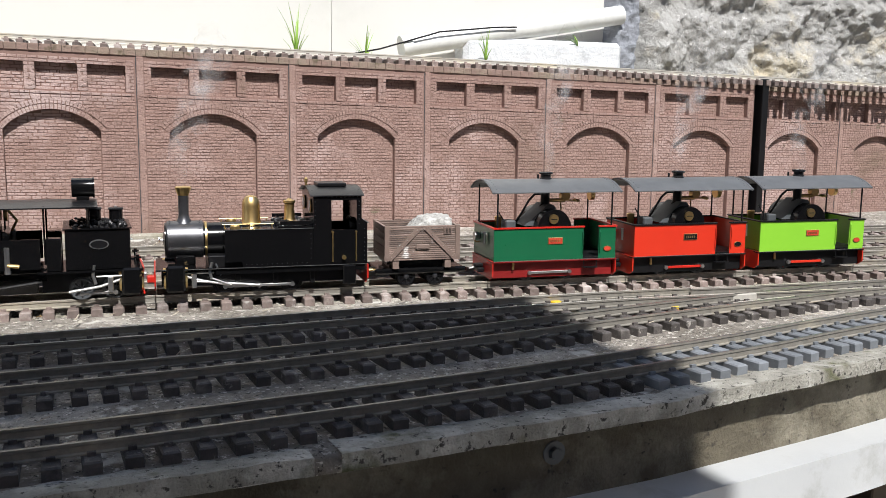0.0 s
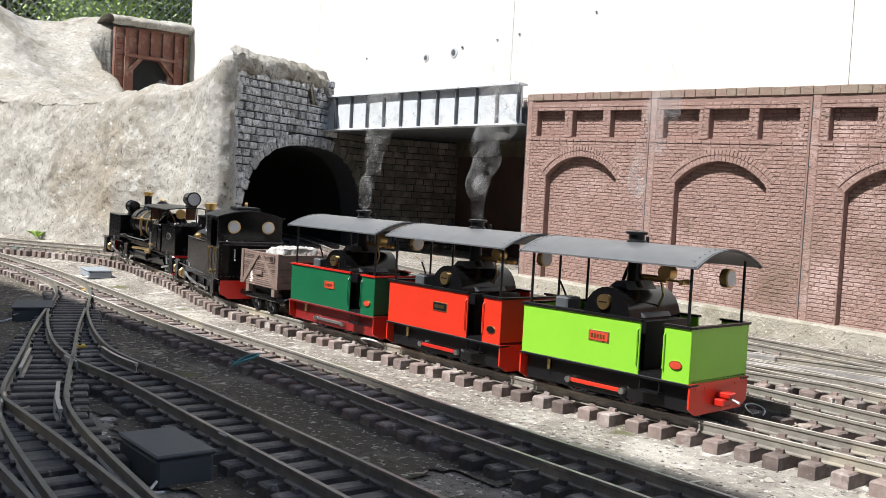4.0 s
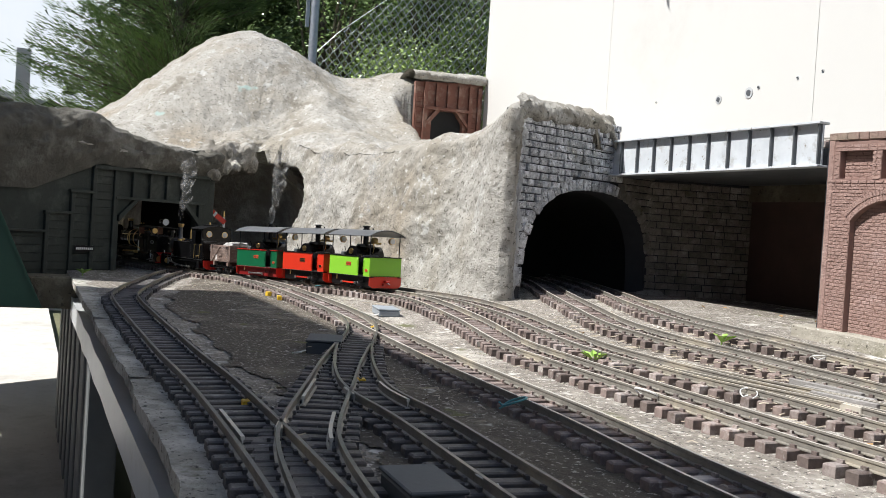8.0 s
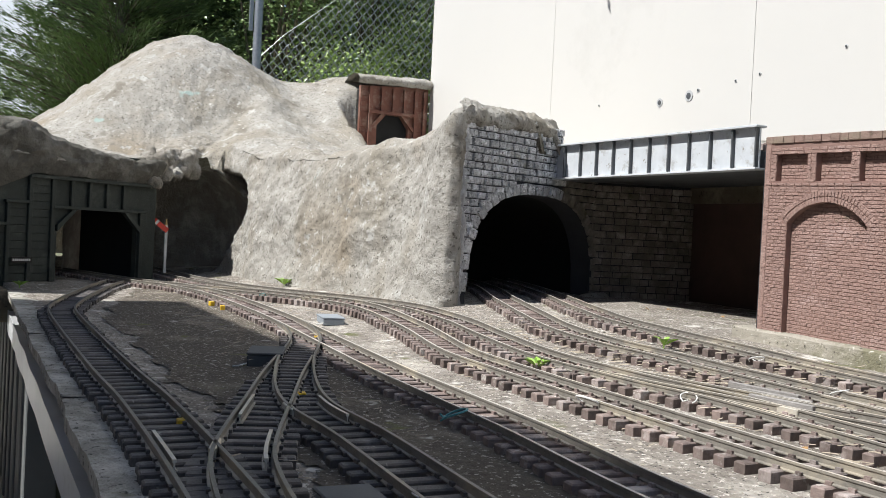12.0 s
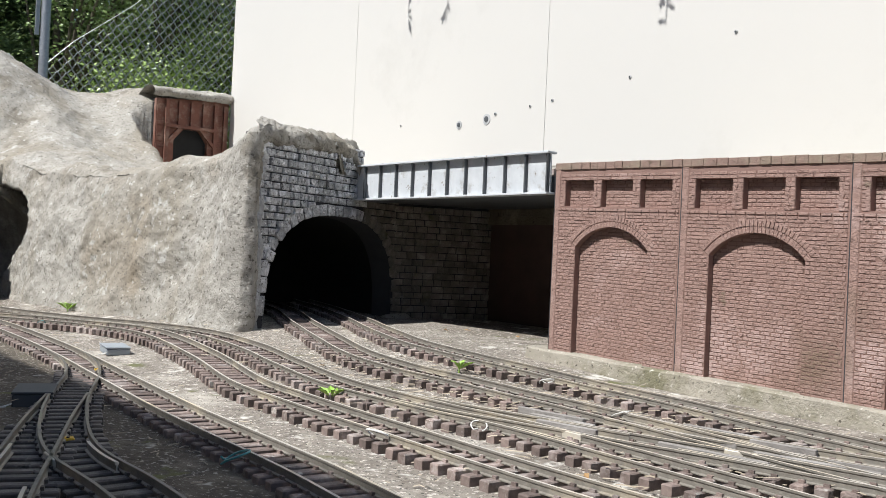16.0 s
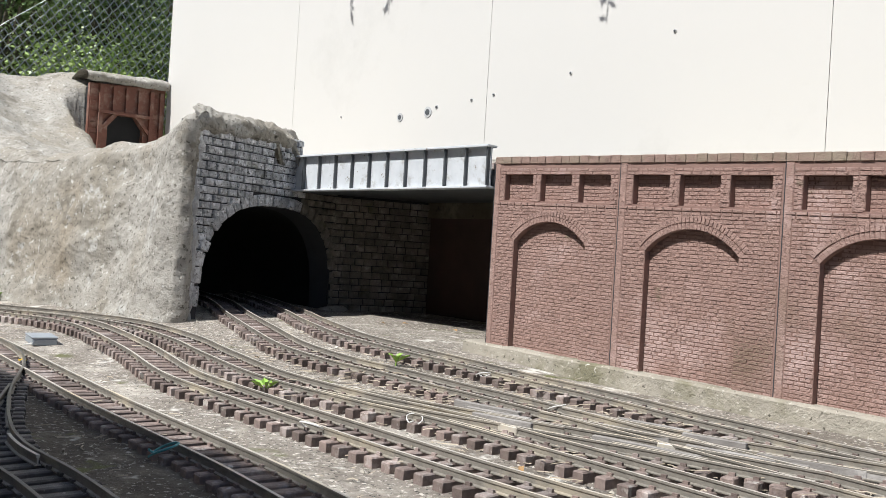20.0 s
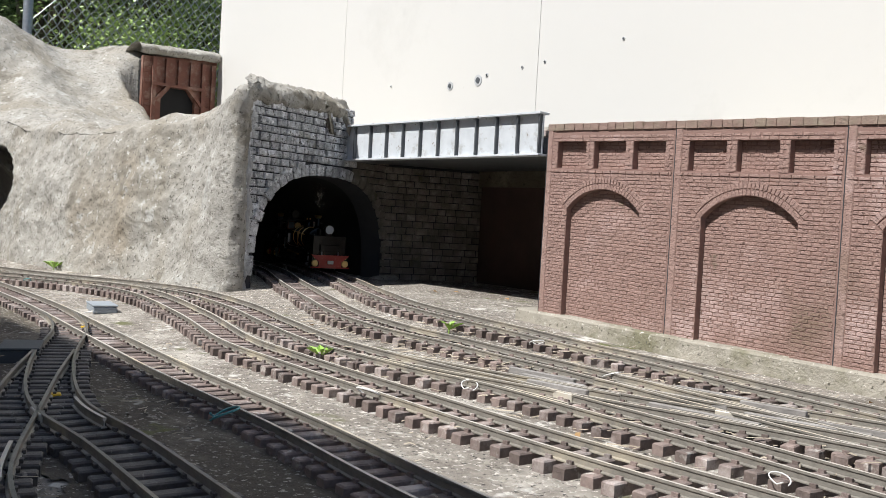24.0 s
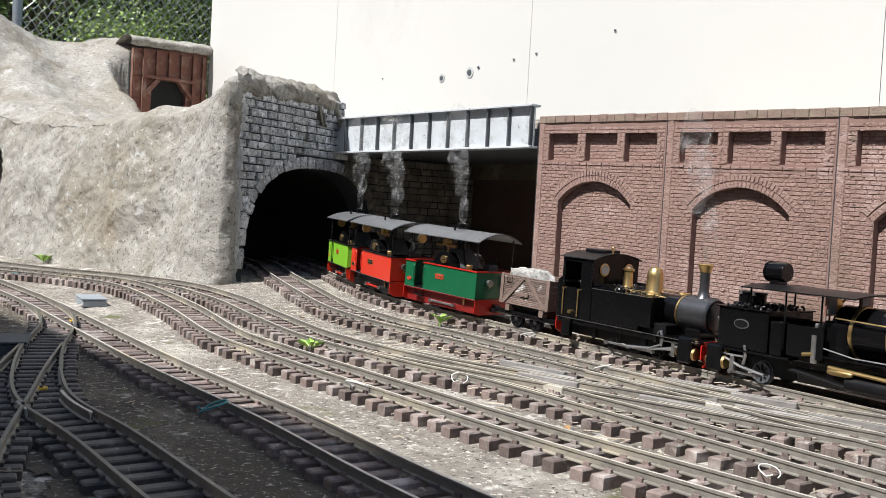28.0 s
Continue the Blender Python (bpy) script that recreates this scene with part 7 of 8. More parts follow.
def build_tank_loco():
    """Origin at the chimney."""
    t = thing("tank_locomotive", "black side-tank model steam locomotive with brass dome and grey smokebox", "model locomotive")
    part("frame", B(-0.205, 0.028, -0.024, 0.024, 0.010, 0.032), "matt_black", t)
    part("footplate", B(-0.216, 0.034, -0.044, 0.044, 0.0315, 0.0338), "black", t)
    sb = part("smokebox", lathe([(0.0215, -0.022), (0.0225, -0.0215), (0.0225, 0.0195), (0.0205, 0.0215), (0.012, 0.0235), (0.004, 0.025), (0.001, 0.025)], "x", 36, (0, 0, 0.063)), "smokebox", t, "graphite grey riveted smokebox")
    bm = bmesh.new()
    for x in (-0.018, 0.017):
        for k in range(26):
            a = 2 * math.pi * k / 26
            bmesh.ops.create_icosphere(bm, subdivisions=1, radius=0.0008, matrix=Matrix.Translation((x, 0.0226 * math.cos(a), 0.063 + 0.0226 * math.sin(a))))
    tagged(part("rivets", bm, "smokebox", sb), kind="stuff")
    part("door_dart", tube([(0.025, 0, 0.063), (0.030, 0, 0.063)], 0.0016), "steel", sb)
    part("door_handle", tube([(0.029, -0.004, 0.060), (0.029, 0.004, 0.066)], 0.0008), "steel", sb)
    part("door_ring", lathe([(0.0205, 0.0216), (0.0205, 0.0228), (0.0185, 0.0232), (0.0183, 0.0222)], "x", 36, (0, 0, 0.063)), "black", sb)
    part("frame_stay", B(-0.068, -0.026, -0.036, 0.036, 0.0330, 0.0470, 0.001), "matt_black", t)
    part("saddle", B(-0.012, 0.012, -0.018, 0.018, 0.033, 0.046, 0.002), "black", t)
    part("boiler", lathe([(0.0200, -0.165), (0.0200, -0.021), (0.019, -0.0205)], "x", 32, (0, 0, 0.063)), "black", t)
    part("boiler_band", lathe([(0.0206, -0.0265), (0.0214, -0.0262), (0.0214, -0.0238), (0.0206, -0.0235)], "x", 36, (0, 0, 0.063)), "brass", t)
    part("chimney", lathe([(0.0105, 0.083), (0.0072, 0.088), (0.0060, 0.094), (0.0063, 0.117), (0.0066, 0.1185)], "z", 22), "smokebox", t)
    part("chimney_cap", lathe([(0.0066, 0.1165), (0.0092, 0.1245), (0.0098, 0.1262), (0.0085, 0.1272), (0.0050, 0.1262), (0.001, 0.1262)], "z", 22), "brass", t)
    part("dome", lathe([(0.0135, 0.080), (0.0112, 0.0845), (0.0110, 0.103), (0.0100, 0.109), (0.0070, 0.1135), (0.003, 0.1152), (0.0006, 0.1155)], "z", 26, (-0.080, 0, 0)), "brass", t)
    part("safety_valve", lathe([(0.0092, 0.081), (0.0068, 0.086), (0.0060, 0.104), (0.0078, 0.106), (0.0076, 0.1085), (0.0040, 0.109), (0.001, 0.111)], "z", 20, (-0.127, 0, 0)), "brass", t)
    for sy in (-1, 1):
        tk = part("side_tank", extrude_poly([(-0.045, 0.040), (-0.045, 0.079), (-0.150, 0.079), (-0.150, 0.0338), (-0.066, 0.0338), (-0.064, 0.040)], "y", sy * 0.020, sy * 0.044), "black", t)
        tagged(part("tank_rivets", bolt_row(bmesh.new(), [(-0.048 - 0.006 * k, sy * 0.044, 0.0772) for k in range(17)], 0.0005, "y", sy), "black", tk), kind="stuff")
        # steel strips put in the glints along the worn tank and footplate edges
        part("worn_edge", B(-0.150, -0.045, sy * 0.0443 - 0.0003, sy * 0.0443 + 0.0003, 0.0784, 0.0790), "steel", tk, "bright worn paint edge that also stands in for its glint")
        part("worn_edge", B(-0.216, 0.034, sy * 0.0443 - 0.0003, sy * 0.0443 + 0.0003, 0.0326, 0.0332), "steel", t, "bright worn paint edge that also stands in for its glint")
        tagged(part("rivets", bolt_row(bmesh.new(), [(-0.070 - 0.006 * k, sy * 0.044, 0.0365) for k in range(13)] + [(-0.147, sy * 0.044, 0.042 + 0.006 * k) for k in range(6)], 0.0006, "y", sy), "smokebox", tk), kind="stuff")
        part("tank_filler", lathe([(0.006, 0.079), (0.006, 0.0815), (0.0045, 0.083), (0.001, 0.083)], "z", 14, (-0.058, sy * 0.032, 0)), "brass", tk)
        part("handrail", tube([(-0.043, sy * 0.030, 0.0835), (-0.104, sy * 0.030, 0.0835)], 0.0007), "brass", t)
        for x in (-0.046, -0.075, -0.102):
            part("handrail_post", tube([(x, sy * 0.030, 0.079), (x, sy * 0.030, 0.0838)], 0.0007), "brass", t)
        cl = part("coal_rail", B(-0.148, -0.110, sy * 0.042 - 0.0008, sy * 0.042 + 0.0008, 0.083, 0.0875), "black", t)
        part("coal_rail", B(-0.148, -0.110, sy * 0.042 - 0.0008, sy * 0.042 + 0.0008, 0.079, 0.0815), "black", t)
        # cab side with window opening
        y0, y1 = sy * 0.0435, sy * 0.0450
        cs = part("cab_side", extrude_poly([(-0.150, 0.0338), (-0.172, 0.0338), (-0.172, 0.118), (-0.150, 0.118)], "y", y0, y1), "black", t)
        part("cab_side", extrude_poly([(-0.203, 0.0338), (-0.216, 0.0338), (-0.216, 0.084), (-0.208, 0.090), (-0.208, 0.118), (-0.203, 0.118)], "y", y0, y1), "black", t)
        part("cab_door_panel", B(-0.203, -0.172, min(y0, y1), max(y0, y1), 0.0338, 0.076), "black", t)
        part("cab_lintel", B(-0.203, -0.172, min(y0, y1), max(y0, y1), 0.112, 0.118), "black", t)
        for x in (-0.173, -0.202):
            part("grab_rail", tube([(x, sy * 0.0475, 0.037), (x, sy * 0.0475, 0.074)], 0.0009), "brass", t)
            part("grab_knob", C((x, sy * 0.045, 0.0735), (x, sy * 0.0485, 0.0735), 0.0014), "brass", t)
        part("cab_steps", B(-0.202, -0.186, sy * 0.043 - 0.004, sy * 0.043 + 0.004, 0.008, 0.032, 0.001), "black", t)
        part("oil_can", C((-0.187, sy * 0.0455, 0.042), (-0.187, sy * 0.049, 0.042), 0.0026), "brass", t)
        cylinder_block(t, 0.012, sy)
        for x in (-0.045, -0.085, -0.125):
            wheel(t, x, sy * 0.0235, 0.0135, "matt_black", "matt_black")
        part("valance", B(-0.214, -0.034, sy * 0.0418 - 0.0008, sy * 0.0418 + 0.0008, 0.0255, 0.0316), "black", t)
        # black frame plate, added also as the shaded void under the tank
        part("outside_frame", B(-0.200, -0.030, sy * 0.0315 - 0.0010, sy * 0.0315 + 0.0010, 0.0125, 0.0316), "matt_black", t)
        for x in (-0.060, -0.105, -0.150):
            part("spring_hanger", B(x - 0.003, x + 0.003, sy * 0.0335 - 0.0012, sy * 0.0335 + 0.0012, 0.010, 0.026, 0.0006), "matt_black", t)
        tagged(part("cab_rivets", bolt_row(bmesh.new(), [(-0.152 - 0.0052 * k, sy * 0.045, 0.1158) for k in range(11)] + [(-0.152, sy * 0.045, 0.083 + 0.0055 * k) for k in range(6)] + [(-0.206, sy * 0.045, 0.083 + 0.0055 * k) for k in range(6)] + [(-0.213, sy * 0.045, 0.038 + 0.0055 * k) for k in range(8)], 0.0006, "y", sy), "smokebox", cs), kind="stuff")
        part("rain_strip", B(-0.212, -0.146, sy * 0.0468 - 0.0006, sy * 0.0468 + 0.0006, 0.1172, 0.1186), "smokebox", t)
        rods(t, (-0.045, -0.085, -0.125), sy * 0.0345, sy, 0.0135)
        valve_gear(t, 0.000, sy * 0.0385, sy)
        part("connecting_rod", tube([(-0.012, sy * 0.0385, 0.018), (-0.085, sy * 0.0385, 0.0105)], 0.0016), "steel", t)
    part("coal", coal_bm(-0.147, -0.108, -0.034, 0.034, 0.079, 0.006, 4), "matt_black", t, "heap of small coal")
    # cab
    for x0, nm in ((-0.150, "cab_front"), (-0.208, "cab_back")):
        fr = part(nm, extrude_poly([(-0.0435, 0.079 if nm == "cab_front" else 0.084), (0.0435, 0.079 if nm == "cab_front" else 0.084), (0.0435, 0.118), (0.03, 0.1235), (0.0, 0.127), (-0.03, 0.1235), (-0.0435, 0.118)], "x", x0, x0 - 0.0015), "black", t)
        out = 0.0008 if nm == "cab_front" else -0.0024
        for y in (-0.024, 0.024):
            part("spectacle", lathe([(0.0082, 0.0), (0.0090, 0.0004), (0.0090, 0.0012), (0.0072, 0.0014), (0.0070, 0.0002)], "x", 22, (x0 + out - 0.0004, y, 0.104)), "brass", fr)
            part("spectacle_glass", C((x0 + (0.0014 if out > 0 else -0.0031), y, 0.104), (x0 + (0.0021 if out > 0 else -0.0024), y, 0.104), 0.0071, seg=20), "gutter", fr)
    R = [(0.047 * u, 0.1268 - 0.0085 * u * u) for u in [-1 + i / 7 for i in range(15)]]
    rf = part("cab_roof", extrude_poly(R + [(y, z - 0.0013) for y, z in R[::-1]], "x", -0.212, -0.146), "matt_black", t)
    part("roof_vent", B(-0.196, -0.160, -0.016, 0.016, 0.1262, 0.1305, 0.0008), "matt_black", rf)
    part("whistle", lathe([(0.0014, 0.126), (0.0014, 0.130), (0.0022, 0.1305), (0.0022, 0.1345), (0.001, 0.136)], "z", 10, (-0.1495, -0.010, 0)), "brass", t)
    for y in (-0.024, 0.024):
        hk = part("lamp_hook", tube([(-0.2165, y, 0.074), (-0.2190, y, 0.073), (-0.2190, y, 0.062), (-0.2205, y, 0.059)], 0.0011), "steel", t)
        part("hook_eye", C((-0.2165, y, 0.060), (-0.2205, y, 0.060), 0.0024, seg=12), "black", hk)
    part("bunker_rail", B(-0.2180, -0.2155, -0.0450, 0.0450, 0.0836, 0.0848), "smokebox", t)
    part("bunker_rail", B(-0.2175, -0.2163, -0.0400, 0.0400, 0.0796, 0.0806), "smokebox", t)
    tagged(part("bunker_rivets", bolt_row(bmesh.new(), [(-0.2167, -0.041 + 0.00586 * k, 0.037) for k in range(15)] + [(-0.2167, sy * 0.0415, 0.043 + 0.006 * k) for k in range(6) for sy in (-1, 1)], 0.0006, "x", -1), "smokebox", t), kind="stuff")
    part("bunker_back", B(-0.2165, -0.215, -0.0435, 0.0435, 0.0338, 0.084), "black", t)
    part("bunker_coal", coal_bm(-0.2145, -0.206, -0.040, 0.040, 0.080, 0.005, 6), "matt_black", t)
    part("cab_inside", B(-0.165, -0.152, -0.036, 0.036, 0.034, 0.112), "matt_black", t)
    part("cab_brassware", tube([(-0.166, -0.02, 0.09), (-0.170, -0.01, 0.098), (-0.168, 0.015, 0.094)], 0.0014), "brass", t)
    for x, s_ in ((0.0345, 1), (-0.2170, -1)):
        part("buffer_beam", extrude_poly([(-0.042, 0.0315), (0.042, 0.0315), (0.042, 0.014), (0.030, 0.007), (-0.030, 0.007), (-0.042, 0.014)], "x", x, x + s_ * 0.0016), "buffer_red", t)
        part("coupler", B(min(x, x + s_ * 0.010), max(x, x + s_ * 0.010), -0.007, 0.007, 0.012, 0.020, 0.001), "buffer_red" if s_ > 0 else "matt_black", t)
    return t


def coal_bm(x0, x1, y0, y1, z, h, seed):
    rnd = random.Random(seed)
    bm = bmesh.new()
    n = int((x1 - x0) * (y1 - y0) / 0.0000095)
    for k in range(min(n, 200)):
        r = rnd.uniform(0.0016, 0.0032)
        bmesh.ops.create_icosphere(bm, subdivisions=1, radius=r, matrix=Matrix.LocRotScale((rnd.uniform(x0, x1), rnd.uniform(y0, y1), z + rnd.uniform(0, h) * 0.8), Euler((rnd.random() * 6, rnd.random() * 6, 0)), (1, rnd.uniform(0.6, 1), rnd.uniform(0.6, 1))))
    return bm


def lamp_big(parent, x, z, sgn):
    """Large round headlamp looking forward (sgn 1) or back."""
    h = part("headlamp", lathe([(0.0105, -0.012 * sgn), (0.0110, -0.011 * sgn), (0.0110, 0.011 * sgn), (0.0120, 0.0112 * sgn), (0.0120, 0.0130 * sgn), (0.0100, 0.0131 * sgn), (0.0100, 0.009 * sgn), (0.001, 0.006 * sgn)], "x", 28, (x, 0, z)), "black", parent)
    part("lamp_reflector", lathe([(0.0100, 0.0124 * sgn), (0.0080, 0.0118 * sgn), (0.004, 0.0114 * sgn), (0.0006, 0.0113 * sgn)], "x", 24, (x, 0, z)), "gutter", h, "pale reflector")
    part("lamp_stand", B(x - 0.007, x + 0.007, -0.008, 0.008, z - 0.016, z - 0.0095, 0.001), "black", h)


def build_garratt():
    """Articulated engine: origin at the chimney; two power units and a boiler cradle."""
    t = thing("articulated_locomotive", "black articulated model steam locomotive with brass bands and red beams", "model locomotive")
    # boiler cradle
    part("ash_pan", extrude_poly([(-0.024, 0.010), (0.024, 0.010), (0.030, 0.026), (-0.030, 0.026)], "x", -0.195, 0.012), "matt_black", t)
    for sy in (-1, 1):
        part("pipe_run", tube([(0.020, sy * 0.033, 0.022), (-0.050, sy * 0.033, 0.014), (-0.120, sy * 0.033, 0.014), (-0.200, sy * 0.033, 0.024)], 0.0022), "matt_black", t)
        part("sand_box", B(-0.012, 0.010, sy * 0.033 - 0.006, sy * 0.033 + 0.006, 0.012, 0.034, 0.0015), "black", t)
        part("injector", lathe([(0.0022, -0.150), (0.0034, -0.146), (0.0034, -0.128), (0.0022, -0.122), (0.001, -0.121)], "x", 12, (0, sy * 0.037, 0.030)), "brass", t)
    part("cradle", B(-0.205, 0.010, -0.026, 0.026, 0.024, 0.038), "black", t)
    part("boiler", lathe([(0.0265, -0.158), (0.0275, -0.157), (0.0275, -0.012), (0.0290, -0.0115), (0.0290, 0.012), (0.0270, 0.0145), (0.015, 0.0165), (0.001, 0.0170)], "x", 40, (0, 0, 0.071)), "black", t)
    for x in (-0.050, -0.092, -0.134):
        part("boiler_band", lathe([(0.0276, x - 0.0024), (0.0285, x - 0.0021), (0.0285, x + 0.0021), (0.0276, x + 0.0024)], "x", 40, (0, 0, 0.071)), "brass", t)
    part("chimney", lathe([(0.0110, 0.097), (0.0078, 0.102), (0.0066, 0.106), (0.0066, 0.124)], "z", 22), "black", t)
    part("chimney_cap", lathe([(0.0068, 0.1225), (0.0090, 0.1275), (0.0096, 0.1295), (0.0080, 0.1305), (0.0050, 0.129), (0.001, 0.129)], "z", 22), "brass", t)
    dm = part("dome", lathe([(0.0140, 0.095), (0.0120, 0.099), (0.0120, 0.108), (0.0105, 0.113), (0.006, 0.1165), (0.001, 0.1175)], "z", 26, (-0.092, 0, 0)), "black", t)
    for y in (-0.004, 0.004):
        part("safety_valve", lathe([(0.0018, 0.1155), (0.0018, 0.120), (0.0010, 0.121)], "z", 10, (-0.092, y, 0)), "brass", dm)
    part("smokebox_door", lathe([(0.0225, 0.0160), (0.0215, 0.0185), (0.010, 0.0205), (0.001, 0.0210)], "x", 32, (0, 0, 0.071)), "black", t)
    part("firebox", B(-0.168, -0.135, -0.030, 0.030, 0.036, 0.082, 0.004), "black", t)
    for sy in (-1, 1):
        part("handrail", tube([(-0.012, sy * 0.030, 0.081), (-0.150, sy * 0.030, 0.086)], 0.0009), "brass", t)
        part("feed_pipe", tube([(-0.070, sy * 0.0295, 0.086), (-0.070, sy * 0.031, 0.070), (-0.072, sy * 0.031, 0.052)], 0.0012), "brass", t)
        part("clack_valve", lathe([(0.0028, 0.078), (0.0034, 0.081), (0.0034, 0.085), (0.001, 0.087)], "z", 12, (-0.070, sy * 0.031, 0)), "brass", t)
        part("side_girder", B(-0.195, 0.030, sy * 0.031 - 0.0015, sy * 0.031 + 0.0015, 0.034, 0.044, 0.0008), "black", t)
        part("running_board", B(-0.180, 0.034, sy * 0.035 - 0.006, sy * 0.035 + 0.006, 0.0435, 0.045), "black", t)
        part("reach_rod", tube([(-0.185, sy * 0.040, 0.058), (-0.120, sy * 0.040, 0.048), (0.030, sy * 0.040, 0.0475)], 0.0008), "steel", t)
        part("steam_pipe", tube([(-0.150, sy * 0.036, 0.034), (-0.040, sy * 0.036, 0.029)], 0.0024), "brass", t)
        part("air_tank", C((-0.130, sy * 0.030, 0.020), (-0.060, sy * 0.030, 0.020), 0.0085, seg=16), "matt_black", t)
        part("bracket", B(-0.014, 0.012, sy * 0.034 - 0.008, sy * 0.034 + 0.008, 0.045, 0.051, 0.001), "black", t)
        part("ejector", tube([(-0.166, sy * 0.040, 0.036), (-0.166, sy * 0.040, 0.066)], 0.0034), "steel", t)
        part("ejector_valve", tube([(-0.166, sy * 0.0425, 0.046), (-0.178, sy * 0.0425, 0.044)], 0.0022), "brass", t)
        part("cab_sheet", B(-0.200, -0.155, sy * 0.0405 - 0.0008, sy * 0.0405 + 0.0008, 0.040, 0.074), "black", t)
    # cab roof on posts
    rf = part("cab_roof", extrude_poly([(0.046 * u, 0.1135 - 0.004 * u * u) for u in [-1 + i / 5 for i in range(11)]] + [(0.046 * u, 0.1120 - 0.004 * u * u) for u in [1 - i / 5 for i in range(11)]], "x", -0.262, -0.118), "matt_black", t)
    for x in (-0.160, -0.205, -0.252):
        for y in (-0.040, 0.040):
            part("cab_post", C((x, y, 0.045 if x > -0.21 else 0.086), (x, y, 0.1105), 0.0011, seg=8), "black", t)
    for y in (-0.030, 0.030):
        fr = part("cab_window", B(-0.1575, -0.1555, y - 0.009, y + 0.009, 0.088, 0.109), "hut_wood", t)
        part("window_pane", B(-0.1555, -0.1545, y - 0.007, y + 0.007, 0.090, 0.107), "roof_grey", fr)
    part("gauge", C((-0.1655, -0.010, 0.098), (-0.1615, -0.010, 0.098), 0.0085, seg=22), "brass", t)
    part("water_gauge", B(-0.172, -0.168, -0.034, -0.024, 0.052, 0.078, 0.001), "steel", t)
    part("backhead_pipe", tube([(-0.170, 0.0, 0.080), (-0.176, 0.006, 0.092), (-0.168, 0.012, 0.104)], 0.0015), "brass", t)
    lamp_big(t, -0.247, 0.1275, -1)
    # the two power units
    for nm, x0, s_ in (("front_unit", 0.072, 1), ("rear_unit", -0.252, -1)):
        u = part(nm, B(x0 - 0.052, x0 + 0.052, -0.022, 0.022, 0.010, 0.034), "matt_black", t)
        part("footplate", B(x0 - 0.058, x0 + 0.056, -0.042, 0.042, 0.034, 0.0365), "black", u)
        if s_ > 0:
            part("water_tank", B(x0 - 0.036, x0 + 0.044, -0.0405, 0.0405, 0.0365, 0.084, 0.001), "black", u)
            part("tool_box", B(x0 + 0.030, x0 + 0.052, -0.024, 0.024, 0.046, 0.062, 0.001), "black", u)
            part("tank_filler", C((x0 + 0.004, -0.014, 0.084), (x0 + 0.004, -0.014, 0.098), 0.0085, seg=20), "black", u)
        else:
            part("bunker", B(x0 - 0.044, x0 + 0.026, -0.0405, 0.0405, 0.0365, 0.083, 0.001), "black", u)
            part("bunker_rim", B(x0 - 0.046, x0 + 0.028, -0.042, 0.042, 0.083, 0.0845), "black", u)
            part("bunker_coal", coal_bm(x0 - 0.040, x0 + 0.020, -0.036, 0.036, 0.083, 0.006, 9), "matt_black", u)
            for fx, fy, fr_ in ((x0 - 0.006, -0.018, 0.0085), (x0 - 0.031, -0.010, 0.0078)):
                fl = part("tank_filler", C((fx, fy, 0.084), (fx, fy, 0.1005), fr_, seg=22), "black", u)
                part("filler_lid", lathe([(fr_ + 0.0010, 0.1000), (fr_ + 0.0012, 0.1016), (fr_, 0.1024), (0.003, 0.1026), (0.001, 0.1026)], "z", 22, (fx, fy, 0)), "matt_black", fl)
                part("lid_hinge", B(fx - 0.0015, fx + 0.0015, fy - fr_ - 0.002, fy - fr_ + 0.001, 0.0985, 0.1034), "steel", fl)
            for yy in (-0.026, 0.026):
                jk = part("lamp_iron", B(x0 - 0.0545, x0 - 0.0500, yy - 0.003, yy + 0.003, 0.0365, 0.0385), "black", u)
                part("jack_screw", C((x0 - 0.0522, yy, 0.0385), (x0 - 0.0522, yy, 0.0500), 0.0019, seg=10), "black", jk)
                part("jack_head", C((x0 - 0.0522, yy, 0.0460), (x0 - 0.0522, yy, 0.0480), 0.0042, seg=12), "black", jk)
            part("tap", tube([(x0 - 0.0445, 0.004, 0.066), (x0 - 0.0480, 0.004, 0.066), (x0 - 0.0480, 0.008, 0.066)], 0.0009), "steel", u)
            part("side_locker", B(x0 + 0.030, x0 + 0.046, -0.042, -0.026, 0.0365, 0.074, 0.001), "black", u)
            part("side_locker", B(x0 + 0.030, x0 + 0.046, 0.026, 0.042, 0.0365, 0.074, 0.001), "black", u)
        for sy in (-1, 1):
            tagged(part("tank_rivets", bolt_row(bmesh.new(), [(x0 - 0.034 + 0.0052 * k, sy * 0.0405, 0.0805) for k in range(11)] + [(x0 - 0.034 + 0.0052 * k, sy * 0.0405, 0.0395) for k in range(11)], 0.0006, "y", sy), "black", u), kind="stuff")
            if s_ < 0:
                ov = oval(u, "works_plate", (x0 - 0.010, sy * 0.0405, 0.066), 0.0105, 0.0056, sy, "steel")
                oval(ov, "works_plate_field", (0, sy * 0.0009, 0), 0.0092, 0.0044, sy, "matt_black", 0.0003)
            cylinder_block(u, x0 + s_ * 0.044, sy)
            for x in (x0 - 0.026, x0 + 0.010):
                wheel(u, x, sy * 0.0235, 0.0125, "matt_black")
            rods(u, (x0 - 0.026, x0 + 0.010), sy * 0.0345, sy, 0.0125)
            g = part("valve_gear", tube([(x0 + s_ * 0.032, sy * 0.039, 0.024), (x0 + s_ * 0.010, sy * 0.039, 0.017), (x0 - s_ * 0.024, sy * 0.039, 0.012)], 0.0017), "steel", u)
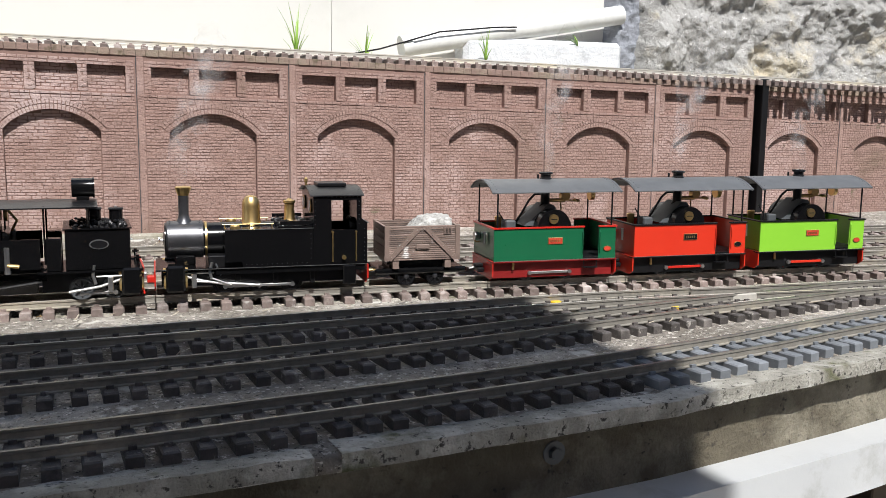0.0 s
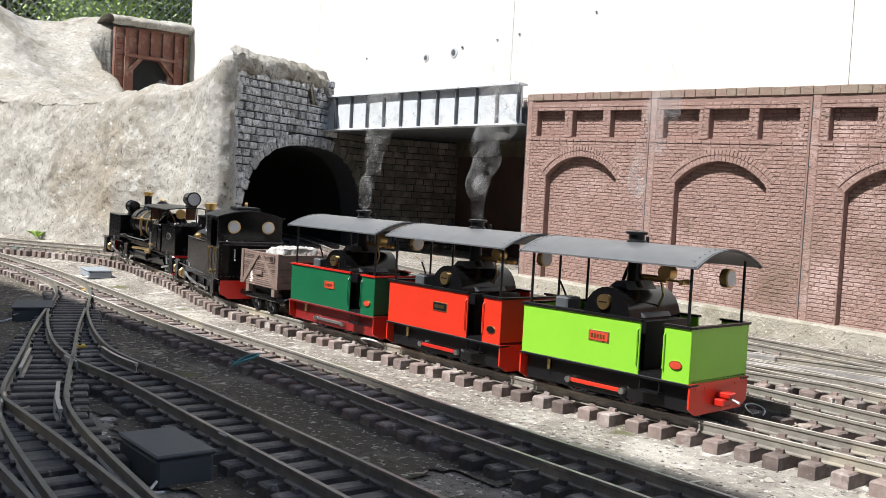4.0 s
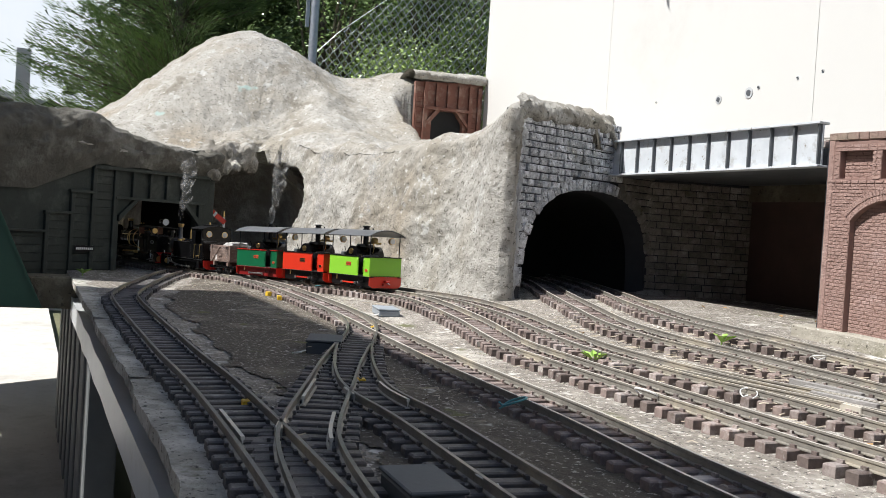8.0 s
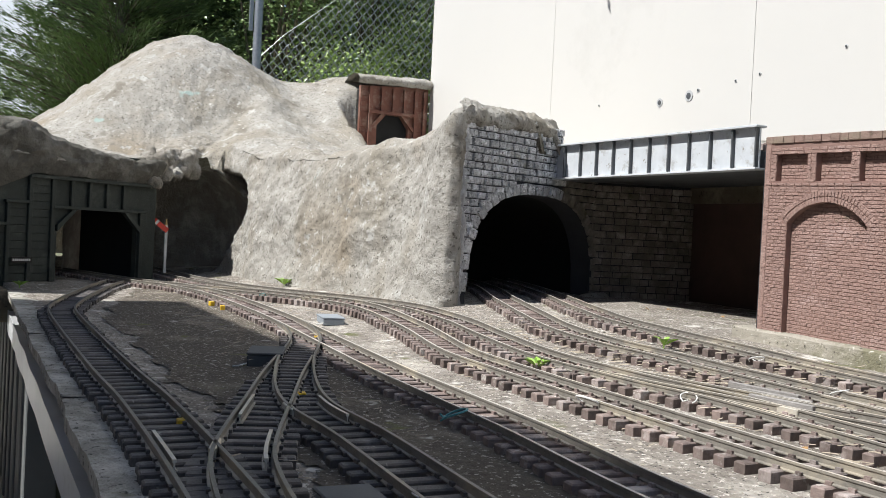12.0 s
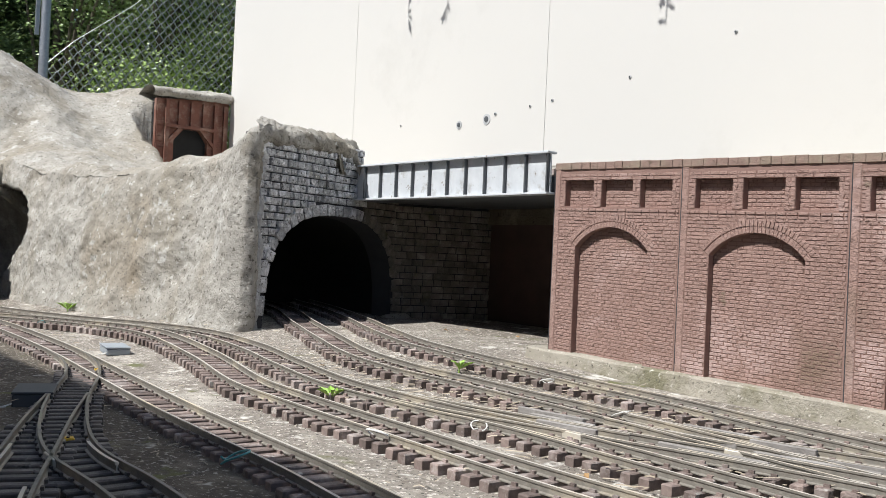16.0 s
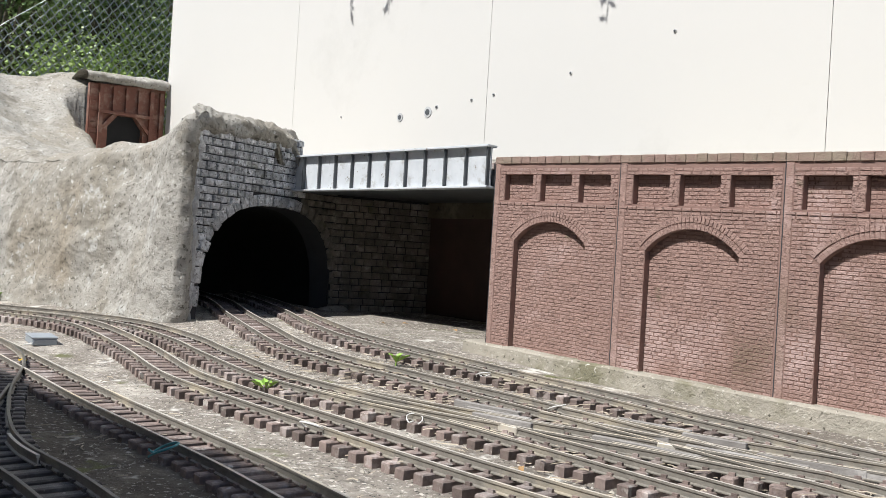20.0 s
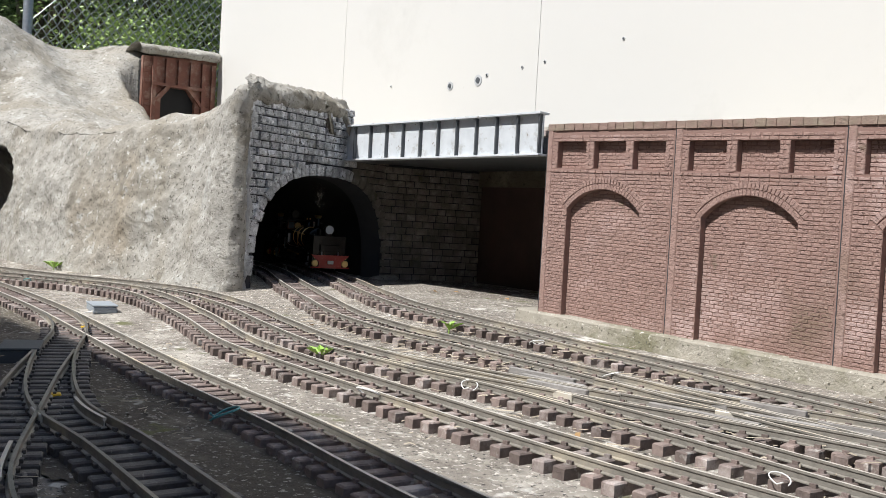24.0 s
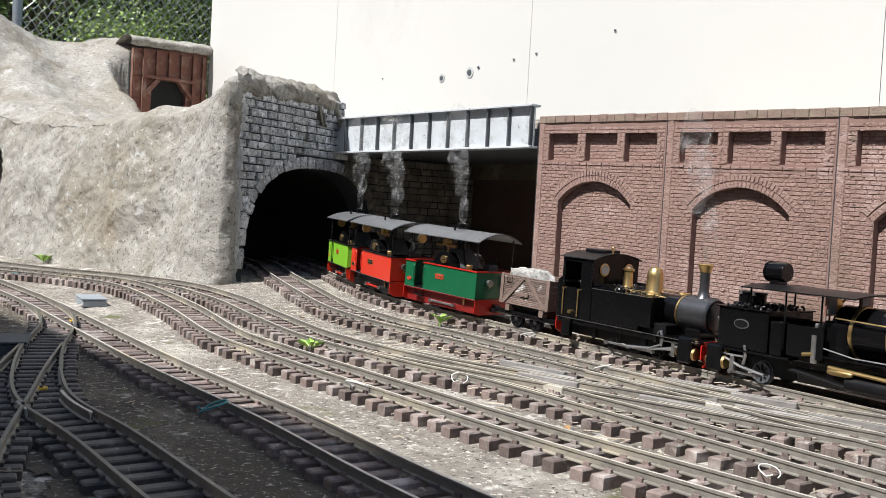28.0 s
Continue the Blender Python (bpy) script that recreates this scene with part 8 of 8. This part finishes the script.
            part("crosshead", B(min(x0 + s_ * 0.018, x0 + s_ * 0.024), max(x0 + s_ * 0.018, x0 + s_ * 0.024), sy * 0.039 - 0.002, sy * 0.039 + 0.002, 0.010, 0.028, 0.0008), "steel", g)
            part("radius_link", tube([(x0 + s_ * 0.004, sy * 0.040, 0.042), (x0 + s_ * 0.002, sy * 0.040, 0.030), (x0 + s_ * 0.005, sy * 0.040, 0.020)], 0.0018), "steel", g)
            part("slide_bar", tube([(x0 + s_ * 0.034, sy * 0.039, 0.0285), (x0 + s_ * 0.006, sy * 0.039, 0.0285)], 0.0012), "steel", g)
            part("lamp_iron", tube([(x0 + s_ * 0.053, sy * 0.020, 0.0365), (x0 + s_ * 0.053, sy * 0.020, 0.046)], 0.0012), "steel", u)
        xb = x0 + s_ * 0.0565
        bb = part("buffer_beam", extrude_poly([(-0.047, 0.038), (0.047, 0.038), (0.028, 0.022), (0.028, 0.010), (0.047, 0.010), (0.047, 0.007), (-0.047, 0.007), (-0.047, 0.010), (-0.028, 0.010), (-0.028, 0.022)], "x", xb, xb + s_ * 0.0018), "buffer_red", u)
        part("beam_rivets", bolt_row(bmesh.new(), [(xb + s_ * 0.0018, y, z) for y in (-0.02, -0.012, 0.012, 0.02) for z in (0.012, 0.03)], 0.0009, "x", s_), "buffer_red", bb)
        part("hook", B(min(xb, xb + s_ * 0.007), max(xb, xb + s_ * 0.007), -0.007, 0.007, 0.017, 0.025, 0.001), "steel", bb)
    lamp_big(t, 0.098, 0.098, 1)
    return t

green_tram = build_tram("green", "buffer_red", "buffer_dark", "buffer_red", "matt_black", "steel", "plate_red", "mid-green tram-type model steam locomotive with red frames and grey roof", "plate_red")
red_tram = build_tram("red", "matt_black", "matt_black", "red", "matt_black", "buffer_red", "matt_black", "bright red tram-type model steam locomotive with black frames and grey roof", "matt_black")
lime_tram = build_tram("lime", "matt_black", "matt_black", "red", "buffer_red", "red", "plate_red", "lime green tram-type model steam locomotive with red beams and grey roof", "plate_red")
wagon, tank_loco, garratt = build_wagon(), build_tank_loco(), build_garratt()


def build_steam(h, seed, size):
    """Wisp of steam over a chimney, in rigid puffs; origin on the rail under the chimney."""
    rnd = random.Random(seed)
    t = thing("steam_wisp", "thin white wisp of steam over the chimney", "steam", group="steam wisps")
    for k in range(7):
        u = (k + 0.5) / 7
        r = size * (0.45 + 1.15 * u)
        bm = bmesh.new()
        c = Vector((-0.05 * u * u * size / 0.02 + rnd.gauss(0, 0.004), rnd.gauss(0, 0.004), h + 0.012 + 0.16 * u))
        bmesh.ops.create_icosphere(bm, subdivisions=3, radius=1, matrix=Matrix.LocRotScale(c, Euler((0, rnd.uniform(-0.4, 0.4), rnd.uniform(0, 6))), Vector((r, r * 0.8, 0.016 + 0.8 * r))))
        bm.normal_update()
        for v in bm.verts:
            v.co += v.normal * r * 0.35 * noise.fractal(v.co * 45 + Vector((seed, 0, 0)), 0.8, 2.0, 3)
        part("puff", bm, "steam", t, smooth=True)
    return t


# thing, distance behind the leading chimney, and the two points that sit on the line
TRAIN = [(garratt, -0.008, 0.072, -0.252), (tank_loco, 0.352, -0.02, -0.14), (wagon, 0.642, 0.03, -0.03), (green_tram, 0.82, 0.035, -0.035), (red_tram, 1.018, 0.035, -0.035), (lime_tram, 1.216, 0.035, -0.035)]
for k, (back, h, size) in enumerate(((-0.008, 0.13, 0.020), (0.352, 0.127, 0.016), (0.82, 0.14, 0.014), (1.018, 0.14, 0.018), (1.216, 0.14, 0.014))):
    TRAIN.append((build_steam(h, 90 + k, size), back, 0.02, -0.02))

# ---------------------------------------------------------------- movement
HIDDEN = [(-2.9, -1.12), (-3.6, -1.15), (-4.2, -0.9), (-4.4, -0.4), (-4.1, 0.08), (-3.5, 0.27), (-2.8, 0.28), (-2.2, 0.24), (-1.6, 0.19)]
# how far along the line the leading chimney is, second by second
RUN = [(0, 2.779), (1, 3.254), (2, 3.712), (2.5, 3.936), (4.5, 4.783), (5, 4.99), (6, 5.392), (7, 5.775), (8, 6.135), (9, 6.53), (10, 6.93), (11, 7.335), (15, 9), (20, 11.1), (24, 12.78), (25, 13.208), (26, 13.64), (27, 14.055), (28, 14.51)]


def loop_line():
    pts = TRACKS["fourth"][::-1] + HIDDEN + TRACKS["wall"]
    line = smooth_line(pts, 0.01)
    s = [0.0]
    for a, b in zip(line, line[1:]):
        s.append(s[-1] + (b - a).length)
    return line, s


def motions():
    line, s = loop_line()
    xs, ys = [p.x for p in line], [p.y for p in line]
    zs = [ground_z(p.x, p.y) + RAIL_Z for p in line]
    ts, rs = [r[0] for r in RUN], [r[1] for r in RUN]

    def at(q):
        return Vector((np.interp(q, s, xs), np.interp(q, s, ys), np.interp(q, s, zs)))

    def run(t):
        # smooth reading of the table
        i = max(0, min(len(ts) - 2, int(np.searchsorted(ts, t, "right")) - 1))
        def slope(k):
            a, b = max(0, k - 1), min(len(ts) - 1, k + 1)
            return (rs[b] - rs[a]) / (ts[b] - ts[a])
        h = ts[i + 1] - ts[i]
        u = (t - ts[i]) / h
        return rs[i] * (2 * u ** 3 - 3 * u * u + 1) + rs[i + 1] * (3 * u * u - 2 * u ** 3) + h * slope(i) * (u ** 3 - 2 * u * u + u) + h * slope(i + 1) * (u ** 3 - u * u)

    for ob, back, a, b in TRAIN:
        rows = []
        n = 112
        for k in range(n + 1):
            t = 28.0 * k / n
            q = run(t) - back
            p, f_ = at(q + a), at(q + b)
            d = (p - f_).normalized()
            o = f_ + d * (-b)
            yaw, pitch = math.atan2(d.y, d.x), math.asin(d.z)
            rows.append((t, Matrix.Translation(o) @ Euler((0, -pitch, yaw)).to_matrix().to_4x4()))
        walk(ob, rows)


motions()
